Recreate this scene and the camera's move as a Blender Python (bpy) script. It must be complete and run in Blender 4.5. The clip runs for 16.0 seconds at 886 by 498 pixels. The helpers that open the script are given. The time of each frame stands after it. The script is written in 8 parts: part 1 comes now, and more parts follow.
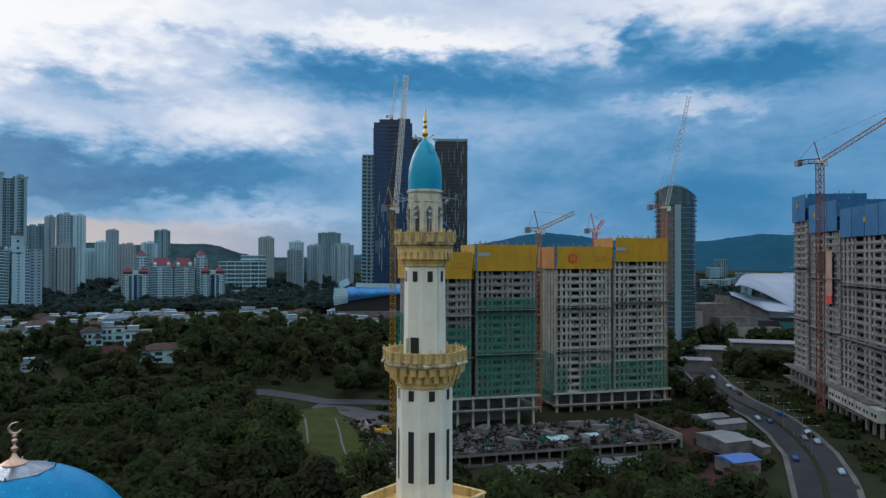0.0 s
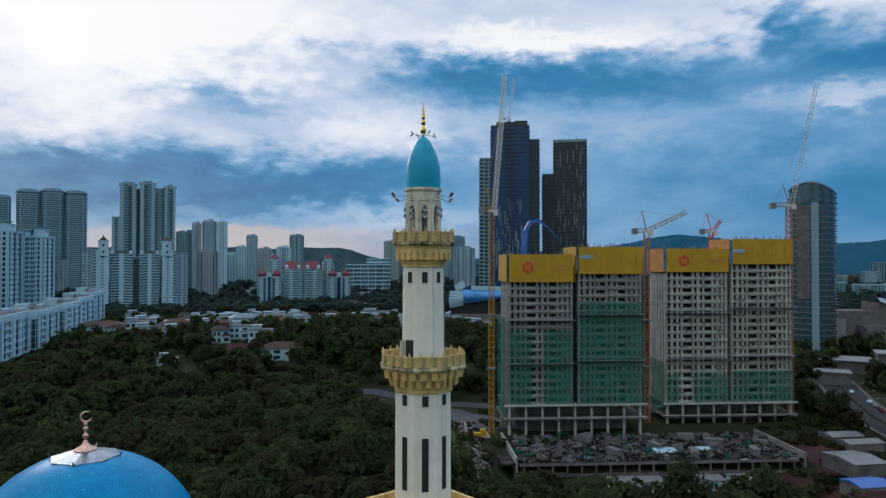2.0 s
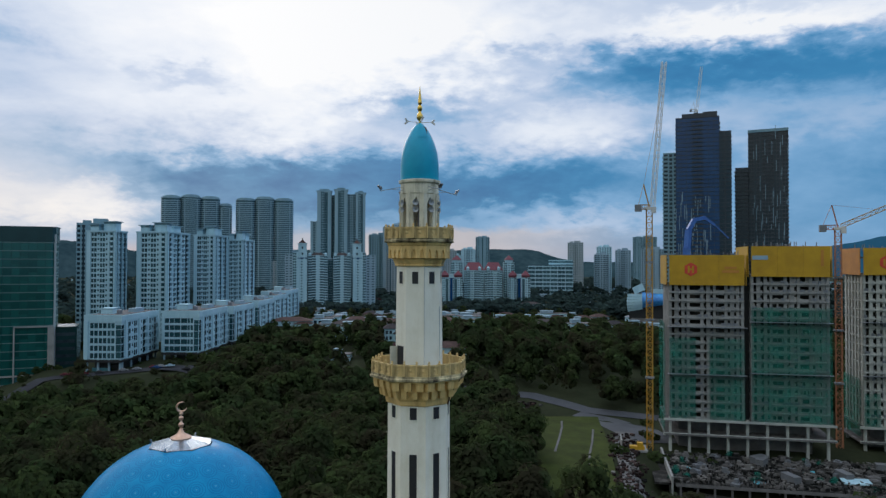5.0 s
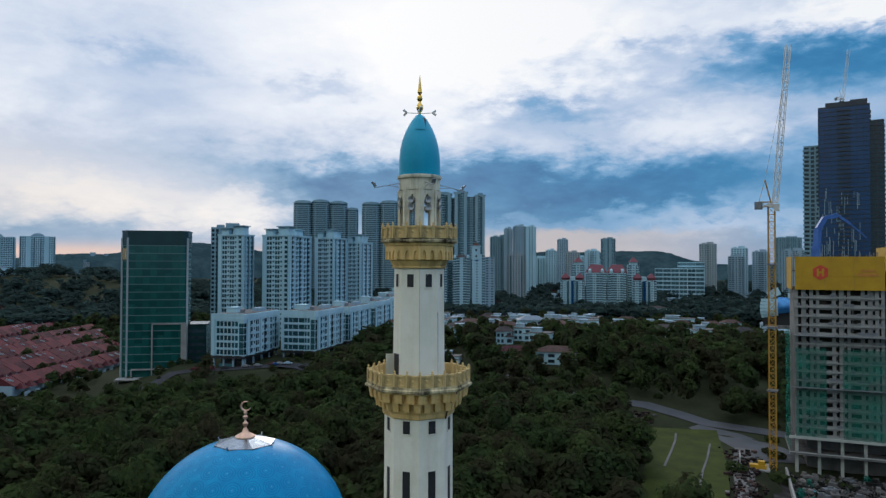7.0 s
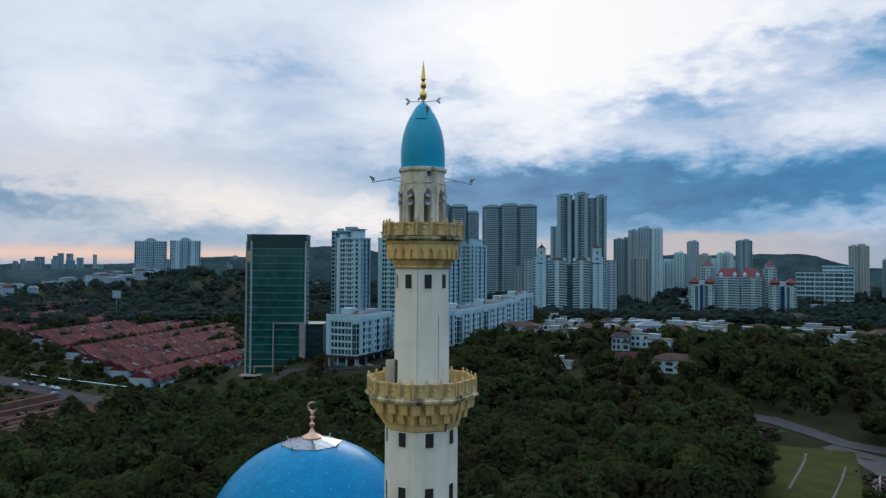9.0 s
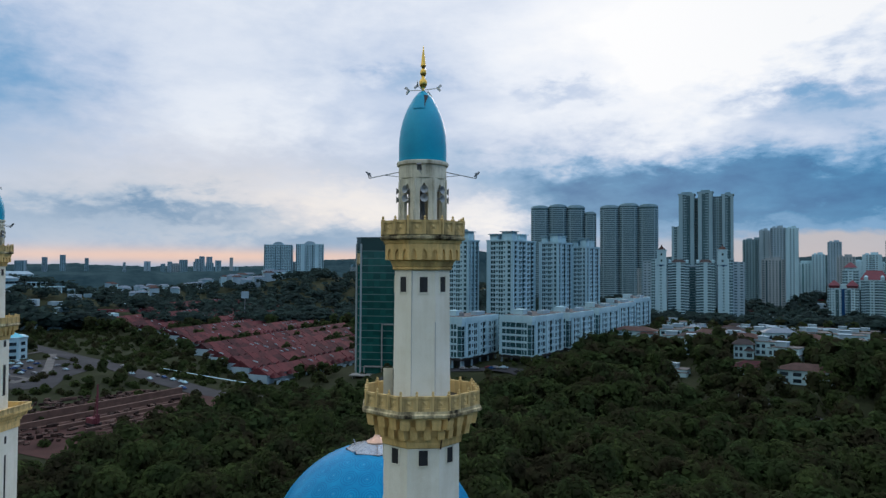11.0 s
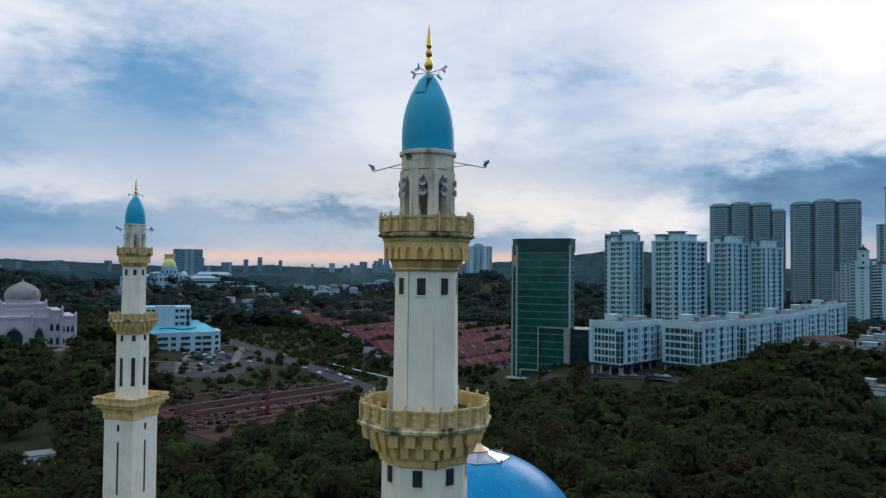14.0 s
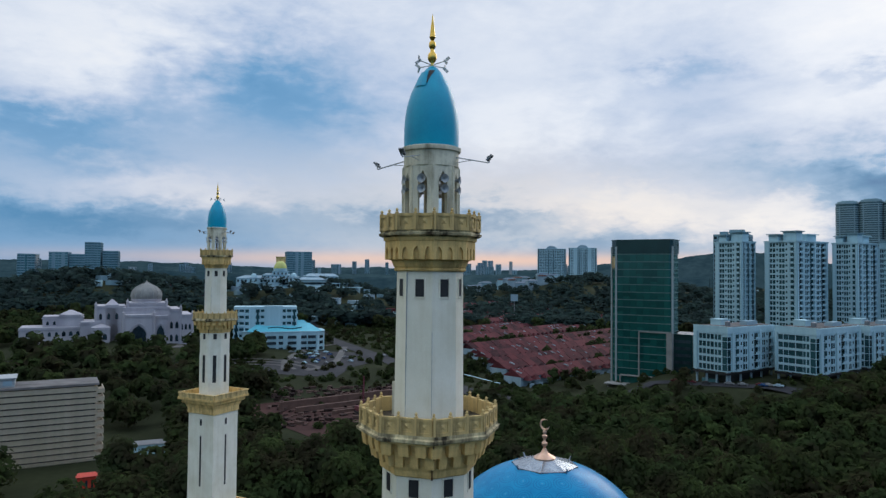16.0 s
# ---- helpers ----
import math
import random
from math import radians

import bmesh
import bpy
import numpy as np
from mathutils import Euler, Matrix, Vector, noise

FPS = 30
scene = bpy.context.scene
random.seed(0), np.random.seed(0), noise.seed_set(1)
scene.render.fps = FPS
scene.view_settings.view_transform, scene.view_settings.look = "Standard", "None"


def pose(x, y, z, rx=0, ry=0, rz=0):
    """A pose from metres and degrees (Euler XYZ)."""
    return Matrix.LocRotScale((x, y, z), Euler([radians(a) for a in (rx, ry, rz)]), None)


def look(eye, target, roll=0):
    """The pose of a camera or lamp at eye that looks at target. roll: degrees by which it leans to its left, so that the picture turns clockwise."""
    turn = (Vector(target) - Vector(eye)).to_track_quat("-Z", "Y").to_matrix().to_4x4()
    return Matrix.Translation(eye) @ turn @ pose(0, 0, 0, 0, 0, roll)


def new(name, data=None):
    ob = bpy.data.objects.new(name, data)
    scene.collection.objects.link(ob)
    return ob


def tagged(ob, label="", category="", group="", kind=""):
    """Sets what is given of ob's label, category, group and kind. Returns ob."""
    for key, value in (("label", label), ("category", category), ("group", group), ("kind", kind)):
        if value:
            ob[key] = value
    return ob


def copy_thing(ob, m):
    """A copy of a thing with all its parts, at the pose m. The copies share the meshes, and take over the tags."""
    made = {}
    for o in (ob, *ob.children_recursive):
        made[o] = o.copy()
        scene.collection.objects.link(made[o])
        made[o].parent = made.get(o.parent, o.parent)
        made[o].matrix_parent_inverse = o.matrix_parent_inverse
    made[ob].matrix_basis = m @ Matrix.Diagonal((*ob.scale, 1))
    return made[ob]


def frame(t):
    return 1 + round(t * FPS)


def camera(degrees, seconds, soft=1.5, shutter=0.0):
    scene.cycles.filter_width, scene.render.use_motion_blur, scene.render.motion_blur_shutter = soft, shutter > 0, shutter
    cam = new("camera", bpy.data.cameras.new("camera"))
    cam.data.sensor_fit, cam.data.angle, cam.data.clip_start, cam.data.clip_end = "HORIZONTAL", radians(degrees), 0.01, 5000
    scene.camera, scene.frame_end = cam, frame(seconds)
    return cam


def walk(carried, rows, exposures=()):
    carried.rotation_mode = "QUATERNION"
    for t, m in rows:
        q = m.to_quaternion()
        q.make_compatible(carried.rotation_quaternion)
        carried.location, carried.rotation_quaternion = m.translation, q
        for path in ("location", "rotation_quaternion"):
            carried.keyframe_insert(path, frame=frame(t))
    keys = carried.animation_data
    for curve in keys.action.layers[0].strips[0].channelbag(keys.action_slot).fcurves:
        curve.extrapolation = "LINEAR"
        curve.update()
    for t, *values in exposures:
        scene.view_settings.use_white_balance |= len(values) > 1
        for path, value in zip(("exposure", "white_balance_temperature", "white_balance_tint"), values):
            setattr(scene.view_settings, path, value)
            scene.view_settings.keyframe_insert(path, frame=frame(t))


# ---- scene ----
cam = camera(65.24, 16.0, 1.4)
ROWS = [
    (0.0, -2.933, -60.112, 57.815, -4.295, 0.718, -0.120),
    (0.5, -0.118, -59.845, 57.770, -1.661, 0.787, -0.060),
    (1.0, 2.702, -59.392, 57.694, 1.090, 0.863, -0.075),
    (1.5, 5.366, -58.798, 57.628, 3.706, 0.933, -0.073),
    (2.0, 8.006, -57.894, 57.595, 6.222, 0.964, -0.068),
    (2.5, 10.535, -56.855, 57.517, 8.711, 0.991, -0.085),
    (3.0, 12.983, -55.626, 57.432, 11.240, 1.017, -0.039),
    (3.5, 15.412, -54.092, 57.380, 13.930, 1.033, -0.049),
    (4.0, 17.608, -52.462, 57.375, 16.592, 1.045, -0.074),
    (6.5, 26.638, -42.903, 57.409, 29.849, 1.167, -0.169),
    (7.0, 27.987, -40.958, 57.382, 32.375, 1.221, -0.172),
    (7.5, 29.365, -39.148, 57.297, 34.903, 1.271, -0.188),
    (8.0, 30.492, -37.116, 57.237, 37.468, 1.326, -0.237),
    (8.5, 31.419, -34.973, 57.206, 40.078, 1.382, -0.293),
    (9.0, 32.220, -32.903, 57.189, 42.674, 1.432, -0.328),
    (11.5, 34.969, -23.031, 57.195, 54.931, 1.560, -0.341),
    (12.0, 35.315, -21.281, 57.185, 57.336, 1.550, -0.370),
    (12.5, 35.556, -19.524, 57.160, 59.704, 1.578, -0.394),
    (13.0, 35.563, -17.721, 57.215, 62.063, 1.583, -0.392),
    (13.5, 35.661, -16.001, 57.207, 64.451, 1.588, -0.393),
    (14.0, 35.856, -14.443, 57.171, 66.732, 1.628, -0.478),
    (14.5, 36.095, -12.967, 57.109, 68.961, 1.665, -0.504),
    (15.0, 36.067, -11.480, 57.131, 71.151, 1.682, -0.488),
    (15.5, 36.066, -10.083, 57.140, 73.261, 1.697, -0.522),
    (16.0, 36.066, -8.672, 57.141, 75.420, 1.720, -0.537),
]
walk(cam, [(t, pose(x, y, z, 90 + pitch, roll, yaw)) for t, x, y, z, yaw, pitch, roll in ROWS])

# ---- world and sun ----
SUN_AZ, SUN_EL = 40.0, 24.0   # degrees left of +y, and up
world = bpy.data.worlds.new("evening_sky")
scene.world = world
world.use_nodes = True
wt = world.node_tree
wt.nodes.clear()


def put(tree, kind, inputs=(), **props):
    """A node with its properties and inputs: values or sockets."""
    n = tree.nodes.new(kind)
    for key, value in props.items():
        setattr(n, key, value)
    for key, value in dict(inputs).items():
        if isinstance(value, bpy.types.NodeSocket):
            tree.links.new(value, n.inputs[key])
        else:
            n.inputs[key].default_value = value
    return n


def calc(tree, op, a, b=0.0, c=0.0):
    return put(tree, "ShaderNodeMath", {0: a, 1: b, 2: c}, operation=op).outputs[0]


def ramp(tree, fac, stops):
    n = put(tree, "ShaderNodeValToRGB", {0: fac})
    while len(n.color_ramp.elements) < len(stops):
        n.color_ramp.elements.new(0.5)
    for e, (p, c) in zip(n.color_ramp.elements, stops):
        e.position, e.color = p, (*c, 1)
    return n.outputs[0]


def mix(tree, fac, a, b, blend="MIX"):
    n = put(tree, "ShaderNodeMix", {0: fac}, data_type="RGBA", blend_type=blend)
    for key, value in ((6, a), (7, b)):
        if isinstance(value, bpy.types.NodeSocket):
            tree.links.new(value, n.inputs[key])
        else:
            n.inputs[key].default_value = (*value[:3], 1)
    return n.outputs[2]


# cloud banks: azimuth (left of +y), elevation, half widths, lightness
CLOUDS = [
    (1, 14.6, 10, 1.6, -0.50), (-29, 14.2, 8, 1.6, -0.42), (-20, 17.2, 2.0, 1.8, -0.44), (-27, 19.4, 8, 1.6, 0.26), (-12, 13.6, 6, 1.3, -0.22),
    (-1, 17.6, 9, 0.9, 0.42), (24, 5.8, 11, 1.5, -0.36), (12, 10.8, 6, 2.0, 0.26), (26, 17.5, 9, 3.5, 0.34), (24, 12.2, 5, 1.1, -0.24), (15.5, 16.8, 3, 0.8, -0.20),
    (-25, 6.5, 13, 5.0, -0.24), (-24, 11.8, 4, 0.7, 0.26), (37, 18.5, 14, 5.0, 0.24),
]
CLOUDS_WEST = [
    (30, 6.2, 15, 1.7, -0.60), (48.5, 4.4, 3, 1.5, 0.34), (58, 5.0, 8, 1.8, 0.36), (56, 14.8, 3.0, 0.8, -0.14), (42, 13.9, 3.5, 0.8, -0.22), (21, 12.4, 5, 1.1, -0.08),
    (88, 14.6, 7, 3.4, -0.30), (104, 9.6, 5, 1.8, -0.20), (74, 4.2, 8, 0.8, -0.32), (70, 12.0, 8, 5.0, 0.20),
    (103, 16.0, 6, 4.0, 0.18), (38, 11.4, 12, 3.2, 0.24), (97, 6.4, 6, 1.2, 0.16), (63, 2.4, 4, 0.9, -0.20), (12, 3.6, 8, 1.2, 0.20), (102, 3.3, 9, 1.3, -0.24),
]
d = put(wt, "ShaderNodeSeparateXYZ", {0: put(wt, "ShaderNodeTexCoord").outputs["Generated"]})
dx, dy, dz = d.outputs
az = calc(wt, "MULTIPLY", calc(wt, "ARCTAN2", calc(wt, "MULTIPLY", dx, -1.0), dy), 57.296)
el = calc(wt, "MULTIPLY", calc(wt, "ARCSINE", dz), 57.296)
flat = put(wt, "ShaderNodeCombineXYZ", {0: calc(wt, "MULTIPLY", az, 0.10), 1: calc(wt, "MULTIPLY", el, 0.22)}).outputs[0]
broad = put(wt, "ShaderNodeTexNoise", {"Vector": flat, "Scale": 1.0, "Detail": 7.0, "Roughness": 0.56, "Distortion": 0.25}).outputs[0]
finer = put(wt, "ShaderNodeTexNoise", {"Vector": flat, "Scale": 3.0, "Detail": 7.0, "Roughness": 0.55, "Distortion": 0.15})
wob = calc(wt, "SUBTRACT", finer.outputs[0], 0.5)
puffs = put(wt, "ShaderNodeTexNoise", {"Vector": flat, "Scale": 6.5, "Detail": 6.0, "Roughness": 0.6, "Distortion": 0.4}).outputs[0]
azw = calc(wt, "MULTIPLY_ADD", wob, 13.0, az)
elw = calc(wt, "MULTIPLY_ADD", calc(wt, "SUBTRACT", broad, 0.5), 5.0, calc(wt, "MULTIPLY_ADD", wob, 3.0, el))
elw = calc(wt, "MULTIPLY_ADD", calc(wt, "SUBTRACT", puffs, 0.5), 2.2, elw)
calm = put(wt, "ShaderNodeMapRange", {0: az, 1: 62.0, 2: 84.0, 3: 0.46, 4: 0.28}).outputs[0]
light = calc(wt, "MULTIPLY_ADD", calc(wt, "SUBTRACT", broad, 0.5), calm, 0.38)
light = calc(wt, "MULTIPLY_ADD", wob, 0.14, light)
light = calc(wt, "MULTIPLY_ADD", calc(wt, "SUBTRACT", puffs, 0.5), 0.09, light)
light = calc(wt, "ADD", light, put(wt, "ShaderNodeMapRange", {0: az, 1: 50.0, 2: 75.0, 3: 0.0, 4: 0.07}).outputs[0])
light = calc(wt, "ADD", light, calc(wt, "MULTIPLY", calc(wt, "MINIMUM", calc(wt, "MAXIMUM", el, 0.0), 20.0), 0.0165))
for a0, e0, wa, we, amp in CLOUDS + CLOUDS_WEST:
    u = calc(wt, "MULTIPLY", calc(wt, "SUBTRACT", azw, float(a0)), 1.0 / wa)
    v = calc(wt, "MULTIPLY", calc(wt, "SUBTRACT", elw, float(e0)), 1.0 / we)
    r2 = calc(wt, "MULTIPLY_ADD", u, u, calc(wt, "MULTIPLY", v, v))
    light = calc(wt, "MULTIPLY_ADD", calc(wt, "EXPONENT", calc(wt, "MULTIPLY", r2, -0.7)), float(amp), light)
light = put(wt, "ShaderNodeMath", {0: light, 1: calc(wt, "MULTIPLY_ADD", wob, 0.55, 0.13), 2: 0.16}, operation="SMOOTH_MAX").outputs[0]
tone = ramp(wt, light, [(0.0, (0.010, 0.128, 0.33)), (0.22, (0.036, 0.22, 0.455)), (0.45, (0.175, 0.375, 0.63)),
                        (0.66, (0.505, 0.612, 0.80)), (0.86, (0.80, 0.855, 0.95)), (1.0, (0.945, 0.962, 0.99))])
# warm light along the western horizon
warm_az = calc(wt, "MULTIPLY", calc(wt, "SUBTRACT", az, 72.0), 1 / 27.0)
warm_az = calc(wt, "EXPONENT", calc(wt, "MULTIPLY", calc(wt, "MULTIPLY", warm_az, warm_az), -1.0))
strip = calc(wt, "MULTIPLY", calc(wt, "SUBTRACT", el, 0.8), 1 / 0.65)
strip = calc(wt, "EXPONENT", calc(wt, "MULTIPLY", calc(wt, "MULTIPLY", strip, strip), -1.0))
glow = calc(wt, "MULTIPLY", calc(wt, "SUBTRACT", elw, 4.5), 1 / 4.5)
glow = calc(wt, "EXPONENT", calc(wt, "MULTIPLY", calc(wt, "MULTIPLY", glow, glow), -1.0))
glow = calc(wt, "MULTIPLY", calc(wt, "MULTIPLY", glow, light), 0.75)
tone = mix(wt, calc(wt, "MULTIPLY", glow, warm_az), tone, (1.0, 0.86, 0.72))
tone = mix(wt, calc(wt, "MULTIPLY", strip, calc(wt, "MULTIPLY_ADD", warm_az, 0.70, 0.06)), tone, (0.98, 0.64, 0.48))
# pale rose gap between the cloud deck and the ridge
gap_az = calc(wt, "MULTIPLY", calc(wt, "SUBTRACT", az, 23.0), 1 / 15.0)
gap_az = calc(wt, "EXPONENT", calc(wt, "MULTIPLY", calc(wt, "MULTIPLY", gap_az, gap_az), -1.0))
gap_el = put(wt, "ShaderNodeMapRange", {0: calc(wt, "MULTIPLY_ADD", wob, 2.2, el), 1: 3.1, 2: 2.3}, interpolation_type="SMOOTHSTEP").outputs[0]
tone = mix(wt, calc(wt, "MULTIPLY", calc(wt, "MULTIPLY", gap_az, gap_el), 0.7), tone, (0.60, 0.51, 0.49))
# the cooler east and the warmer south, behind the viewer
east = put(wt, "ShaderNodeMapRange", {0: dx, 1: 0.62, 2: 1.0}, interpolation_type="SMOOTHSTEP").outputs[0]
south = put(wt, "ShaderNodeMapRange", {0: calc(wt, "MULTIPLY", dy, -1.0), 1: 0.35, 2: 1.0}, interpolation_type="SMOOTHSTEP").outputs[0]
tone = mix(wt, east, tone, mix(wt, 1.0, tone, (0.52, 0.83, 1.06), "MULTIPLY"))
tone = mix(wt, south, tone, mix(wt, 1.0, tone, (1.0, 0.96, 0.74), "MULTIPLY"))
sky = put(wt, "ShaderNodeTexSky", sky_type="NISHITA", sun_disc=False, sun_elevation=radians(SUN_EL), sun_rotation=radians(-SUN_AZ))
high = calc(wt, "MULTIPLY", calc(wt, "MINIMUM", calc(wt, "MAXIMUM", calc(wt, "SUBTRACT", el, 22.0), 0.0), 25.0), 1 / 25.0)
clear = put(wt, "ShaderNodeBackground", {"Color": sky.outputs[0], "Strength": 0.06})
cloud = put(wt, "ShaderNodeBackground", {"Color": tone, "Strength": calc(wt, "MULTIPLY_ADD", high, 0.7, 1.0)})
both = put(wt, "ShaderNodeMixShader", {0: 0.93, 1: clear.outputs[0], 2: cloud.outputs[0]})
put(wt, "ShaderNodeOutputWorld", {0: both.outputs[0]})

sun_data = bpy.data.lights.new("sun", "SUN")
sun_data.energy, sun_data.angle, sun_data.color = 0.7, radians(25), (1.0, 0.93, 0.84)
sun = new("sun", sun_data)
a, e = radians(SUN_AZ), radians(SUN_EL)
sun.matrix_basis = look((0, 0, 0), (math.sin(a) * math.cos(e), -math.cos(a) * math.cos(e), -math.sin(e)))
scene.view_settings.exposure = 0.0

# ---- materials ----


def mat(name, low, high_c, scale=2.0, rough=0.7, metal=0.0, bump=0.15, fine=18.0, vary=0.0, streak=False, emit=0.0, spec=0.5):
    """Two-scale mottled surface between two base colours; vary: change from piece to piece."""
    m = bpy.data.materials.new(name)
    m.use_nodes = True
    t = m.node_tree
    bsdf = t.nodes["Principled BSDF"]
    co = put(t, "ShaderNodeTexCoord").outputs["Object"]
    if streak:
        co = put(t, "ShaderNodeMapping", {0: co, "Scale": (1, 1, 0.12)}).outputs[0]
    n1 = put(t, "ShaderNodeTexNoise", {"Vector": co, "Scale": scale, "Detail": 5.0, "Roughness": 0.6}).outputs[0]
    n2 = put(t, "ShaderNodeTexNoise", {"Vector": co, "Scale": fine, "Detail": 3.0}).outputs[0]
    f = calc(t, "MULTIPLY_ADD", n2, 0.5, calc(t, "MULTIPLY", n1, 1.1))
    f = calc(t, "SUBTRACT", f, 0.3)
    if vary:
        r = put(t, "ShaderNodeObjectInfo").outputs["Random"]
        f = calc(t, "MULTIPLY_ADD", calc(t, "SUBTRACT", r, 0.5), vary, f)
        isl = put(t, "ShaderNodeNewGeometry").outputs["Random Per Island"]
        f = calc(t, "MULTIPLY_ADD", calc(t, "SUBTRACT", isl, 0.5), vary, f)
    col = ramp(t, f, [(0.2, low), (0.8, high_c)])
    t.links.new(col, bsdf.inputs["Base Color"])
    bsdf.inputs["Roughness"].default_value = rough
    bsdf.inputs["Metallic"].default_value = metal
    bsdf.inputs["Specular IOR Level"].default_value = spec
    if bump:
        b = put(t, "ShaderNodeBump", {"Height": n2, "Strength": bump, "Distance": 0.05})
        t.links.new(b.outputs[0], bsdf.inputs["Normal"])
    if emit:
        t.links.new(col, bsdf.inputs["Emission Color"])
        bsdf.inputs["Emission Strength"].default_value = emit
    return m




def weathered(name, low, high_c, stain, amount, rough=0.8, start=0.47):
    """Painted render with vertical runs of dirt and blotches."""
    m = mat(name, low, high_c, 0.35, rough, bump=0.08, spec=0.25)
    t = m.node_tree
    bsdf = t.nodes["Principled BSDF"]
    co = put(t, "ShaderNodeTexCoord").outputs["Object"]
    runs = put(t, "ShaderNodeTexNoise", {"Vector": put(t, "ShaderNodeMapping", {0: co, "Scale": (1.5, 1.5, 0.13)}).outputs[0], "Scale": 1.0, "Detail": 6.0, "Roughness": 0.62}).outputs[0]
    blot = put(t, "ShaderNodeTexNoise", {"Vector": co, "Scale": 0.8, "Detail": 6.0, "Roughness": 0.65}).outputs[0]
    f = calc(t, "MULTIPLY", ramp(t, calc(t, "MULTIPLY_ADD", runs, 0.6, calc(t, "MULTIPLY", blot, 0.4)), [(start, (0, 0, 0)), (start + 0.19, (1, 1, 1))]), amount)
    base = bsdf.inputs["Base Color"].links[0].from_socket
    t.links.new(mix(t, f, base, stain), bsdf.inputs["Base Color"])
    return m


CREAM = weathered("cream_render", (0.68, 0.65, 0.52), (0.84, 0.81, 0.70), (0.50, 0.43, 0.28), 0.32)
CREAM_DIRTY = weathered("grimy_cream_render", (0.53, 0.50, 0.38), (0.75, 0.71, 0.56), (0.14, 0.115, 0.065), 0.85)
OCHRE = weathered("ochre_stone", (0.60, 0.385, 0.135), (0.90, 0.635, 0.27), (0.22, 0.135, 0.05), 0.75, 0.88)
OCHRE_GREY = weathered("parapet_stone", (0.46, 0.32, 0.125), (0.78, 0.57, 0.26), (0.10, 0.08, 0.038), 0.9, 0.88)
OCHRE_DARK = weathered("broken_stained_ochre", (0.50, 0.40, 0.21), (0.80, 0.68, 0.42), (0.025, 0.018, 0.01), 0.97, 0.9, 0.40)
MOULD = mat("black_mould", (0.02, 0.018, 0.014), (0.10, 0.085, 0.06), 1.2, 0.95, spec=0.1)
PIPE = mat("rusty_pipe", (0.05, 0.025, 0.012), (0.13, 0.065, 0.03), 2.0, 0.8)
TURQ = mat("turquoise_panel", (0.0, 0.245, 0.40), (0.002, 0.37, 0.53), 0.5, 0.36, bump=0.03, spec=0.3)
GOLD = mat("gilt_metal", (0.55, 0.34, 0.06), (0.80, 0.55, 0.14), 2, 0.28, 0.9, bump=0.05)
SILVER = mat("bright_metal", (0.17, 0.21, 0.25), (0.36, 0.40, 0.44), 1, 0.25, 0.9, bump=0.02)
COPPER = mat("rosy_gilt", (0.50, 0.30, 0.20), (0.72, 0.48, 0.36), 2, 0.35, 0.8, bump=0.05)
# Near-black: paints the shade of openings, gaps and recesses; also tyres and tracks.
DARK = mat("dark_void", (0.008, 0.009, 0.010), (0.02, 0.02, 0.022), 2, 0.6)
STEEL = mat("grey_steel", (0.10, 0.11, 0.12), (0.25, 0.26, 0.28), 3, 0.5, 0.4)
SHELL = mat("silver_roof_sheet", (0.20, 0.24, 0.30), (0.34, 0.38, 0.44), 0.05, 0.30, 0.9, bump=0.02)
HORN = mat("grey_horn", (0.22, 0.24, 0.25), (0.40, 0.42, 0.43), 3, 0.45)
CONC = mat("raw_concrete", (0.07, 0.068, 0.066), (0.19, 0.18, 0.175), 0.25, 0.9, vary=0.2, spec=0.12)
PLASTER = mat("pale_skim_coat", (0.25, 0.262, 0.24), (0.47, 0.475, 0.43), 0.2, 0.85, vary=0.2, spec=0.12)
CONC_LIGHT = mat("pale_concrete", (0.16, 0.162, 0.158), (0.32, 0.315, 0.295), 0.2, 0.85, vary=0.15)
YELLOW = mat("yellow_formwork", (0.35, 0.185, 0.003), (0.52, 0.3, 0.006), 0.25, 0.6, vary=0.12)
ORANGE = mat("orange_formwork", (0.36, 0.14, 0.02), (0.52, 0.22, 0.03), 0.25, 0.6)
RED = mat("red_paint", (0.45, 0.03, 0.02), (0.65, 0.07, 0.03), 0.5, 0.5)
BLUEPANEL = mat("blue_formwork", (0.003, 0.075, 0.2), (0.014, 0.16, 0.35), 0.25, 0.6, vary=0.2)
CRANE_Y = mat("crane_yellow", (0.30, 0.15, 0.012), (0.48, 0.26, 0.03), 1, 0.5)
CRANE_O = mat("crane_orange", (0.30, 0.10, 0.04), (0.45, 0.18, 0.08), 1, 0.5)
BANNER = mat("faded_pink_banner", (0.30, 0.17, 0.13), (0.44, 0.27, 0.21), 0.2, 0.7)
CRANE_R = mat("crane_rust_red", (0.10, 0.028, 0.018), (0.20, 0.06, 0.035), 1, 0.6)
CRANE_W = mat("crane_pale", (0.45, 0.44, 0.42), (0.65, 0.64, 0.60), 1, 0.5)
# White walls with the blue-green of distance haze mixed into the base colour.
WHITE = mat("haze_blue_white_paint", (0.25, 0.415, 0.48), (0.42, 0.61, 0.68), 0.15, 0.75, vary=0.08, streak=True)
# The next four renders carry the blue haze of distance in their colours.
PALE = mat("haze_blue_pale_render", (0.175, 0.27, 0.33), (0.305, 0.415, 0.48), 0.12, 0.8, vary=0.1, streak=True)
BEIGE = mat("haze_blue_beige_render", (0.205, 0.25, 0.27), (0.33, 0.38, 0.39), 0.12, 0.8, vary=0.1, streak=True)
GREYTOWER = mat("haze_blue_grey_render", (0.115, 0.215, 0.265), (0.225, 0.355, 0.41), 0.1, 0.8, vary=0.1, streak=True)
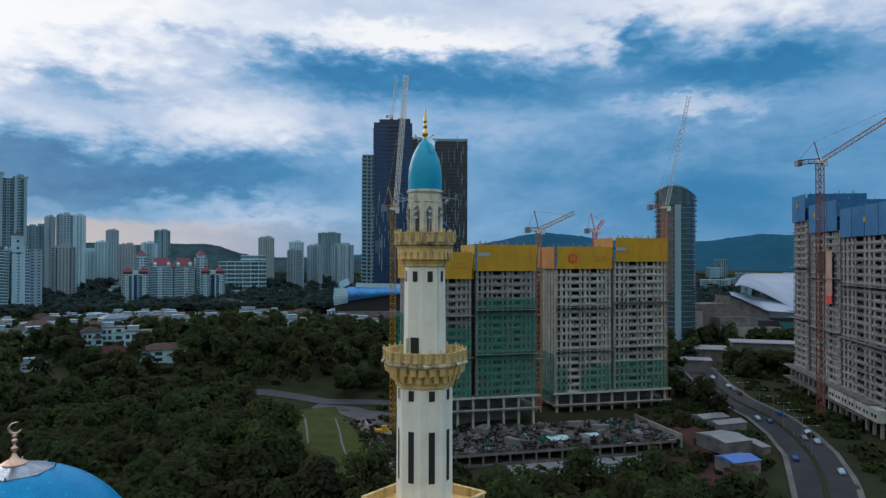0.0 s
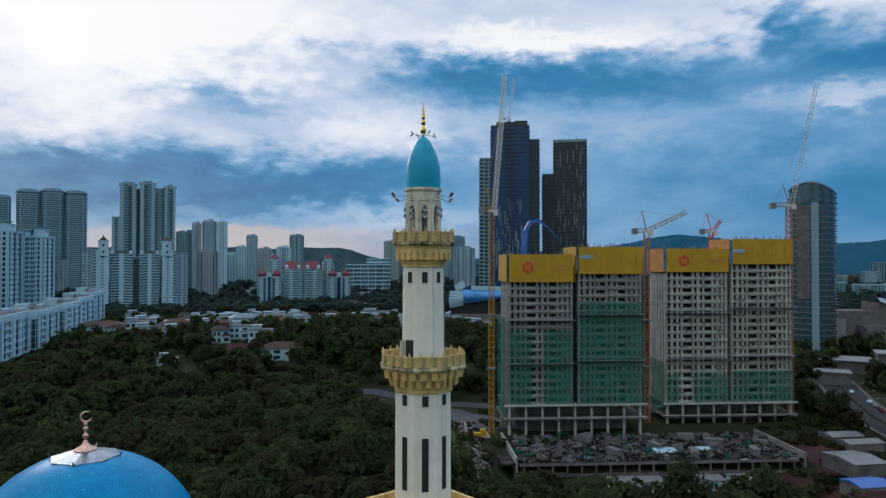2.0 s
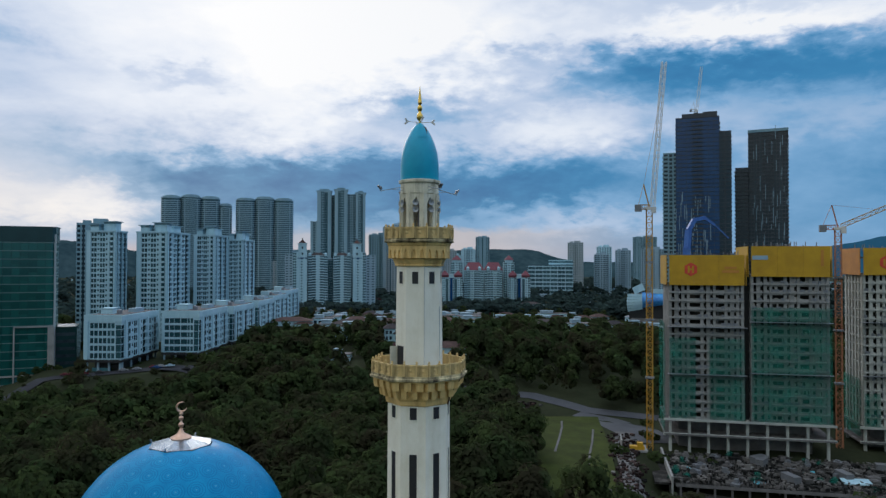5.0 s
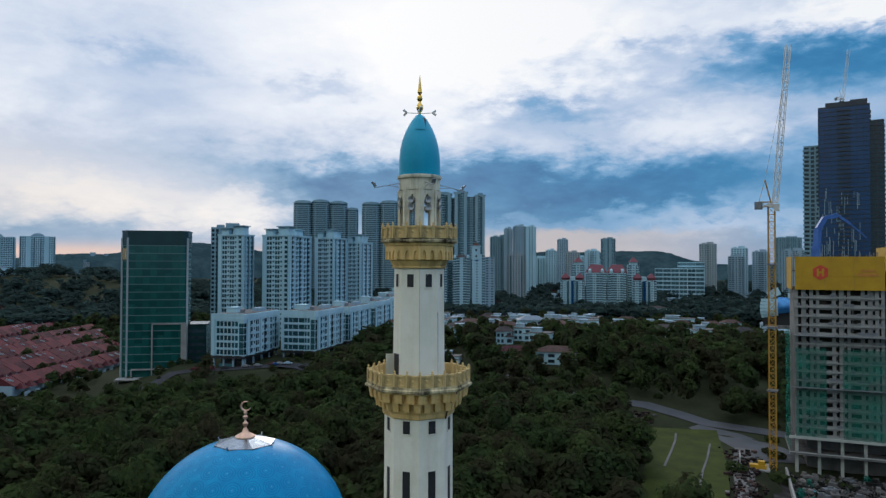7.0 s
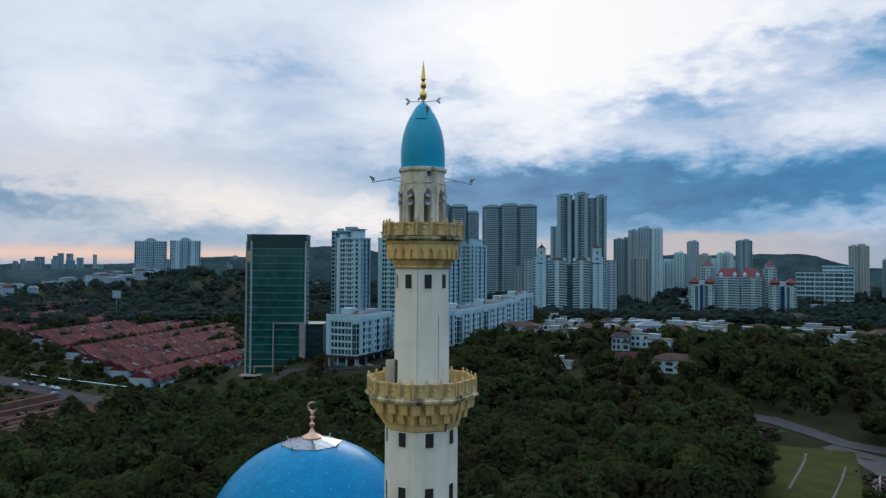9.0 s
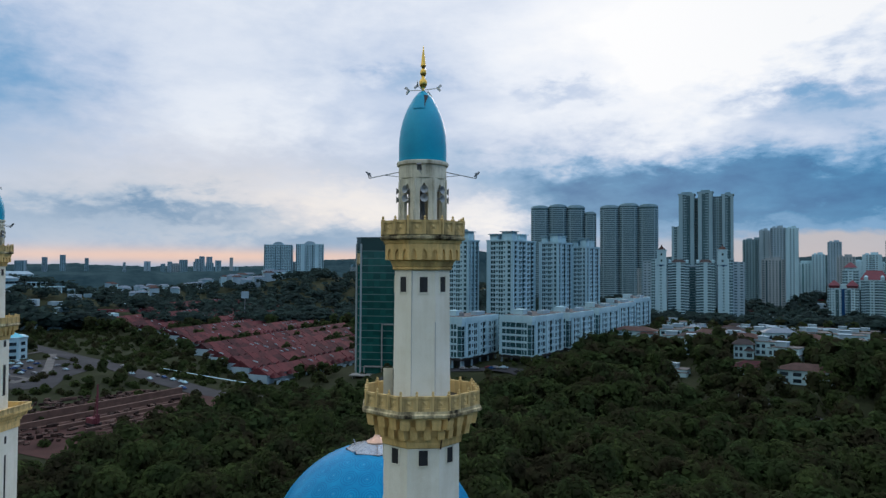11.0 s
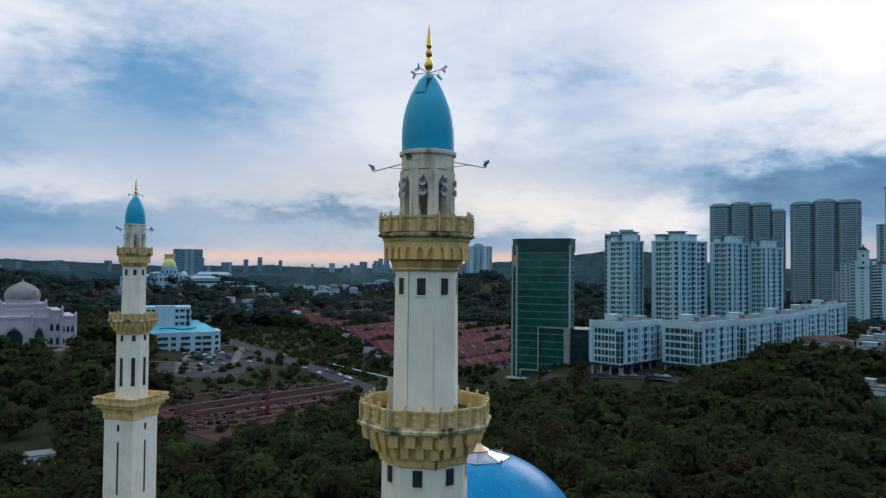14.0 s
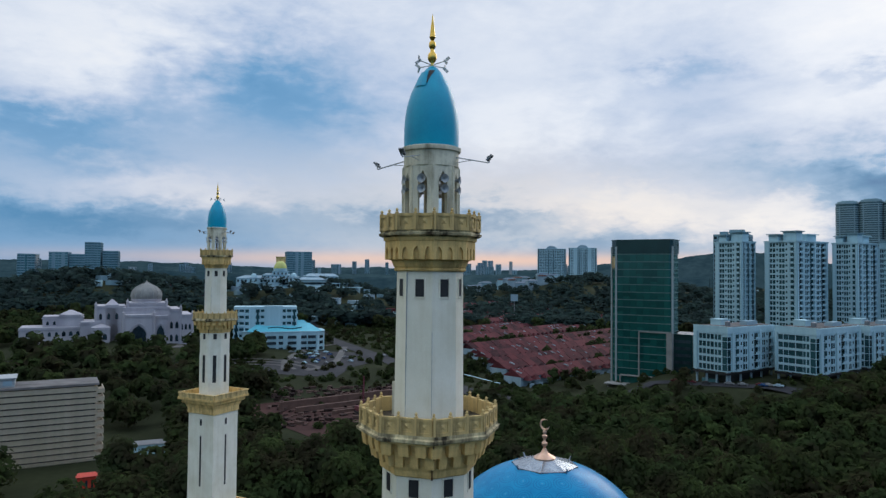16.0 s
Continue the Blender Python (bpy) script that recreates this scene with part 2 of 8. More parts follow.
HAZE_GREY = mat("haze_grey_render", (0.145, 0.25, 0.295), (0.275, 0.40, 0.45), 0.1, 0.8, vary=0.15, streak=True)
GLASS_D = mat("dark_glazing", (0.006, 0.012, 0.018), (0.03, 0.05, 0.065), 0.4, 0.12, bump=0.0, vary=0.5)
# Far windows: haze is painted in by lifting and blueing the glass colour.
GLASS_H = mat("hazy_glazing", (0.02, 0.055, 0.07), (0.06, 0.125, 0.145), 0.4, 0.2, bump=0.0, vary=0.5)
GLASS_C = mat("condominium_glazing", (0.006, 0.024, 0.032), (0.03, 0.085, 0.10), 0.4, 0.12, bump=0.0, vary=0.8)
GLASS_G = mat("green_glazing", (0.003, 0.042, 0.039), (0.014, 0.105, 0.092), 0.10, 0.10, bump=0.0, vary=0.4)
GLASS_B = mat("blue_glazing", (0.004, 0.024, 0.085), (0.012, 0.06, 0.17), 0.05, 0.15, bump=0.0, vary=0.3)
GLASS_T = mat("teal_glazing", (0.03, 0.10, 0.12), (0.08, 0.20, 0.23), 0.1, 0.15, bump=0.0, vary=0.3)
BLACKTOWER = mat("dark_cladding", (0.012, 0.014, 0.022), (0.035, 0.04, 0.055), 0.1, 0.35, vary=0.3)
OFFICE_LINE = mat("office_floor_line", (0.07, 0.13, 0.125), (0.14, 0.22, 0.21), 0.2, 0.5)
OFFICE_DARK = mat("dark_green_crown_glass", (0.004, 0.022, 0.024), (0.010, 0.042, 0.042), 0.1, 0.2, bump=0.0)
ROOF_RED = mat("red_roof_tile", (0.022, 0.007, 0.011), (0.105, 0.026, 0.031), 0.4, 0.8, vary=0.55, spec=0.12)
ROOF_BRIGHT = mat("crimson_roof", (0.085, 0.016, 0.028), (0.16, 0.030, 0.042), 0.4, 0.7)
ROOF_DARK = mat("dark_roof_tile", (0.02, 0.02, 0.022), (0.06, 0.05, 0.05), 0.4, 0.8, vary=0.4, spec=0.12)
ROOF_BROWN = mat("brown_roof_tile", (0.035, 0.022, 0.02), (0.10, 0.06, 0.052), 0.4, 0.8, vary=0.4, spec=0.12)
ROOF_SLATE = mat("blue_grey_sheet_roof", (0.06, 0.10, 0.14), (0.12, 0.17, 0.22), 0.3, 0.6, vary=0.3)
ROOF_CYAN = mat("cyan_metal_roof", (0.06, 0.35, 0.45), (0.12, 0.50, 0.60), 0.2, 0.5)


def leaf_material(name, low, high_c, dry):
    """Thin leaves that pass some light; broad patches of drier crowns."""
    m = bpy.data.materials.new(name)
    m.use_nodes = True
    t = m.node_tree
    t.nodes.clear()
    geo = put(t, "ShaderNodeNewGeometry")
    patch = put(t, "ShaderNodeTexNoise", {"Vector": geo.outputs["Position"], "Scale": 0.06, "Detail": 4.0}).outputs[0]
    small = put(t, "ShaderNodeTexNoise", {"Vector": geo.outputs["Position"], "Scale": 0.7, "Detail": 3.0}).outputs[0]
    f = calc(t, "MULTIPLY_ADD", geo.outputs["Random Per Island"], 0.45, calc(t, "MULTIPLY", small, 0.55))
    col = ramp(t, f, [(0.25, low), (0.75, high_c)])
    col = mix(t, ramp(t, patch, [(0.42, (0, 0, 0)), (0.62, (0.85, 0.85, 0.85))]), col, dry)
    lush = ramp(t, put(t, "ShaderNodeTexNoise", {"Vector": geo.outputs["Position"], "Scale": 0.11, "Detail": 3.0}).outputs[0], [(0.52, (0, 0, 0)), (0.68, (0.8, 0.8, 0.8))])
    col = mix(t, lush, col, mix(t, f, high_c, tuple(1.75 * c for c in high_c)))
    d1 = put(t, "ShaderNodeBsdfDiffuse", {"Color": col})
    d2 = put(t, "ShaderNodeBsdfTranslucent", {"Color": col})
    s1 = put(t, "ShaderNodeMixShader", {0: 0.55, 1: d1.outputs[0], 2: d2.outputs[0]})
    put(t, "ShaderNodeOutputMaterial", {0: s1.outputs[0]})
    return m


LEAF = leaf_material("dark_leaves", (0.034, 0.046, 0.022), (0.045, 0.072, 0.028), (0.039, 0.034, 0.022))
LEAF2 = leaf_material("olive_leaves", (0.035, 0.047, 0.022), (0.053, 0.079, 0.028), (0.043, 0.036, 0.023))
# Distance haze is put into the leaf colour as a paler blue-green.
LEAF_FAR = leaf_material("haze_tinted_far_leaves", (0.028, 0.048, 0.048), (0.042, 0.070, 0.062), (0.036, 0.052, 0.050))
BARK = mat("bark", (0.03, 0.022, 0.015), (0.09, 0.07, 0.05), 3, 0.9)
ASPHALT = mat("worn_asphalt", (0.022, 0.023, 0.027), (0.048, 0.049, 0.054), 0.08, 0.85, spec=0.12)
PAVED = mat("concrete_paving", (0.07, 0.07, 0.07), (0.15, 0.145, 0.14), 0.1, 0.85, spec=0.12)
DIRT = mat("bare_red_earth", (0.03, 0.014, 0.013), (0.08, 0.04, 0.035), 0.06, 0.95, spec=0.12)
YARD = mat("damp_worn_paving", (0.028, 0.031, 0.036), (0.066, 0.070, 0.078), 0.12, 0.6, vary=0.2, spec=0.2)
GRASS = mat("rough_grass", (0.016, 0.025, 0.004), (0.046, 0.060, 0.009), 0.14, 0.9, spec=0.12)
RUBBLE = mat("site_clutter", (0.012, 0.012, 0.011), (0.17, 0.16, 0.15), 0.3, 0.85, vary=0.9, spec=0.12)
TARP = mat("blue_tarpaulin", (0.02, 0.08, 0.30), (0.05, 0.16, 0.45), 0.5, 0.5)
SHEET = mat("pale_sheet_roof", (0.10, 0.105, 0.11), (0.20, 0.205, 0.21), 0.2, 0.5)


def net_material():
    m = bpy.data.materials.new("green_safety_net")
    m.use_nodes = True
    t = m.node_tree
    t.nodes.clear()
    co = put(t, "ShaderNodeTexCoord").outputs["Object"]
    n1 = put(t, "ShaderNodeTexNoise", {"Vector": co, "Scale": 0.25, "Detail": 5.0}).outputs[0]
    col = ramp(t, n1, [(0.3, (0.008, 0.10, 0.075)), (0.7, (0.03, 0.22, 0.16))])
    d1 = put(t, "ShaderNodeBsdfDiffuse", {"Color": col})
    tr = put(t, "ShaderNodeBsdfTransparent")
    k = calc(t, "MULTIPLY_ADD", n1, 0.7, 0.10)
    s1 = put(t, "ShaderNodeMixShader", {0: k, 1: tr.outputs[0], 2: d1.outputs[0]})
    put(t, "ShaderNodeOutputMaterial", {0: s1.outputs[0]})
    return m


NET = net_material()
# Shade inside the open storeys is painted as this dark core colour.
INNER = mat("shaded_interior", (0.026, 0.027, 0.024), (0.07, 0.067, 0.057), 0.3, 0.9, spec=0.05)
FILL = mat("block_infill", (0.05, 0.042, 0.034), (0.34, 0.33, 0.30), 0.3, 0.85, vary=1.0, spec=0.1)


def dome_material():
    """Blue tiles with rows of ringed rosettes."""
    m = mat("blue_patterned_tile", (0.0, 0.165, 0.36), (0.002, 0.265, 0.50), 0.5, 0.32, bump=0.0, spec=0.1)
    t = m.node_tree
    bsdf = t.nodes["Principled BSDF"]
    x, y, z = put(t, "ShaderNodeSeparateXYZ", {0: put(t, "ShaderNodeTexCoord").outputs["Object"]}).outputs
    row = calc(t, "MULTIPLY", calc(t, "ARCCOSINE", calc(t, "MULTIPLY", calc(t, "SUBTRACT", z, 17.9), 1 / 14.81)), 14.8 / 2.5)
    rowi = calc(t, "ADD", calc(t, "FLOOR", row), 0.5)
    around = calc(t, "MULTIPLY", calc(t, "SINE", calc(t, "MULTIPLY", rowi, 2.5 / 14.8)), 14.8 / 2.5)
    col = calc(t, "MULTIPLY_ADD", calc(t, "ARCTAN2", y, x), around, calc(t, "MULTIPLY", rowi, 0.5))
    u, v = calc(t, "SUBTRACT", calc(t, "FRACT", col), 0.5), calc(t, "SUBTRACT", calc(t, "FRACT", row), 0.5)
    dist = calc(t, "SQRT", calc(t, "MULTIPLY_ADD", u, u, calc(t, "MULTIPLY", v, v)))
    petal = calc(t, "MULTIPLY", calc(t, "SINE", calc(t, "MULTIPLY", calc(t, "ARCTAN2", v, u), 12.0)), 0.45)
    rings = calc(t, "SINE", calc(t, "MULTIPLY_ADD", dist, 46.0, petal))
    line = calc(t, "MULTIPLY", calc(t, "GREATER_THAN", rings, 0.25), calc(t, "LESS_THAN", dist, 0.47))
    base = bsdf.inputs["Base Color"].links[0].from_socket
    dark = mix(t, calc(t, "MULTIPLY", line, 0.36), base, (0.0, 0.085, 0.24))
    t.links.new(mix(t, calc(t, "MULTIPLY", calc(t, "LESS_THAN", dist, 0.05), 0.4), dark, (0.12, 0.42, 0.6)), bsdf.inputs["Base Color"])
    return m


DOMEBLUE = dome_material()

# ---- building blocks ----


class Shape:
    """Collects faces of one mesh."""

    def __init__(self):
        self.v, self.f = [], []

    def box(self, x, y, z, sx, sy, sz, rz=0.0):
        """A box centred at x, y with its base at z."""
        c, s, n = math.cos(radians(rz)), math.sin(radians(rz)), len(self.v)
        for k in (0, 1):
            for a, b in ((-1, -1), (1, -1), (1, 1), (-1, 1)):
                p, q = a * sx / 2, b * sy / 2
                self.v.append((x + c * p - s * q, y + s * p + c * q, z + k * sz))
        self.f += [(n, n + 3, n + 2, n + 1), (n + 4, n + 5, n + 6, n + 7)]
        self.f += [(n + i, n + (i + 1) % 4, n + 4 + (i + 1) % 4, n + 4 + i) for i in range(4)]
        return self

    def beam(self, p, q, w, h=None):
        p, q = Vector(p), Vector(q)
        m = (q - p).to_track_quat("Z", "Y").to_matrix()
        n, h = len(self.v), h or w
        for end in (p, q):
            for a, b in ((-1, -1), (1, -1), (1, 1), (-1, 1)):
                self.v.append(tuple(end + m @ Vector((a * w / 2, b * h / 2, 0))))
        self.f += [(n, n + 3, n + 2, n + 1), (n + 4, n + 5, n + 6, n + 7)]
        self.f += [(n + i, n + (i + 1) % 4, n + 4 + (i + 1) % 4, n + 4 + i) for i in range(4)]
        return self

    def turn(self, prof, n=8, phase=0.0, flat=True, x=0.0, y=0.0):
        """A profile of (radius, height) turned about the upright; flat: the radius is to the middle of a side."""
        k, st = 1 / math.cos(math.pi / n) if flat else 1.0, len(self.v)
        for r, z in prof:
            for i in range(n):
                a = radians(phase) + 2 * math.pi * (i + 0.5) / n
                self.v.append((x + r * k * math.cos(a), y + r * k * math.sin(a), z))
        for j in range(len(prof) - 1):
            for i in range(n):
                b, t = st + j * n, st + (j + 1) * n
                self.f.append((b + i, b + (i + 1) % n, t + (i + 1) % n, t + i))
        self.f += [tuple(st + i for i in reversed(range(n))), tuple(st + (len(prof) - 1) * n + i for i in range(n))]
        return self

    def prism(self, pts, z0, z1):
        n, k = len(self.v), len(pts)
        self.v += [(x, y, z0) for x, y in pts] + [(x, y, z1) for x, y in pts]
        self.f += [tuple(range(n + k - 1, n - 1, -1)), tuple(range(n + k, n + 2 * k))]
        self.f += [(n + i, n + (i + 1) % k, n + k + (i + 1) % k, n + k + i) for i in range(k)]
        return self

    def hip(self, x, y, z, sx, sy, h, over=0.5, ridge=0.5):
        """A hipped roof over a rectangle."""
        a, b, n = sx / 2 + over, sy / 2 + over, len(self.v)
        r = a * ridge
        self.v += [(x - a, y - b, z), (x + a, y - b, z), (x + a, y + b, z), (x - a, y + b, z), (x - r, y, z + h), (x + r, y, z + h)]
        self.f += [(n, n + 1, n + 5, n + 4), (n + 1, n + 2, n + 5), (n + 2, n + 3, n + 4, n + 5), (n + 3, n, n + 4), (n + 3, n + 2, n + 1, n)]
        return self

    def mesh(self, name, material, smooth=False):
        me = bpy.data.meshes.new(name)
        me.from_pydata(self.v, [], self.f)
        me.materials.append(material)
        if smooth:
            me.shade_smooth()
            me.set_sharp_from_angle(angle=radians(40))
        return me


def part(name, shape, material, parent=None, label="", smooth=False, at=None):
    me = shape.mesh(name, material, smooth) if isinstance(shape, Shape) else shape
    ob = new(name, me)
    ob.parent = parent
    if at is not None:
        ob.matrix_basis = at
    return tagged(ob, label)


def thing(name, x, y, z, rz, label, category, group="", kind=""):
    ob = new(name)
    ob.matrix_basis = pose(x, y, z, 0, 0, rz)
    return tagged(ob, label, category, group, kind)


def alone(name, shape, material, label, category, kind="", smooth=False, at=None):
    return tagged(part(name, shape, material, None, label, smooth, at), "", category, "", kind)


def height(x, y):
    """Height of the ground."""
    g = -8.0
    u, v = (x - 4) * 0.985 + (y - 204) * 0.174, -(x - 4) * 0.174 + (y - 204) * 0.985
    drop = min(1, max(0, (-23 - v) / 7)) * min(1, max(0, (u + 14) / 12)) * min(1, max(0, (112 - u) / 22)) * min(1, max(0, (v + 150) / 50))
    under = min(1, max(0, (5 - v) / 5)) * min(1, max(0, (u + 8) / 6)) * min(1, max(0, (104 - u) / 6)) * min(1, max(0, (v + 60) / 10))
    g -= max(9.0 * drop, 3.0 * under)
    g += 18.0 * math.exp(-((x + 140) / 200) ** 2 - ((y - 400) / 170) ** 2) * min(1, max(0, (y - 240) / 55 - min(0, (x + 90) / 40)))
    t = min(1, max(0, ((x + 262) * -70 + (y - 210) * 250) / 67400))
    g += 8.2 * min(1, max(0, (52 - math.hypot(x + 262 + 70 * t, y - 210 - 250 * t)) / 18))
    g += 46.0 * math.exp(-((x + 1250) / 330) ** 2 - ((y - 630) / 210) ** 2)
    g += 50.0 * math.exp(-((x + 890) / 190) ** 2 - ((y + 215) / 170) ** 2)
    g += 38.0 * math.exp(-((x + 960) / 150) ** 2 - ((y - 70) / 130) ** 2)
    g += 20.0 * math.exp(-((x + 900) / 220) ** 2 - ((y - 560) / 130) ** 2)
    g += 14.0 * math.exp(-((x + 480) / 120) ** 2 - ((y + 110) / 90) ** 2)
    g += 16.0 * math.exp(-((x + 420) / 500) ** 2 - ((y - 1250) / 350) ** 2)
    return g


def ground_sheet():
    s, rings, n = Shape(), [0, 60, 110] + [150 + 12 * i for i in range(60)], 180
    r = rings[-1]
    while r < 4700:
        r *= 1.07
        rings.append(min(r, 4800))
    for r in rings[1:]:
        for i in range(n):
            a = 2 * math.pi * i / n
            x, y = r * math.cos(a), r * math.sin(a)
            s.v.append((x, y, height(x, y)))
    for j in range(len(rings) - 2):
        for i in range(n):
            s.f.append((j * n + i, (j + 1) * n + i, (j + 1) * n + (i + 1) % n, j * n + (i + 1) % n))
    s.f.append(tuple(range(n)))
    return s


EARTH = mat("dark_undergrowth", (0.018, 0.022, 0.012), (0.036, 0.042, 0.022), 0.03, 0.95, fine=0.4, spec=0.03)
alone("ground", ground_sheet(), EARTH, "dark green undergrowth and earth reaching the horizon", "ground", "structure", True)

# ---- minaret ----


def facet(s, theta, r, pts, thick):
    """A polygon of (across, height) standing at radius r, facing theta, with a thickness inwards."""
    a, n, k = radians(theta), len(s.v), len(pts)
    c, q = math.cos(a), math.sin(a)
    for rr in (r, r - thick):
        s.v += [(rr * c - u * q, rr * q + u * c, z) for u, z in pts]
    s.f += [tuple(range(n, n + k)), tuple(range(n + 2 * k - 1, n + k - 1, -1))]
    s.f += [(n + i, n + k + i, n + k + (i + 1) % k, n + (i + 1) % k) for i in range(k)]
    return s


def radial(theta, r, z, spin=0.0):
    """A pose on a circle whose local x points outwards."""
    a = radians(theta)
    return pose(r * math.cos(a), r * math.sin(a), z, 0, 0, theta + spin)


def rect(w, z0, z1):
    return [(-w / 2, z0), (w / 2, z0), (w / 2, z1), (-w / 2, z1)]


def parapet(root, sides, per, r, z, h, phase):
    """Panels with a sunk square and a rosette between slim posts with leaf tips, along a polygon of that flat radius."""
    side = 2 * r * math.tan(math.pi / sides)
    step = side / per
    w = step - 0.12
    pan = Shape().box(0, 0, 0, 0.12, w, h - 0.12)
    pan.box(0.09, 0, 0.0, 0.07, w, 0.16).box(0.09, 0, h - 0.26, 0.07, w, 0.14)
    for e in (-1, 1):
        pan.box(0.085, e * (w / 2 - 0.07), 0.16, 0.06, 0.14, h - 0.42)
    n, zc, rr = len(pan.v), h * 0.46, min(0.2, w * 0.24)
    for k in range(8):
        a = 2 * math.pi * k / 8
        q = rr * (1.0 if k % 2 else 0.62)
        pan.v.append((0.062, q * math.cos(a), zc + q * math.sin(a)))
    pan.v.append((0.12, 0, zc))
    pan.f += [(n + k, n + (k + 1) % 8, n + 8) for k in range(8)]
    pm = pan.mesh("parapet_panel", OCHRE_GREY)
    post = Shape().box(0, 0, 0, 0.2, 0.13, h - 0.04).turn([(0.085, h - 0.04), (0.03, h), (0.075, h + 0.05), (0.06, h + 0.11), (0.01, h + 0.17)], 6)
    po = post.mesh("parapet_post", OCHRE_GREY)
    for k in range(sides):
        th = phase + 360 / sides * k
        a = radians(th)
        for i in range(per):
            for name, me, u in (("parapet_panel", pm, (i + 0.5) * step - side / 2), ("parapet_post", po, i * step - side / 2)):
                part(name, me, None, root, at=pose(r * math.cos(a) - u * math.sin(a), r * math.sin(a) + u * math.cos(a), z, 0, 0, th))


def arched_frieze(root, sides, per, r, z0, z1, phase, thick):
    """A hanging frieze: plain above, cut below by pointed arches between square feet."""
    side = 2 * r * math.tan(math.pi / sides)
    w = side / per
    g, top, zs = w * 0.25, z0 + (z1 - z0) * 0.56, z0 + (z1 - z0) * 0.34
    piece = [(-w / 2, z0), (-g, z0), (-g, zs), (-g * 0.55, zs + (top - zs) * 0.6), (0, top), (g * 0.55, zs + (top - zs) * 0.6), (g, zs), (g, z0), (w / 2, z0), (w / 2, z1), (-w / 2, z1)]
    for k in range(sides):
        for i in range(per):
            s, u0 = Shape(), ((i + 0.5) / per - 0.5) * side
            facet(s, phase + 360 / sides * k, r, [(u + u0, v) for u, v in piece], thick)
            part("frieze_arch", s, OCHRE, root)


def corbels(root, sides, per, r1, z0, z1, phase, share, inner, shift=0.0, foot=1.0, back=0.0):
    """A tier of blocks under a balcony; foot: how narrow they start; back: how far their feet stand in."""
    side = 2 * r1 * math.tan(math.pi / sides)
    w, b, ra = side / per * share, Shape(), inner - 0.3
    for rb, z, ww in ((r1 - 0.06 - back, z0, w * foot - 0.04), (r1 - back * 0.4, z0 + (z1 - z0) * (0.15 if foot == 1 else 0.55), w * (foot + 1) / 2), (r1, z1, w)):
        b.v += [(ra, -ww / 2, z), (rb, -ww / 2, z), (rb, ww / 2, z), (ra, ww / 2, z)]
    for j in (0, 4):
        b.f += [(j + i, j + (i + 1) % 4, j + 4 + (i + 1) % 4, j + 4 + i) for i in range(4)]
    b.f += [(3, 2, 1, 0), (8, 9, 10, 11)]
    me = b.mesh("bracket", OCHRE)
    for k in range(sides):
        for i in range(per):
            part("bracket", me, None, root, at=pose(0, 0, 0, 0, 0, phase + 360 / sides * k) @ pose(0, ((i + 0.5 + shift) / per - 0.5) * side, 0))


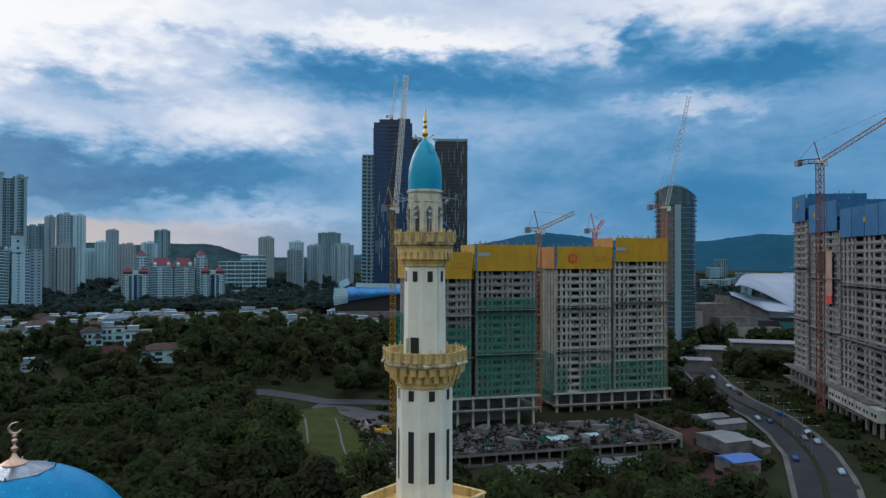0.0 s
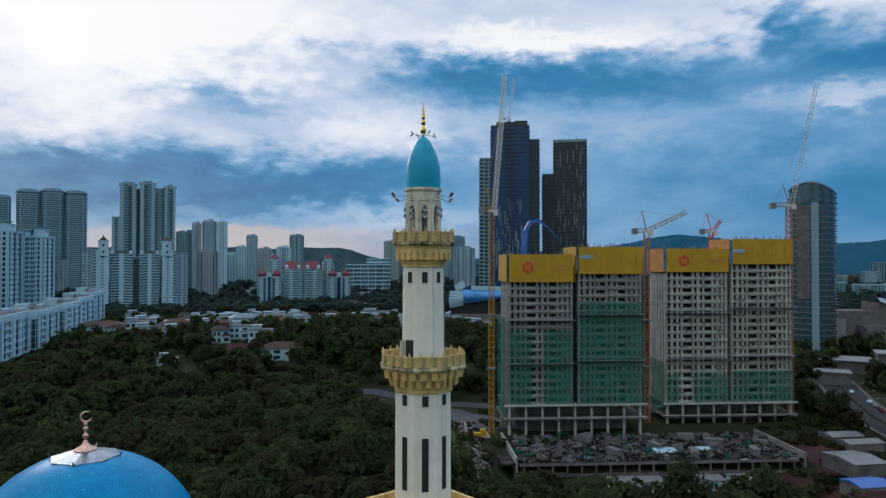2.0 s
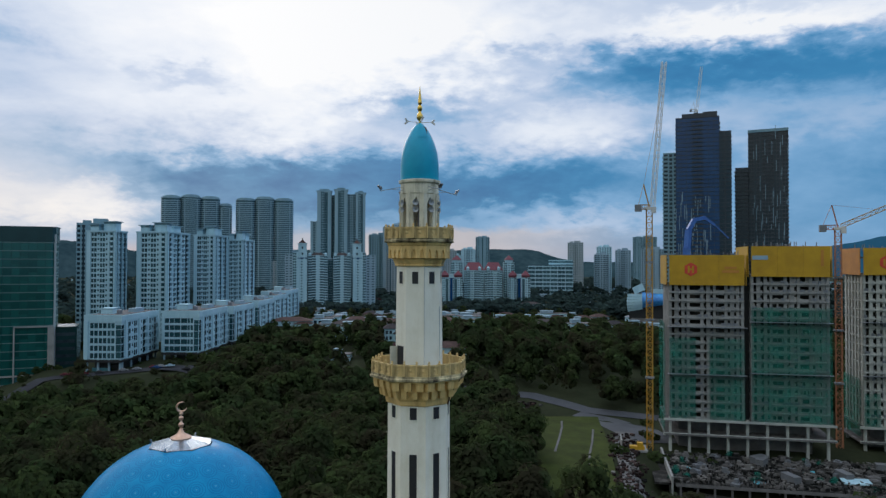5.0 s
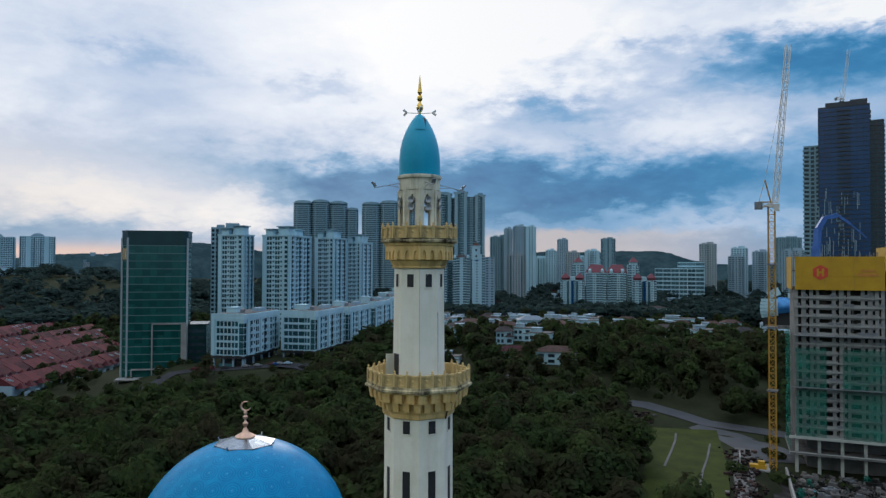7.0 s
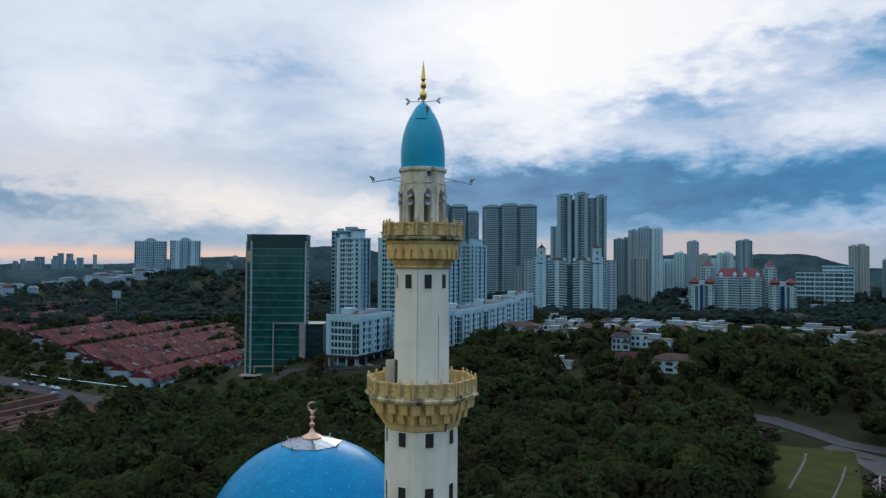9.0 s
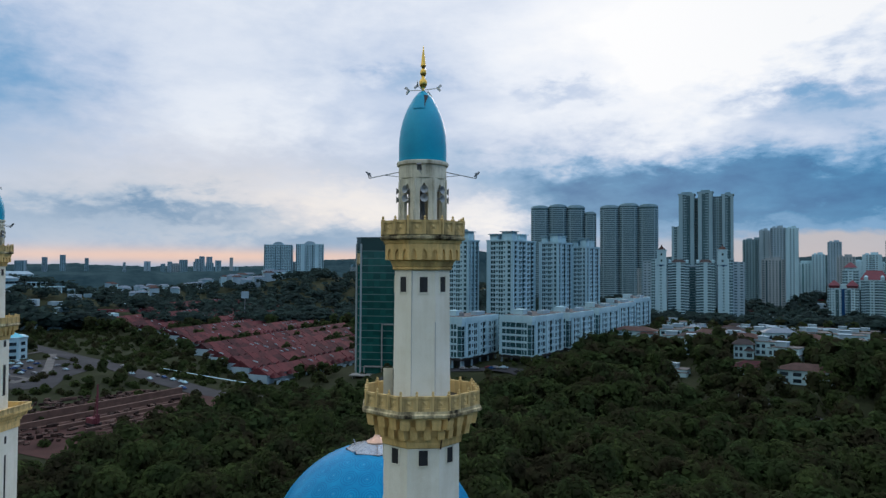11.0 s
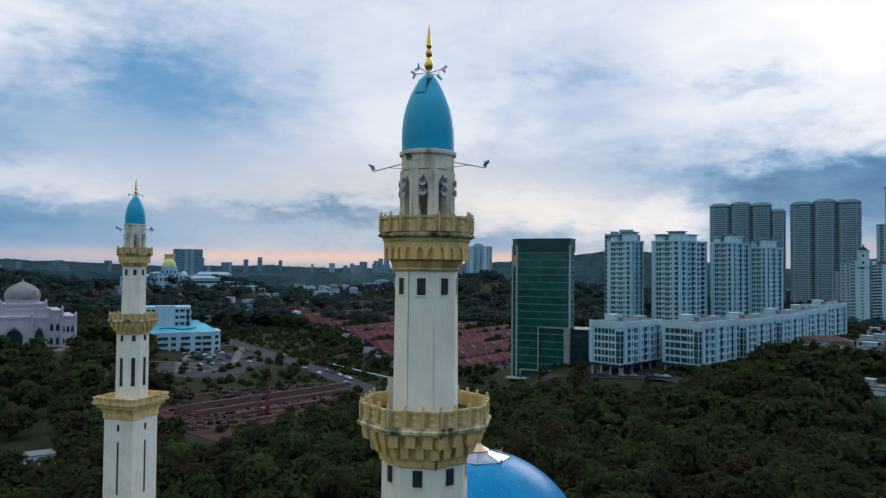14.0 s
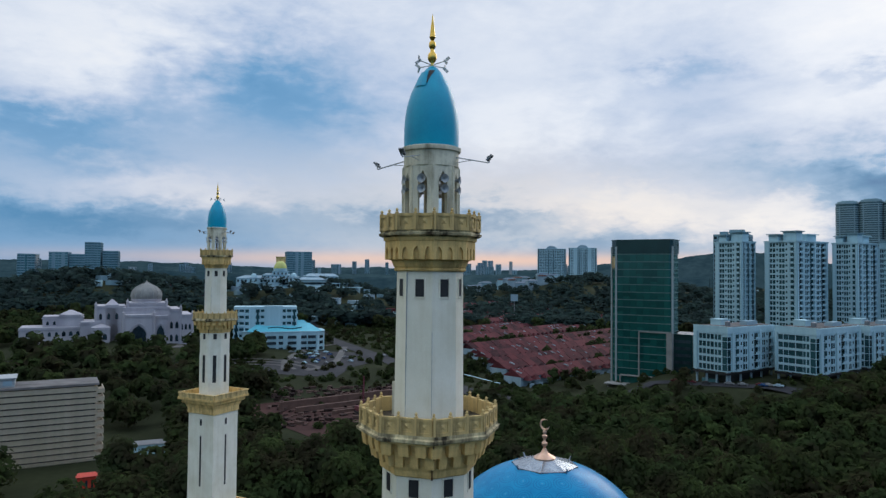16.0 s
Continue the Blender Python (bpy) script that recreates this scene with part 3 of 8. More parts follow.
def minaret(x, y, turn, square, label, torn):
    """Heights are above sea level; the root stands at the origin of heights."""
    root = thing("minaret", x, y, -9.0, turn, label, "minaret", "minarets of the mosque")
    hz = 9.0

    def z(*prof):
        return [(r, h + hz) for r, h in prof]

    # square lower shafts with two balconies
    for zb, zt, r in ((-9, 17.2, 3.1), (19.6, 35.0, 2.65)):
        part("lower_shaft", Shape().turn(z((r, zb), (r, zt)), 4, square), CREAM, root)
        for k in range(4):
            th = square + 90 * k
            slit = Shape()
            facet(slit, th, r + 0.02, [(u - 0.0, v + hz) for u, v in rect(0.32, zt - 12.3, zt - 4.4)], 0.1)
            facet(slit, th, r + 0.02, [(u, v + hz) for u, v in rect(0.42, zt - 2.8, zt - 1.8)], 0.1)
            part("window", slit, DARK, root)
    for zt in (17.2, 35.0):
        r = 2.9
        part("balcony_slab", Shape().turn(z((r, zt), (r + 0.15, zt + 0.5), (r + 0.5, zt + 0.7), (r + 0.55, zt + 1.1), (r + 0.95, zt + 1.25), (r + 1.0, zt + 1.6)), 4, square), OCHRE, root)
        low = 3.1 if zt < 20 else 2.65
        part("frieze", Shape().turn(z((low + 0.14, zt - 0.95), (low + 0.14, zt), (low + 0.02, zt + 0.02)), 4, square), OCHRE, root, "plain yellow frieze under the balcony")
        for k in range(4):
            a, b = radians(square + 90 * k), (r + 0.85)
            part("parapet_wall", Shape().box(0, 0, 0, 0.22, 2 * b - 0.26, 0.62).box(0.03, 0, 0.62, 0.34, 2 * b - 0.1, 0.14), OCHRE_GREY, root, at=pose(b * math.cos(a), b * math.sin(a), zt + 1.6 + hz, 0, 0, square + 90 * k))
    # octagon of the middle tier
    part("middle_shaft", Shape().turn(z((2.26, 35.5), (2.24, 46.8)), 8, 0), CREAM, root)
    for k in range(8):
        th = 45 * k
        w1 = Shape()
        facet(w1, th, 2.27, [(u, v + hz) for u, v in rect(0.52, 45.75, 46.62)], 0.1)
        part("window", w1, DARK, root)
        fr = Shape()
        for u0, z0, ww, hh in ((-0.30, 45.7, 0.06, 0.98), (0.30, 45.7, 0.06, 0.98), (0, 45.68, 0.66, 0.06)):
            facet(fr, th, 2.30, [(u0 + u, v + hz) for u, v in rect(ww, z0, z0 + hh)], 0.08)
        part("window_frame", fr, CREAM, root)
        w2 = Shape()
        facet(w2, th, 2.27, [(u, v + hz) for u, v in rect(0.55, 38.9, 43.2)], 0.1)
        part("slit_window", w2, DARK, root)
        fr = Shape()
        for u0 in (-0.31, 0.31):
            facet(fr, th, 2.30, [(u0 + u, v + hz) for u, v in rect(0.05, 38.9, 43.25)], 0.08)
        part("window_frame", fr, CREAM, root)
        # faint carved roundel above the slits
        if k % 2 == 1:
            lines = Shape()
            facet(lines, th, 2.265, [(0.34 * math.cos(b), 44.6 + hz + 0.5 * math.sin(b)) for b in [2 * math.pi * i / 12 for i in range(12)]], 0.1)
            part("carved_roundel", lines, CREAM, root)
    # lower balcony
    s = Shape().turn(z((2.30, 46.75), (2.36, 46.8), (2.40, 47.1), (2.52, 47.45), (2.54, 48.0), (2.84, 48.05), (2.86, 48.55), (3.3, 48.6), (3.3, 48.7)), 8, 0)
    part("balcony_soffit", s, OCHRE, root)
    corbels(root, 8, 3, 2.86, 47.34 + hz, 48.10 + hz, 0, 0.56, 2.45, 0.25, 0.97, 0.03)
    corbels(root, 8, 3, 3.26, 47.98 + hz, 48.66 + hz, 0, 0.62, 2.75, -0.25, 0.97, 0.03)
    part("rain_stain_pipe", Shape().beam((3.6, 0, 48.68 + hz), (3.36, 0, 48.34 + hz), 0.08).beam((3.36, 0, 48.34 + hz), (3.06, 0, 47.9 + hz), 0.08).beam((3.06, 0, 47.9 + hz), (2.76, 0, 47.4 + hz), 0.08).beam((2.76, 0, 47.4 + hz), (2.57, 0, 46.72 + hz), 0.07), PIPE, root, "rusty dark downpipe under the balcony", at=pose(0, 0, 0, 0, 0, -22.5))
    part("balcony_slab", Shape().turn(z((3.36, 48.68), (3.52, 48.75), (3.54, 48.9), (3.42, 48.95), (3.42, 49.1)), 8, 0), OCHRE_DARK, root)
    parapet(root, 8, 3, 3.30, 49.1 + hz, 0.95, 0)
    part("balcony_floor", Shape().turn(z((3.2, 49.1), (3.2, 49.14)), 8, 0), MOULD, root, "mouldy dark balcony floor")
    grit = random.Random(12)
    for k in range(14):
        a, rr = grit.uniform(0, 6.28), grit.uniform(1.95, 3.05)
        part("debris", Shape().box(0, 0, 0, grit.uniform(0.15, 0.5), grit.uniform(0.1, 0.3), grit.uniform(0.06, 0.22)), grit.choice((MOULD, CREAM_DIRTY, OCHRE_GREY)), root, at=pose(rr * math.cos(a), rr * math.sin(a), 49.14 + hz, 0, 0, grit.uniform(0, 180)))
    # octagon of the upper tier
    part("upper_shaft", Shape().turn(z((1.71, 49.0), (1.63, 57.4)), 8, 0), CREAM, root)
    for k in range(8):
        th = 45 * k
        w1 = Shape()
        facet(w1, th, 1.665, [(u, v + hz) for u, v in rect(0.46, 55.75, 56.65)], 0.1)
        part("window", w1, DARK, root)
        fr = Shape()
        for u0, z0, ww, hh in ((-0.28, 55.7, 0.06, 1.0), (0.28, 55.7, 0.06, 1.0), (0, 55.66, 0.62, 0.06)):
            facet(fr, th, 1.69, [(u0 + u, v + hz) for u, v in rect(ww, z0, z0 + hh)], 0.08)
        part("window_frame", fr, CREAM, root)
    seam = Shape()
    for th, u, z0, z1 in ((-67.5, 0.0, 49.1, 57.0), (-22.5, 0.0, 49.2, 54.0)):
        facet(seam, th, 1.71 / math.cos(math.pi / 8) + 0.005, [(u + p, v + hz) for p, v in rect(0.02, z0, z1)], 0.1)
    part("conduit", seam, HORN, root, "thin dark conduit down the shaft")
    door = Shape()
    facet(door, -135, 1.73, [(u, v + hz) for u, v in rect(0.8, 49.1, 51.05)], 0.1)
    part("doorway", door, DARK, root, "open dark doorway on the balcony")
    part("door_leaf", Shape().box(0, 0, 0, 0.62, 0.06, 1.9).box(0, 0.04, 0.2, 0.42, 0.04, 0.6).box(0, 0.04, 1.05, 0.42, 0.04, 0.6), CREAM_DIRTY, root, "pale metal door leaf standing open", at=radial(-150, 2.06, 49.1 + hz, 20))
    # upper balcony
    s = Shape().turn(z((1.72, 57.2), (1.80, 57.3), (1.92, 57.6), (2.10, 57.68), (2.13, 58.55), (2.2, 58.6), (2.30, 58.64), (2.34, 58.85)), 8, 0)
    part("balcony_soffit", s, OCHRE, root)
    arched_frieze(root, 8, 3, 2.24, 57.66 + hz, 58.84 + hz, 0, 0.34)
    part("neck_band", Shape().turn(z((1.70, 57.05), (1.78, 57.1), (1.78, 57.2), (1.72, 57.24)), 8, 0), OCHRE, root)
    part("balcony_slab", Shape().turn(z((2.37, 58.82), (2.54, 58.9), (2.56, 59.02), (2.47, 59.06), (2.47, 59.15)), 8, 0), OCHRE_DARK, root)
    parapet(root, 8, 2, 2.41, 59.15 + hz, 0.95, 0)
    # lantern with pointed openings
    for k in range(8):
        th = 45 * k
        s = Shape()
        for e in (-1, 1):
            facet(s, th, 1.40, [(e * 0.42 + u, v + hz) for u, v in rect(0.34, 59.1, 61.6)], 0.28)
        facet(s, th, 1.40, [(u, v + hz) for u, v in ((-0.59, 61.6), (-0.25, 61.6), (-0.22, 61.9), (-0.1, 62.12), (0, 62.3), (0.1, 62.12), (0.22, 61.9), (0.25, 61.6), (0.59, 61.6), (0.59, 62.6), (-0.59, 62.6))], 0.28)
        part("lantern_side", s, CREAM_DIRTY, root)
        s = Shape()
        facet(s, th + 22.5, 1.56, [(u, v + hz) for u, v in rect(0.12, 59.1, 62.55)], 0.2)
        part("pilaster", s, CREAM_DIRTY, root)
    part("lantern_core", Shape().turn(z((0.16, 59.1), (0.16, 62.6)), 12, 0, False), STEEL, root, "grey pole in the lantern")
    part("drum", Shape().turn(z((1.38, 62.55), (1.47, 62.6), (1.47, 63.38), (1.58, 63.42), (1.60, 63.5), (1.60, 63.62), (1.5, 63.66)), 32, 0, False), CREAM_DIRTY, root, smooth=True)
    horn = Shape().turn([(0.08, -0.35), (0.09, -0.12), (0.045, -0.1), (0.06, 0.02), (0.10, 0.12), (0.17, 0.2), (0.235, 0.24), (0.235, 0.25), (0.15, 0.2), (0.02, 0.05)], 14, 0, False)
    hm = horn.mesh("loudspeaker", HORN, True)
    for k in range(8):
        for zz in (61.35, 61.88):
            a = radians(45 * k)
            part("loudspeaker", hm, None, root, "grey horn loudspeaker in the arch", at=pose(1.36 * math.cos(a), 1.36 * math.sin(a), zz + hz, 0, 0, 45 * k) @ pose(0, 0, 0, 0, 90, 0))
    # cap and finial
    cap = [(1.46, 63.64), (1.475, 64.2), (1.47, 64.7), (1.44, 65.2), (1.38, 65.65), (1.28, 66.1), (1.14, 66.55), (0.97, 66.95), (0.76, 67.35), (0.55, 67.7), (0.32, 67.98), (0.12, 68.12)]
    part("cap", Shape().turn(z(*cap), 48, 0, False), TURQ, root, "smooth turquoise pointed cap", True)
    rod = [(0.09, 68.1), (0.09, 68.3), (0.16, 68.35), (0.24, 68.5), (0.25, 68.62), (0.22, 68.78), (0.12, 68.9), (0.10, 69.05), (0.17, 69.13), (0.2, 69.28), (0.16, 69.43), (0.09, 69.52), (0.12, 69.62), (0.17, 69.7), (0.155, 69.75), (0.06, 70.55), (0.01, 70.98)]
    part("finial", Shape().turn(z(*rod), 20, 0, False), GOLD, root, "gilt finial of stacked balls and a spike", True)
    for k in range(4):
        s = Shape().beam((0.05, 0, 0), (1.0, 0, 0.05), 0.04)
        s.beam((0.96, 0, 0.06), (1.16, 0.10, 0.24), 0.06, 0.14).beam((0.96, 0, 0.04), (1.16, -0.10, -0.14), 0.06, 0.14).beam((0.9, 0, 0.05), (1.0, 0, 0.05), 0.12, 0.12)
        part("spreader", s, CRANE_W, root, "thin pale metal arm with a fishtail end", at=pose(0, 0, 68.18 + hz, 0, 0, 20 + 90 * k))
    for th in (-52, 38, 128, -142):
        s = Shape().beam((1.4, 0, 0), (3.3, 0, -0.4), 0.05).beam((1.42, 0, -0.3), (2.4, 0, -0.2), 0.035)
        s.beam((3.3, 0, -0.4), (3.36, 0, -0.2), 0.05)
        arm = part("lamp_arm", s, HORN, root, "slender bracket arm", at=pose(0, 0, 63.1 + hz, 0, 0, th))
        part("floodlight", Shape().beam((3.2, 0, -0.28), (3.5, 0, 0.0), 0.26, 0.10).beam((3.26, 0, -0.18), (3.36, 0, -0.1), 0.18, 0.18), STEEL, arm, "small grey floodlight")
    if torn:
        # loose flap near the tip of the cap
        for name, th0, th1, za, zb, lift, m in (("flap_gap", -46, -8, 66.95, 67.78, 0.02, DARK), ("loose_flap", -86, -44, 66.85, 67.68, 0.06, TURQ)):
            s, n = Shape(), 7
            for i in range(n + 1):
                zz = za + (zb - za) * i / n
                r = float(np.interp(zz, [p[1] for p in cap], [p[0] for p in cap])) + lift + 0.04 * (name == "loose_flap") * i / n
                for j in range(n + 1):
                    b = radians(th0 + (th1 - th0) * j / n * (0.12 + 0.88 * (i / n) ** 2 if name == "flap_gap" else 1))
                    s.v.append((r * math.cos(b), r * math.sin(b), zz + hz))
            for i in range(n):
                for j in range(n):
                    q = i * (n + 1) + j
                    s.f.append((q, q + 1, q + n + 2, q + n + 1))
            part(name, s, m, root, "sheet lifted from the cap" if m is TURQ else "dark gap in the cap", True)
    return root


minaret(0, 0, 13, 35, "cream octagonal minaret with ochre balconies and turquoise cap", True)
minaret(-82, -16, 4, 45, "cream minaret with ochre balconies beside the forest", False)

# ---- mosque dome ----
hall = thing("mosque_hall", -48, 27, -9, 16, "plain cream mosque hall under the blue dome", "mosque")
part("wall", Shape().box(0, 0, 0, 56, 56, 20), CREAM, hall)
part("roof", Shape().box(0, 0, 20, 57, 57, 0.6), CONC_LIGHT, hall)
part("drum", Shape().turn([(15.6, 20.6), (15.6, 26.2), (15.9, 26.4), (15.9, 27.0)], 48, 0, False), CREAM, hall, smooth=True)
dome_root = thing("mosque_dome", -48, 27, 0, 16, "large blue patterned dome with silver collar and gilt crescent", "dome")
prof = [(14.7 * math.cos(radians(b)), 17.95 + 14.7 * math.sin(radians(b))) for b in range(0, 82, 3)]
part("shell", Shape().turn(prof, 96, 0, False), DOMEBLUE, dome_root, "blue tiled shell with rosettes", True)
for k in range(8):
    s = Shape()
    a0, a1 = radians(45 * k), radians(45 * k + 45)
    ring = [(4.25, 32.2), (1.3, 32.98)]
    for r, h in ring:
        s.v += [(r * math.cos(a0), r * math.sin(a0), h), (r * math.cos(a1), r * math.sin(a1), h)]
    s.v += [(4.3 * math.cos(b), 4.3 * math.sin(b), 31.85) for b in (a0, a1)]
    s.f += [(0, 1, 3, 2), (4, 5, 1, 0)]
    part("collar_petal", s, SILVER, dome_root, "folded silver sheet")
    if k % 2 == 0:
        # Short metal spikes leaning outward at every second collar corner.
        part("collar_lamp", Shape().beam((4.25 * math.cos(a0), 4.25 * math.sin(a0), 32.1), (4.5 * math.cos(a0), 4.5 * math.sin(a0), 32.6), 0.18), SILVER, dome_root)
part("finial_base", Shape().turn([(1.4, 32.85), (1.42, 33.05), (1.2, 33.2), (0.55, 33.55), (0.34, 33.9), (0.22, 34.20)], 24, 0, False), COPPER, dome_root, "", True)
part("finial", Shape().turn([(0.16, 34.14), (0.18, 34.4), (0.38, 34.62), (0.38, 34.86), (0.15, 35.1), (0.13, 35.36), (0.33, 35.58), (0.33, 35.79), (0.12, 36.0), (0.27, 36.2), (0.27, 36.36), (0.07, 36.6)], 20, 0, False), COPPER, dome_root, "", True)
s, n = Shape(), 22
for i in range(n + 1):
    b = radians(60 + 290 * i / n)
    t = 0.02 + 0.17 * math.sin(math.pi * i / n)
    for rr, yy in ((0.75, 0), (0.75 - t, 0.09), (0.75 - 2 * t, 0), (0.75 - t, -0.09)):
        s.v.append((rr * math.cos(b) + (0.75 - rr) * -0.2, yy, 37.2 + rr * math.sin(b)))
for i in range(n):
    s.f += [(i * 4 + j, i * 4 + (j + 1) % 4, i * 4 + 4 + (j + 1) % 4, i * 4 + 4 + j) for j in range(4)]
part("crescent", s, COPPER, dome_root, "rosy gilt crescent", True, at=pose(0, 0, 0, 0, 0, 20))

# ---- tall buildings ----


def tower(name, x, y, zb, zt, w, d, rz, wall, glass, label, category="tower", fh=3.2, bay=3.6, pier=0.35, band=0.42, panes=False, group="", plant=True, proud=0.3, roof=None):
    """A block whose front runs along local x and faces -y; x, y is the middle of the front."""
    root = thing(name, x, y, zb, rz, label, category, group)
    h = zt - zb
    fl = max(2, round(h / fh))
    fh = h / fl
    part("glazed_core", Shape().box(0, d / 2, 0, w - 2 * proud, d - 2 * proud, h - 0.1), DARK if panes else glass, root)
    s = Shape()
    if panes:
        bm = Shape().box(0, d / 2, 0, w, d, fh * band).mesh("floor_band", wall)
        for i in range(fl + 1):
            part("floor_band", bm, None, root, at=pose(0, 0, max(0, i * fh - fh * band / 2)))
    for i in range(0 if panes else fl + 1):
        s.box(0, d / 2, max(0, i * fh - fh * band / 2), w, d, fh * band * (0.5 if i in (0, fl) else 1) + (0.8 if i == fl else 0))
    if panes:
        for along, length, other in ((0, w, d), (1, d, w)):
            nb = max(1, round(length / bay))
            pw = length / nb * pier
            q = Shape().box(0, 0, 0.02, pw, proud, h - 0.05).mesh("pier", wall)
            for i in range(nb + 1):
                u = min(max(-length / 2 + length * i / nb, -length / 2 + pw / 2), length / 2 - pw / 2)
                for e in (-1, 1):
                    part("pier", q, None, root, at=pose(u, d / 2 + e * (other / 2 - proud / 2 - 0.02), 0) if along == 0 else pose(e * (other / 2 - proud / 2 - 0.02), d / 2 + u, 0, 0, 0, 90))
    else:
        # bays of uneven width: windows, loggias with railings, blank strips and slots
        pick = random.Random(round(x * 3 + y))
        kinds = [pick.choice("wwlbws") for _ in range(5)] + ["l"]
        slot = Shape()
        for along, length, other in ((0, w, d), (1, d, w)):
            nb = max(2, round(length / bay))
            step = length / nb
            for i in range(nb):
                kind = kinds[min(i, nb - 1 - i) % 6]
                u0 = -length / 2 + step * i
                solid = {"w": pier, "l": pier * 0.45, "b": 1.0, "s": pier * 0.8}[kind]
                for e in (-1, 1):
                    face = e * (other / 2 - proud / 2 - 0.02)
                    for side in (0, 1):
                        pw = step * solid / 2
                        u = u0 + (pw / 2 if side == 0 else step - pw / 2)
                        s.box(*((u, d / 2 + face) if along == 0 else (face, d / 2 + u)), 0.02, *((pw, proud) if along == 0 else (proud, pw)), h - 0.05)
                    if kind == "s":
                        # Shaded slot painted as a flat dark strip just proud of the face.
                        out = e * (other / 2 + 0.04)
                        slot.box(*((u0 + step / 2, d / 2 + out) if along == 0 else (out, d / 2 + u0 + step / 2)), 0.5, *((step * 0.4, 0.1) if along == 0 else (0.1, step * 0.4)), h - 2)
                    if kind == "l" and (e == -1 or along == 1):
                        out = e * (other / 2 + 0.45)
                        for k in range(1, fl):
                            s.box(*((u0 + step / 2, d / 2 + out) if along == 0 else (out, d / 2 + u0 + step / 2)), k * fh - 0.2, *((step * 0.86, 0.9) if along == 0 else (0.9, step * 0.86)), fh * 0.36)
        if slot.v:
            tagged(part("recess", slot, glass, root), "", "", "", "stuff")
    if not panes:
        tagged(part("wall", s, wall, root), "", "", "", "stuff")
    else:
        for along, length, sides in ((0, w, (-1,)), (1, d, (1,))):
            nb = max(1, round(length / bay))
            pw, ph = length / nb * (1 - pier) - 0.05, fh * (1 - band) - 0.05
            pm = Shape().box(0, 0, 0, pw, 0.08, ph).box(0, -0.05, 0, 0.08, 0.06, ph).mesh("window", glass)
            for i in range(fl):
                for j in range(nb):
                    u = -length / 2 + length * (j + 0.5) / nb
                    for e in sides:
                        m = pose(u, proud - 0.06, i * fh + fh * band / 2 + 0.03) if along == 0 else pose(e * (w / 2 - proud + 0.06), d / 2 + u, i * fh + fh * band / 2 + 0.03, 0, 0, 90)
                        part("window", pm, None, root, at=m)
    if plant:
        s = Shape().box(w * 0.12, d * 0.5, h + 0.75, w * 0.4, d * 0.45, fh * 1.1).box(-w * 0.25, d * 0.45, h + 0.75, w * 0.22, d * 0.3, fh * 0.7)
        part("roof_plant", s, roof or wall, root)
    return root


# two dark towers under construction far behind the site
a_root = tower("office_tower", -1, 700, -9, 205, 42, 40, 1, BLACKTOWER, GLASS_B, "tall dark glass tower under construction with stepped top", fh=4.2, bay=5, pier=0.05, band=0.13, plant=False)
part("crown", Shape().box(2, 18, 214, 34, 30, 5).box(12, 18, 219, 14, 12, 3), BLACKTOWER, a_root)
tower("office_tower", -27, 702, -9, 170, 15, 34, 2, GREYTOWER, GLASS_D, "grey concrete flank of the dark tower", fh=4.2, bay=5, pier=0.4, band=0.3, plant=False)
tower("office_tower", 25, 705, -9, 190, 12, 34, 2, BLACKTOWER, GLASS_D, "dark stepped flank of the glass tower", fh=4.2, bay=5, pier=0.2, band=0.25, plant=False)
b_root = tower("office_tower", 66, 734, -9, 192, 37, 36, -4, BLACKTOWER, GLASS_D, "dark tower with rows of pale fins under construction", fh=4.0, bay=2.6, pier=0.2, band=0.3, plant=False)
part("crown", Shape().box(0, 18, 201, 38, 37, 3), GREYTOWER, b_root, "pale grey roof rim")
tower("office_tower", 41, 731, -9, 155, 12, 30, -3, BLACKTOWER, GLASS_D, "lower dark flank of the fin-clad tower", fh=4.0, bay=2.6, pier=0.2, band=0.3, plant=False)
for bx, by, bw, seed in ((-6, 699.4, 36, 3), (68, 733, 34, 7)):
    rng = random.Random(seed)
    s = Shape()
    for i in range(60):
        u, h0 = rng.uniform(-bw / 2, bw / 2), rng.uniform(40, 120 if seed == 3 else 185)
        s.box(bx + u, by, h0, 0.5, 0.5, rng.uniform(5, 16))
    alone("curtain_strips", s, PALE, "pale unfinished cladding strips on the dark tower", "cladding", "stuff")

# round-fronted tower
rt = thing("round_tower", 210, 445, -8, -22, "curved grey glass tower with open floor edges and a rounded crown", "tower")
pts = [(14.6 * math.cos(radians(b)), 15 * math.sin(radians(b))) for b in range(0, 360, 12)]
part("glazed_core", Shape().prism([(p * 0.96, q * 0.96) for p, q in pts], 0, 110), GLASS_H, rt)
fm = Shape().prism(pts, 0, 0.5).mesh("floor_band", STEEL)
for i in range(29):
    part("floor_band", fm, None, rt, at=pose(0, 0, i * 3.8))
em = Shape().prism([(14.9 * math.cos(radians(b)) * k, 15.3 * math.sin(radians(b)) * k) for k, bs in ((1.03, range(-40, 41, 10)), (0.9, range(40, -41, -10))) for b in bs], 0, 0.3).mesh("floor_edge", CONC)
for i in range(29):
    part("floor_edge", em, None, rt, at=pose(0, 0, 2 + i * 3.8))
    if i > 12:
        part("floor_edge", em, None, rt, at=pose(0, 0, 2 + i * 3.8, 0, 0, 170))
part("pale_column", Shape().box(1.5, -14.4, 0, 4.4, 2.4, 105), GREYTOWER, rt, "pale concrete shaft")
part("brown_recess", Shape().box(-5.4, -13.6, 40, 8, 2.0, 63), CONC, rt, "unfinished brown recess")
crown, rim = Shape(), Shape()
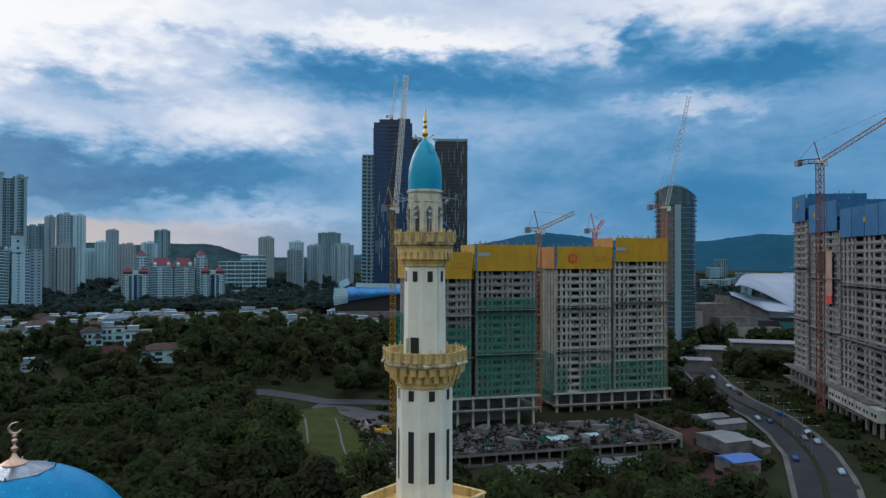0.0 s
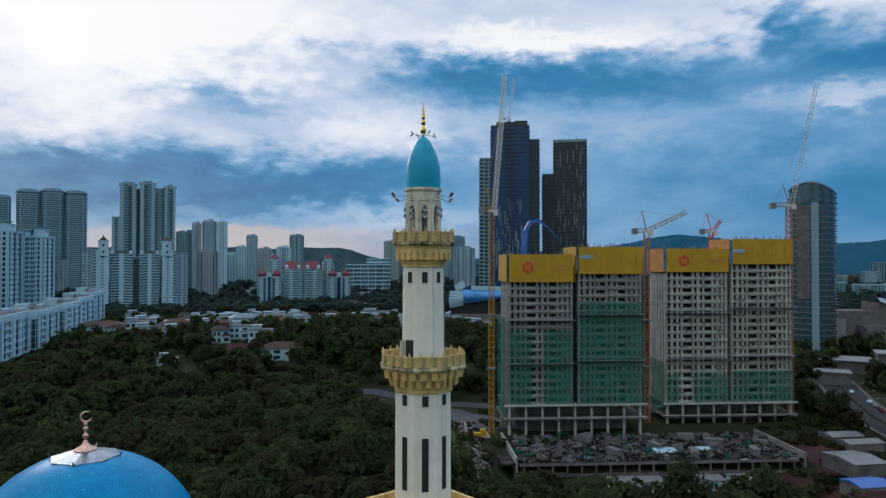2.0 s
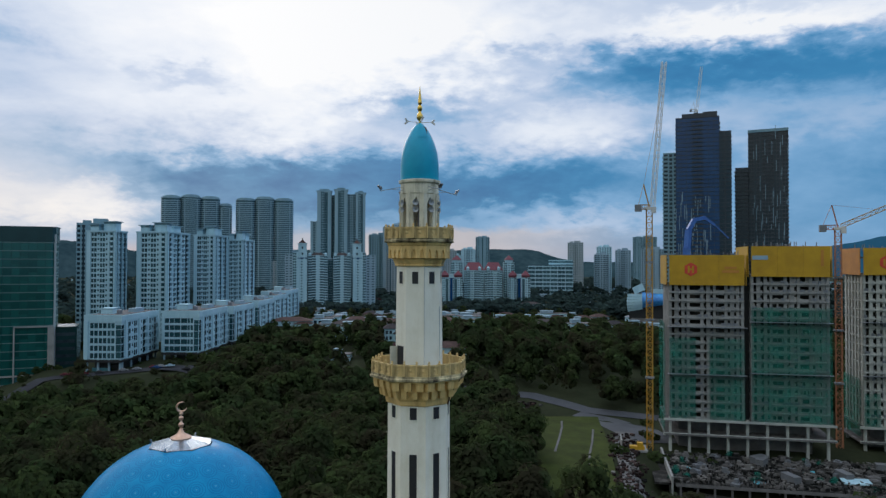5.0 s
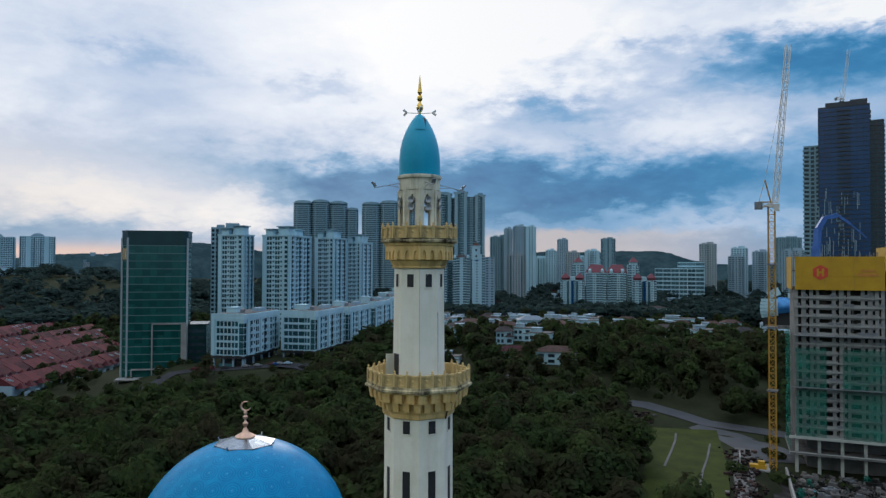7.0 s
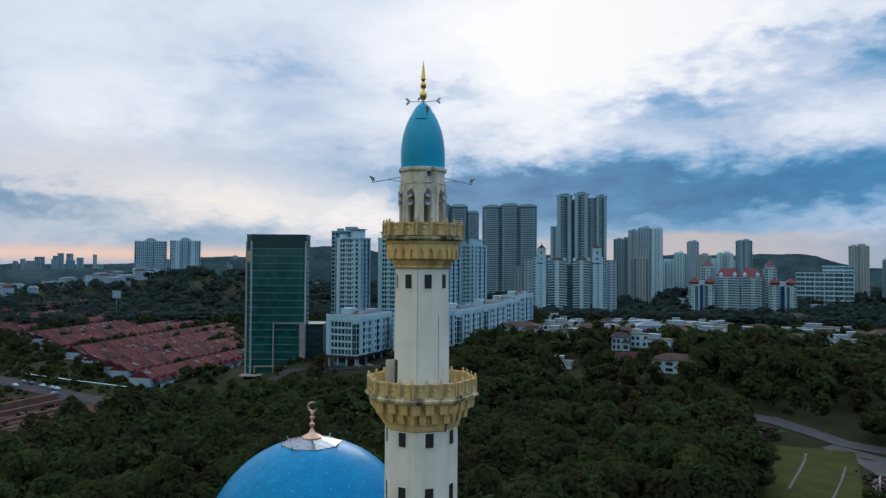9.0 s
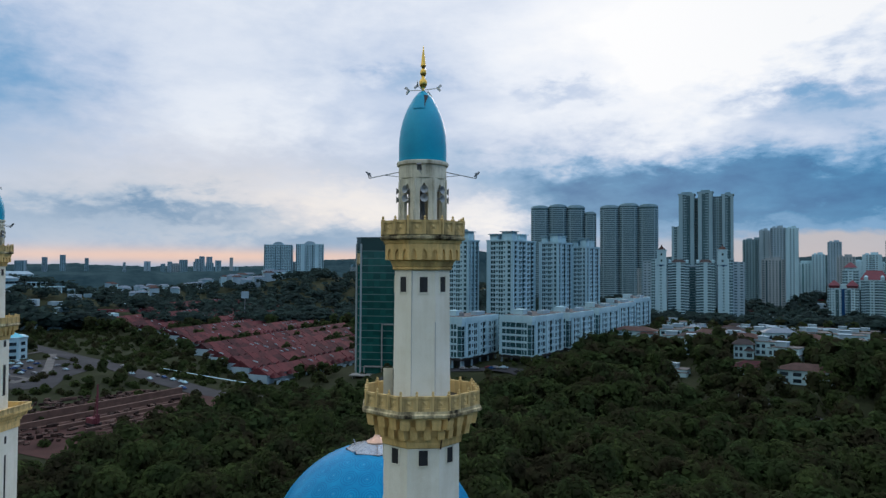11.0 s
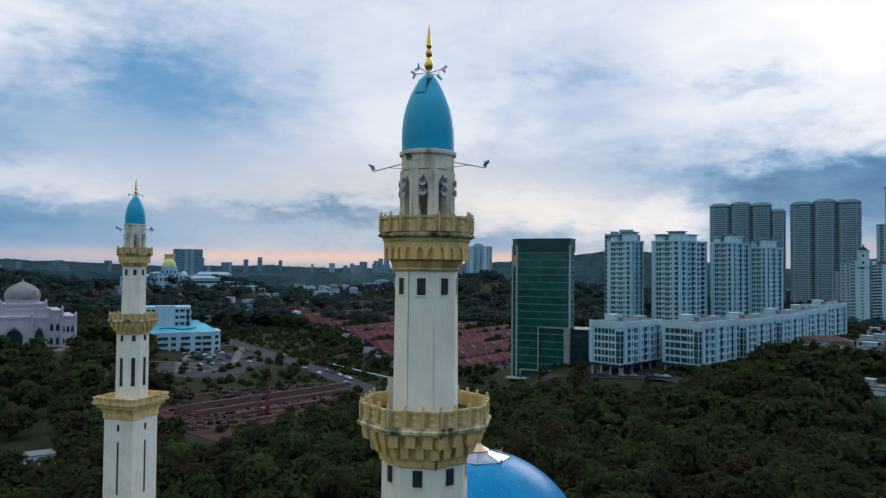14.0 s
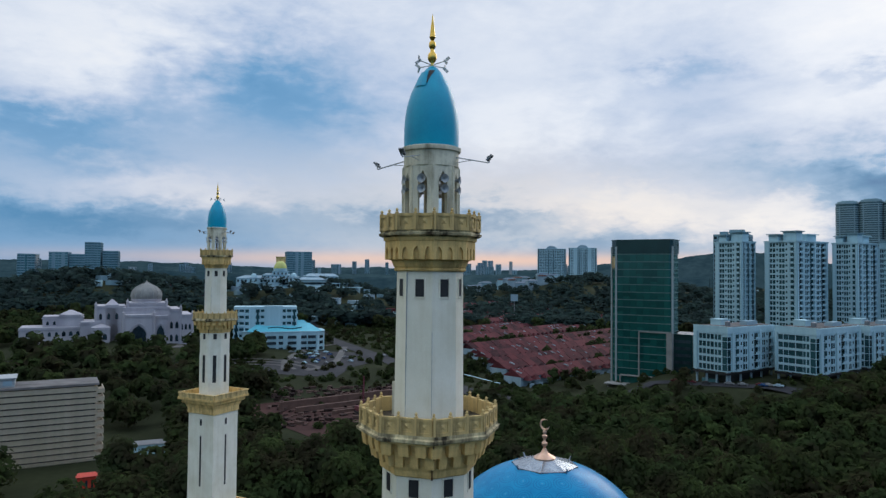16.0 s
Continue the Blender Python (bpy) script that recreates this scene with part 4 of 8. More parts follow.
for i, (p, q) in enumerate(pts):
    p2, q2 = pts[(i + 1) % len(pts)]
    h0, h1 = (119 - 6.5 * ((v + 2) / 15) ** 2 for v in (p, p2))
    n = len(crown.v)
    crown.v += [(p, q, 105), (p2, q2, 105), (p2, q2, h1), (p, q, h0), (p * 0.94, q * 0.94, h0), (p2 * 0.94, q2 * 0.94, h1), (p2 * 0.94, q2 * 0.94, 106), (p * 0.94, q * 0.94, 106)]
    crown.f += [(n, n + 1, n + 2, n + 3), (n + 3, n + 2, n + 5, n + 4), (n + 4, n + 5, n + 6, n + 7)]
    rim.beam((p, q, h0), (p2, q2, h1), 0.9)
part("crown", crown, GLASS_H, rt, "glazed rounded crown")
part("crown_rim", rim, SHELL, rt, "pale metal rim of the crown")
part("roof_deck", Shape().prism([(p * 0.94, q * 0.94) for p, q in pts], 109.8, 110.4), CONC, rt)
part("roof_plant", Shape().box(-3, 2, 110.4, 12, 12, 4.5), STEEL, rt)

# ---- construction site ----


def building_site(name, x, y, rz, w, d, cols, sections, label, panelmat, side, wallmat, slit=0.06):
    """A concrete frame: sections of (start, end, floor count, first floor, panel top, net from-to strips)."""
    root = thing(name, x, y, -9, rz, label, "construction site")
    for s0, s1, zf, fh, n, ptop, nets in sections:
        wl, mid = s1 - s0, (s0 + s1) / 2
        sm = Shape().box(mid, d / 2 - 0.2, -0.25, wl, d + 0.4, 0.5).mesh("floor_slab", wallmat)
        for i in range(n + 1):
            part("floor_slab", sm, None, root, at=pose(0, 0, zf + i * fh + 9))
        high_z = n * fh
        for u, pw, sill in cols:
            part("pier", Shape().box(s0 + u * wl, 0.35, 0, pw * wl * 0.7, 0.4, high_z), wallmat, root, at=pose(0, 0, zf + 9))
            if sill:
                sp = Shape().box(s0 + (u + sill / 2) * wl, 0.3, -0.8, sill * wl, 0.2, 1.6).mesh("spandrel", wallmat)
                for i in range(n):
                    part("spandrel", sp, None, root, at=pose(0, 0, zf + i * fh + 9))
        for e in (s0 + 0.15, s1 - 0.15):
            for j in range(6):
                part("side_pier", Shape().box(e, d * (j + 0.4) / 6, 0, 0.5, d / 6 * 0.55, high_z), wallmat, root, at=pose(0, 0, zf + 9))
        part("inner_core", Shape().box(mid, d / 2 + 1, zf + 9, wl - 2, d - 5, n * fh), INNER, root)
        fill, rods = Shape(), Shape()
        frng = random.Random(int(s0 * 13 + zf * 5 + n))
        for i in range(n):
            for k in range(int(wl / 1.9)):
                u = s0 + 0.9 + k * 1.9 + frng.uniform(-0.3, 0.3)
                if u < s1 - 0.9 and frng.random() < 0.5:
                    fill.box(u, frng.uniform(0.5, 1.6), zf + 9 + i * fh + 0.25, frng.uniform(0.3, 1.4), 0.15, frng.uniform(0.6, fh - 0.6))
                if u < s1 - 0.9 and frng.random() < 0.3:
                    rods.box(u, -0.35, zf + 9 + i * fh + 0.3, frng.uniform(0.6, 1.8), 0.06, 0.9)
        for k in range(int(wl / 2.6)):
            z0 = frng.uniform(0, n * fh * 0.6)
            rods.box(s0 + 0.5 + k * 2.6, -0.45, zf + 9 + z0, 0.12, 0.12, frng.uniform(6, n * fh - z0))
        tagged(part("infill", fill, FILL, root), "", "", "", "stuff")
        tagged(part("scaffold", rods, STEEL, root), "", "", "", "stuff")
        # formwork panels round the top
        top = zf + n * fh + 9
        k = max(2, round(wl / (8.7 if slit < 0.1 else 12)))
        for i in range(k):
            pw = wl / k
            part("formwork_panel", Shape().box(s0 + (i + 0.5) * pw, -0.9, top - 0.4, pw - slit, 0.25, ptop - top + 9.4).box(s0 + (i + 0.5) * pw, -1.05, top + 4, pw - slit, 0.08, 0.1), panelmat, root)
        for e, off in ((s0, -0.8), (s1, 0.8)):
            part("formwork_panel", Shape().box(e + off, d / 2, top - 0.4, 0.25, d, ptop - top + 9.4), side, root)
        part("deck", Shape().box(mid, d / 2, top + 5.5, wl, d, 0.4), CONC, root)
        rng = random.Random(int(s0 * 7 + zf))
        s = Shape()
        for i in range(26):
            s.box(s0 + rng.random() * wl, rng.random() * d, ptop + 8.2, 0.25, 0.25, rng.uniform(1.2, 2.6))
        tagged(part("rebar", s, STEEL, root), "", "", "", "stuff")
        for u0, u1, z0, z1 in nets:
            s, nx, nz = Shape(), 10, 14
            for a in range(nx + 1):
                for b in range(nz + 1):
                    uu = u0 + (u1 - u0) * a / nx
                    s.v.append((uu, -0.8 - 0.35 * noise.noise((uu * 0.3, b * 0.7, z0)), z0 + 9 + (z1 - z0) * b / nz))
            for a in range(nx):
                for b in range(nz):
                    q = a * (nz + 1) + b
                    s.f.append((q, q + nz + 1, q + nz + 2, q + 1))
            part("safety_net", s, NET, root, "green translucent netting")
        for zz in (zf + 9 + n * fh * 0.33, zf + 9 + n * fh * 0.68):
            part("catch_platform", Shape().box(mid, -1.2, zz, wl + 1.5, 2.2, 0.15), STEEL, root)
    return root


def bay_plan():
    """Piers across one section: place, width and the balcony front that follows, as shares of the section."""
    return [(0.02, 0.05, 0), (0.10, 0.07, 0.05), (0.19, 0.06, 0.05), (0.262, 0.05, 0.16), (0.445, 0.06, 0.04), (0.53, 0.075, 0.05), (0.612, 0.05, 0.13),
            (0.765, 0.06, 0.05), (0.845, 0.075, 0.05), (0.92, 0.06, 0), (0.98, 0.05, 0)]


U = (math.cos(radians(10)), math.sin(radians(10)))
left = building_site("unfinished_block", 4, 207, 10, 52, 20, bay_plan(), [
    (0.3, 25.0, 3.0, 2.93, 16, 60.0, [(0.3, 9.0, 3.0, 31), (13.5, 25.0, 3.0, 31)]),
    (27.2, 52.0, 3.0, 2.94, 17, 63.0, [(27.2, 52.5, 3.0, 42)])],
    "unfinished concrete tower block with yellow formwork and green netting", YELLOW, YELLOW, CONC_LIGHT)
right = building_site("unfinished_block", 67.2, 230.4, 10, 52, 18, bay_plan(), [
    (0.0, 25.6, 0.5, 3.12, 17, 62.6, [(11, 25.6, 0.5, 12), (0, 5, 0.5, 12)]),
    (27.4, 52.7, 0.5, 3.12, 18, 66.6, [(27.4, 53, 0.5, 13)])],
    "unfinished pale concrete tower block with yellow formwork top", YELLOW, ORANGE, PLASTER)
for root, dd, zc, w in ((left, 20, 12, 52), (right, 18, 9.5, 52.7)):
    cm = Shape().box(0, 0, -1, 0.9, 0.9, zc + 1.2).mesh("column", PLASTER)
    for zz in (zc - 0.7, zc - 5.7):
        part("edge_beam", Shape().box(w / 2, -1.2, zz, w + 3.2, 0.5, 0.8), PLASTER, root)
    for i in range(9):
        for j in (0.6, dd - 0.6):
            part("column", cm, None, root, at=pose(0.6 + (w - 1.2) * i / 8, j, 0))
    part("podium_slab", Shape().box(w / 2, dd / 2, zc - 0.6, w + 2, dd + 2, 0.5).box(w / 2, dd / 2, zc - 5.6, w + 3, dd + 3, 0.5).box(w / 2, dd / 2 + 2, 0, w - 8, dd - 8, zc - 0.7), CONC, root)
    # Solid near-black block painted as the shade between the two sections.
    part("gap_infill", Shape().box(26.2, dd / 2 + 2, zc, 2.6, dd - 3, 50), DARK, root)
# net on the flank of the nearer block
s = Shape()
for a in range(9):
    for b in range(15):
        s.v.append((-1.2 + 0.4 * noise.noise((a * 0.6, b * 0.8, 5)), -0.6 + 20 * a / 8, 6 + 39 * b / 14))
for a in range(8):
    for b in range(14):
        q = a * 15 + b
        s.f.append((q, q + 15, q + 16, q + 1))
part("safety_net", s, NET, left, "green translucent netting on the flank")
s = Shape()
for a in range(9):
    for b in range(15):
        s.v.append((-1.2 + 0.4 * noise.noise((a * 0.6, b * 0.8, 9)), -0.6 + 18 * a / 8, 6 + 20 * b / 14))
for a in range(8):
    for b in range(14):
        q = a * 15 + b
        s.f.append((q, q + 15, q + 16, q + 1))
part("safety_net", s, NET, right, "green translucent netting on the flank")


def emblem(root, u, zz, size):
    """A plain hexagon with two bars."""
    hexa = Shape()
    hexa.prism([(size * math.cos(radians(60 * i + 30)), size * math.sin(radians(60 * i + 30))) for i in range(6)], 0, 0.05)
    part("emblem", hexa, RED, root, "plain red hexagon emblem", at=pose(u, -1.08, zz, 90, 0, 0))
    bars = Shape().box(-size * 0.3, 0, 0, size * 0.25, 0.04, size * 1.0).box(size * 0.3, 0, 0, size * 0.25, 0.04, size * 1.0).box(0, 0, size * 0.4, size * 0.5, 0.04, size * 0.22)
    part("emblem_bars", bars, YELLOW, root, at=pose(u, -1.16, zz - size * 0.5))


for root, zt in ((left, 69), (right, 71.6)):
    emblem(root, 7.5 if root is left else 7.2, zt - 5.0, 2.4)
    part("sign_board", Shape().box(30, -1.12, zt - 1.6, 5, 0.06, 1.4).box(31, -1.16, zt - 1.1, 2.5, 0.05, 0.8), PALE, root, "small pale sign board")
    for u, zz, w, h in ((20.5, 6.2, 5.5, 1.0), (20.5, 4.8, 4.0, 0.8), (49.5, 3.8, 0.9, 5.5)):
        part("sign_bar", Shape().box(u, -1.12, zt - zz, w, 0.05, h), ORANGE, root, "orange bar on the yellow formwork")

# podium deck in front of the blocks
pod = thing("site_podium", 4, 204, -9, 10, "grey concrete podium deck crowded with building material", "podium")
part("deck", Shape().box(45, -12, -1.2, 104, 37, 0.6), RUBBLE, pod)
part("deck", Shape().box(47, -24, -5.0, 96, 13, 0.4), CONC, pod)
cm = Shape().box(0, 0, -9, 0.6, 0.6, 8.4).mesh("column", CONC)
for i in range(20):
    for j in range(2):
        part("column", cm, None, pod, at=pose(0.5 + i * 4.9, -30 + j * 6, 0))
for zz, hh in ((-1.6, 1.0), (-5.3, 0.9), (-8.9, 1.2)):
    part("edge_beam", Shape().box(47, -30.4, zz, 96, 0.4, hh), CONC, pod)
# Near-black wall colour stands in for the shade under the deck.
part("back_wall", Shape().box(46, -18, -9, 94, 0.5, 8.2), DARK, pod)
part("side_wall", Shape().box(-2, -14, -6, 0.6, 34, 7.5), CONC_LIGHT, pod)
part("side_wall", Shape().box(97, -14, -6, 0.6, 34, 7.5), CONC_LIGHT, pod)
rng = random.Random(11)
for i in range(210):
    x, y = rng.uniform(-1, 95), rng.uniform(-29, 3)
    k = rng.random()
    s = Shape()
    if k < 0.45:
        pts, n = [(-0.9, 0)], rng.randint(3, 6)
        for j in range(n):
            z1 = rng.uniform(0.2, 0.9)
            pts += [(-0.9 + 1.8 * j / n, z1), (-0.9 + 1.8 * (j + 0.92) / n, z1)]
        s.prism([(0.9, 0)] + pts[::-1], -rng.uniform(1, 2.5), rng.uniform(1, 2.5))
        m, nm, lab = RUBBLE, "formwork_timber", "grey and brown formwork timber lying on the deck"
    elif k < 0.8:
        s.box(0, 0, 0, rng.uniform(1.5, 4), rng.uniform(1.2, 2.5), rng.uniform(0.5, 1.8)).box(0.3, 0.2, 0.2, rng.uniform(1, 2), 1, rng.uniform(1, 2.2))
        m, nm, lab = rng.choice((RUBBLE, RUBBLE, CONC, STEEL, NET)), "material_crate", "crate of building material on the deck"
    elif k < 0.96:
        s.box(0, 0, 0, rng.uniform(2.5, 6), rng.uniform(2, 3.5), 0.15).box(0.4, 0, 0.1, 1, 1, 0.5)
        m, nm, lab = rng.choice((SHEET, NET, CONC_LIGHT, NET, ROOF_CYAN)), "metal_sheet", "pale or green sheet lying on the deck"
    else:
        s.box(0, 0, 0, 6, 2.4, 2.4).box(0, 0, 2.4, 6.2, 2.6, 0.12)
        m, nm, lab = SHEET, "site_cabin", "pale site cabin on the deck"
    wx, wy = 4 + x * U[0] - y * U[1], 204 + x * U[1] + y * U[0]
    alone(nm, s, m, lab, "building material", at=pose(wx, wy, -9.6, 0, 0, rng.uniform(0, 180)) @ pose(0, 0, 0, 90 if nm == "formwork_timber" else 0))
s = Shape()
for i in range(3000):
    x, y = rng.uniform(-2, 96), rng.uniform(-30, 4)
    wx, wy = 4 + x * U[0] - y * U[1], 204 + x * U[1] + y * U[0]
    s.box(wx, wy, -9.6, rng.uniform(0.3, 2.4), rng.uniform(0.12, 0.5), rng.uniform(0.1, 1.1), rng.uniform(0, 180))
alone("site_debris", s, RUBBLE, "loose timber and rubble strewn over the deck", "debris", "stuff")
alone("tarpaulin_sheet", Shape().box(0, 0, 0, 8, 4, 0.4), WHITE, "bright white sheet spread on the deck", "sheet", at=pose(59, 193, -9.0, 8, 0, 12))
alone("tarpaulin_sheet", Shape().box(0, 0, 0, 5, 3, 0.4), WHITE, "bright white sheet spread on the deck", "sheet", at=pose(73, 197, -9.0, 6, 0, 8))
# white cabins below the podium
for i, (x, y, w) in enumerate(((45, 168, 17), (64, 171.5, 18), (83, 175, 15))):
    c = thing("site_office", x, y, height(x, y), 10, "white two-storey site office beside the trees", "cabin", "white site offices")
    part("wall", Shape().box(0, 0, 0, w, 6, 5.2), WHITE, c)
    part("roof", Shape().box(0, 0, 5.2, w + 0.8, 6.8, 0.25), SHEET, c)
    for j in range(int(w / 2.2)):
        for zz in (0.9, 3.2):
            part("window", Shape().box(-w / 2 + 1.3 + j * 2.2, -3.02, zz, 1.1, 0.08, 1.1), GLASS_D, c)
# low crane-side platform with a yellow machine
plat = thing("site_platform", -5, 207, -9, 10, "pale concrete platform at the crane foot", "platform")
part("deck", Shape().box(-3, -2, 0.5, 9, 9, 0.5).box(-7.3, -2, 1, 0.4, 9, 3.5), CONC_LIGHT, plat)
part("machine", Shape().box(-2, -4, 1, 5, 2.2, 1.2).box(-1, -4, 2.2, 2, 2, 1.2), YELLOW, plat, "yellow site machine")

# sheds and yard by the road
for x, y, w, d, hh, m, lab in ((113.5, 175, 12, 15, 4.5, SHEET, "pale metal shed roof in the yard"), (106, 151, 11, 9, 4, TARP, "blue roofed shed in the yard"), (103, 143, 10, 5, 3, ROOF_RED, "small dark red roofed shed in the yard"),
                            (124, 208, 13, 8, 4, SHEET, "grey sheet roofed shed beside the road"), (126, 198, 14, 7, 4, SHEET, "pale sheet roofed shed beside the road"), (122, 173, 4, 15, 3, SHEET, "long pale sheet leaning in the yard")):
    c = thing("site_shed", x, y, -9, 16, lab, "shed")
    part("wall", Shape().box(0, 0, 0, w - 0.6, d - 0.6, hh), CONC, c)
    s = Shape()
    s.v += [(-w / 2, -d / 2, hh), (w / 2, -d / 2, hh), (w / 2, d / 2, hh), (-w / 2, d / 2, hh), (-w / 2, 0, hh + 0.9), (w / 2, 0, hh + 0.9)]
    s.f += [(0, 1, 5, 4), (4, 5, 2, 3), (0, 4, 3), (1, 2, 5), (3, 2, 1, 0)]
    part("roof", s, m, c)

# ---- cranes ----


def lattice(s, p, q, w, step, rod=0.14):
    """A square truss from p to q."""
    p, q = Vector(p), Vector(q)
    m = (q - p).to_track_quat("Z", "Y").to_matrix()
    n = max(2, int((q - p).length / step))
    cs = [m @ Vector((a * w / 2, b * w / 2, 0)) for a, b in ((-1, -1), (1, -1), (1, 1), (-1, 1))]
    for c in cs:
        s.beam(p + c, q + c, rod * 1.3)
    for i in range(n):
        a, b = p.lerp(q, i / n), p.lerp(q, (i + 1) / n)
        for j in range(4):
            s.beam(a + cs[j], b + cs[(j + 1) % 4], rod * 0.8)
            s.beam(a + cs[j], a + cs[(j + 1) % 4], rod * 0.8)


def crane(x, y, z0, z1, tip, colour, jibcolour, label, w=1.8, back=9.0):
    c = thing("tower_crane", x, y, z0, 0, label, "crane", "tower cranes")
    s = Shape()
    lattice(s, (0, 0, 0), (0, 0, z1 - z0), w, w * 1.1, 0.18)
    part("mast", s, colour, c)
    top, t = z1 - z0, Vector(tip) - Vector((x, y, z0))
    flat_way = Vector((t.x, t.y, 0)).normalized()
    p = Vector((0, 0, top + 1.5)) + flat_way * 1.2
    s = Shape()
    lattice(s, p, t, w * 0.7, w * 1.2, 0.13)
    part("jib", s, jibcolour, c)
    s = Shape()
    b = -flat_way * back
    lattice(s, (0, 0, top + 1), b + Vector((0, 0, top + 1)), w * 0.8, 1.6, 0.15)
    part("counter_jib", s, colour, c)
    part("counterweight", Shape().box(b.x, b.y, top - 0.6, 2.2, 2.2, 2.4), STEEL, c)
    part("cab", Shape().box(1.6, -0.8, top - 1.2, 1.6, 1.8, 2.2).box(0, 0, top, 2.6, 2.6, 1.0), CRANE_W, c)
    s = Shape()
    apex = Vector((0, 0, top + 9)) - flat_way * 2
    s.beam((0, 0, top + 1), apex, 0.35).beam(apex, b + Vector((0, 0, top + 1.5)), 0.12).beam(apex, p.lerp(t, 0.8), 0.08)
    part("a_frame", s, colour, c)
    for i in range(3):
        zz = (z1 - z0) * (0.3 + 0.24 * i)
        part("collar", Shape().box(0, 0, zz, w + 1.0, w + 1.0, 0.5), STEEL, c)
    return c


crane(-2.2, 206, -9, 76, (2.8, 208.5, 129), CRANE_Y, CRANE_W, "tall yellow tower crane with raised pale jib beside the block", 2.0, 4)
crane(60, 232, -9, 69, (76.5, 235, 77.5), CRANE_O, CRANE_Y, "orange tower crane with level yellow jib between the blocks", 2.0, 5)
crane(119, 241.5, -9, 80, (129, 238, 130), CRANE_O, CRANE_W, "orange tower crane with steep jib at the corner of the block", 2.0, 6)
crane(93.5, 262, -9, 70, (98, 262.5, 76), RED, RED, "small red tower crane behind the blocks", 1.6, 4)
crane(-3, 716, 205, 215, (3, 718, 262), CRANE_W, CRANE_W, "pale luffing crane on the dark tower", 3.0, 5)
pump = thing("concrete_pump", 10, 212, 60, 0, "blue concrete placing boom on the block top", "concrete pump")
part("base", Shape().box(0, 0, 0, 2.5, 2.5, 2.5), TARP, pump)
pts = [(0, 0, 1), (0.6, 1, 9), (2.5, 2, 12.6), (6, 4, 13.4), (9.5, 5, 10.6), (14, 6, 6)]
for p, q, w in zip(pts, pts[1:], (1.7, 1.5, 1.3, 0.8, 0.4)):
    part("boom_section" if w > 0.5 else "hose", Shape().beam(p, q, w), TARP, pump)

# block with blue formwork beside the road
RB = math.degrees(math.atan2(175 - 284, 173 - 201))
blue = building_site("unfinished_block", 203, 280, RB, 112, 26, bay_plan(), [
    (0, 20, 4.0, 3.15, 23, 89.0, []), (25, 60, 4.0, 3.15, 21, 83.0, []), (63, 112, 4.0, 3.15, 20, 78.6, [])],
    "tall unfinished block with blue formwork panels beside the road", BLUEPANEL, BLUEPANEL, CONC_LIGHT, 0.6)
cm = Shape().box(0, 0, -1, 1.0, 1.0, 14).mesh("column", CONC_LIGHT)
for i in range(18):
    part("column", cm, None, blue, at=pose(1 + 6.4 * i, -1.5, 0))
part("podium_slab", Shape().box(49, 10, 12.2, 101, 30, 0.6).box(49, 10, 6.5, 101, 30, 0.5).box(49, 14, -1, 96, 18, 13), CONC, blue)
# Solid near-black boxes paint the shade of the slots between bays.
part("shaded_slot", Shape().box(22.5, 2, 0, 4.6, 3, 74).box(61.5, 2, 0, 2.6, 3, 70).box(43, 0.2, 60, 16, 1.6, 10), DARK, blue, "near-black filler painted as a shaded slot between the tower bays")
for u, zz in ((9, 93), (33, 87), (88, 82)):
    part("yellow_emblem", Shape().prism([(1.3 * math.cos(radians(a)), 1.3 * math.sin(radians(a))) for a in range(0, 360, 30)], 0, 0.06), CRANE_Y, blue, "plain yellow disc on the blue panel", at=pose(u, -1.12, zz, 90, 0, 0))
for j in range(7):
    part("site_cabin", Shape().box(64 + j * 6.8, -3.2, 7.6, 6.2, 3.4, 4.6), PLASTER, blue, "pale cabin on the podium edge")
    part("cabin_window", Shape().box(62.6 + j * 6.8, -4.95, 9.2, 1.2, 0.12, 1.2).box(65.4 + j * 6.8, -4.95, 9.2, 1.2, 0.12, 1.2), GLASS_D, blue)
part("banner", Shape().box(52, -1.5, 50, 7, 0.1, 20), BANNER, blue, "tall faded pink banner")
part("banner_foot", Shape().box(52, -1.6, 47, 7, 0.12, 3.4), RED, blue)
crane(173, 212, -9, 97, (210, 180, 128), CRANE_R, CRANE_O, "reddish tower crane in front of the blue formwork", 2.2, 8)

# silver exhibition hall
hall2 = thing("exhibition_hall", 262, 462, -9, 0, "large hall with two overlapping curved silver roof shells", "hall")


def shell(u_len, x0, y0, depth, front, back, n=26, k=10):
    """A bulging roof sheet between a low front edge and a high back edge, with a thickness."""
    s = Shape()
    for lift in (0.0, -0.5):
        for i in range(n + 1):
            u = i / n
            for j in range(k + 1):
                v = j / k
                zf, zb = front(u), back(u)
                s.v.append((x0 + u_len * u, y0 + depth * v * min(1.0, 0.15 + 3 * u), zf + (zb - zf) * math.sin(v * math.pi / 2) + lift))
    m = (n + 1) * (k + 1)
    for i in range(n):
        for j in range(k):
            q = i * (k + 1) + j
            s.f += [(q, q + k + 1, q + k + 2, q + 1), (m + q, m + q + 1, m + q + k + 2, m + q + k + 1)]
        q, e = i * (k + 1), i * (k + 1) + k
        s.f += [(q, m + q, m + q + k + 1, q + k + 1), (e, e + k + 1, m + e + k + 1, m + e)]
    return s


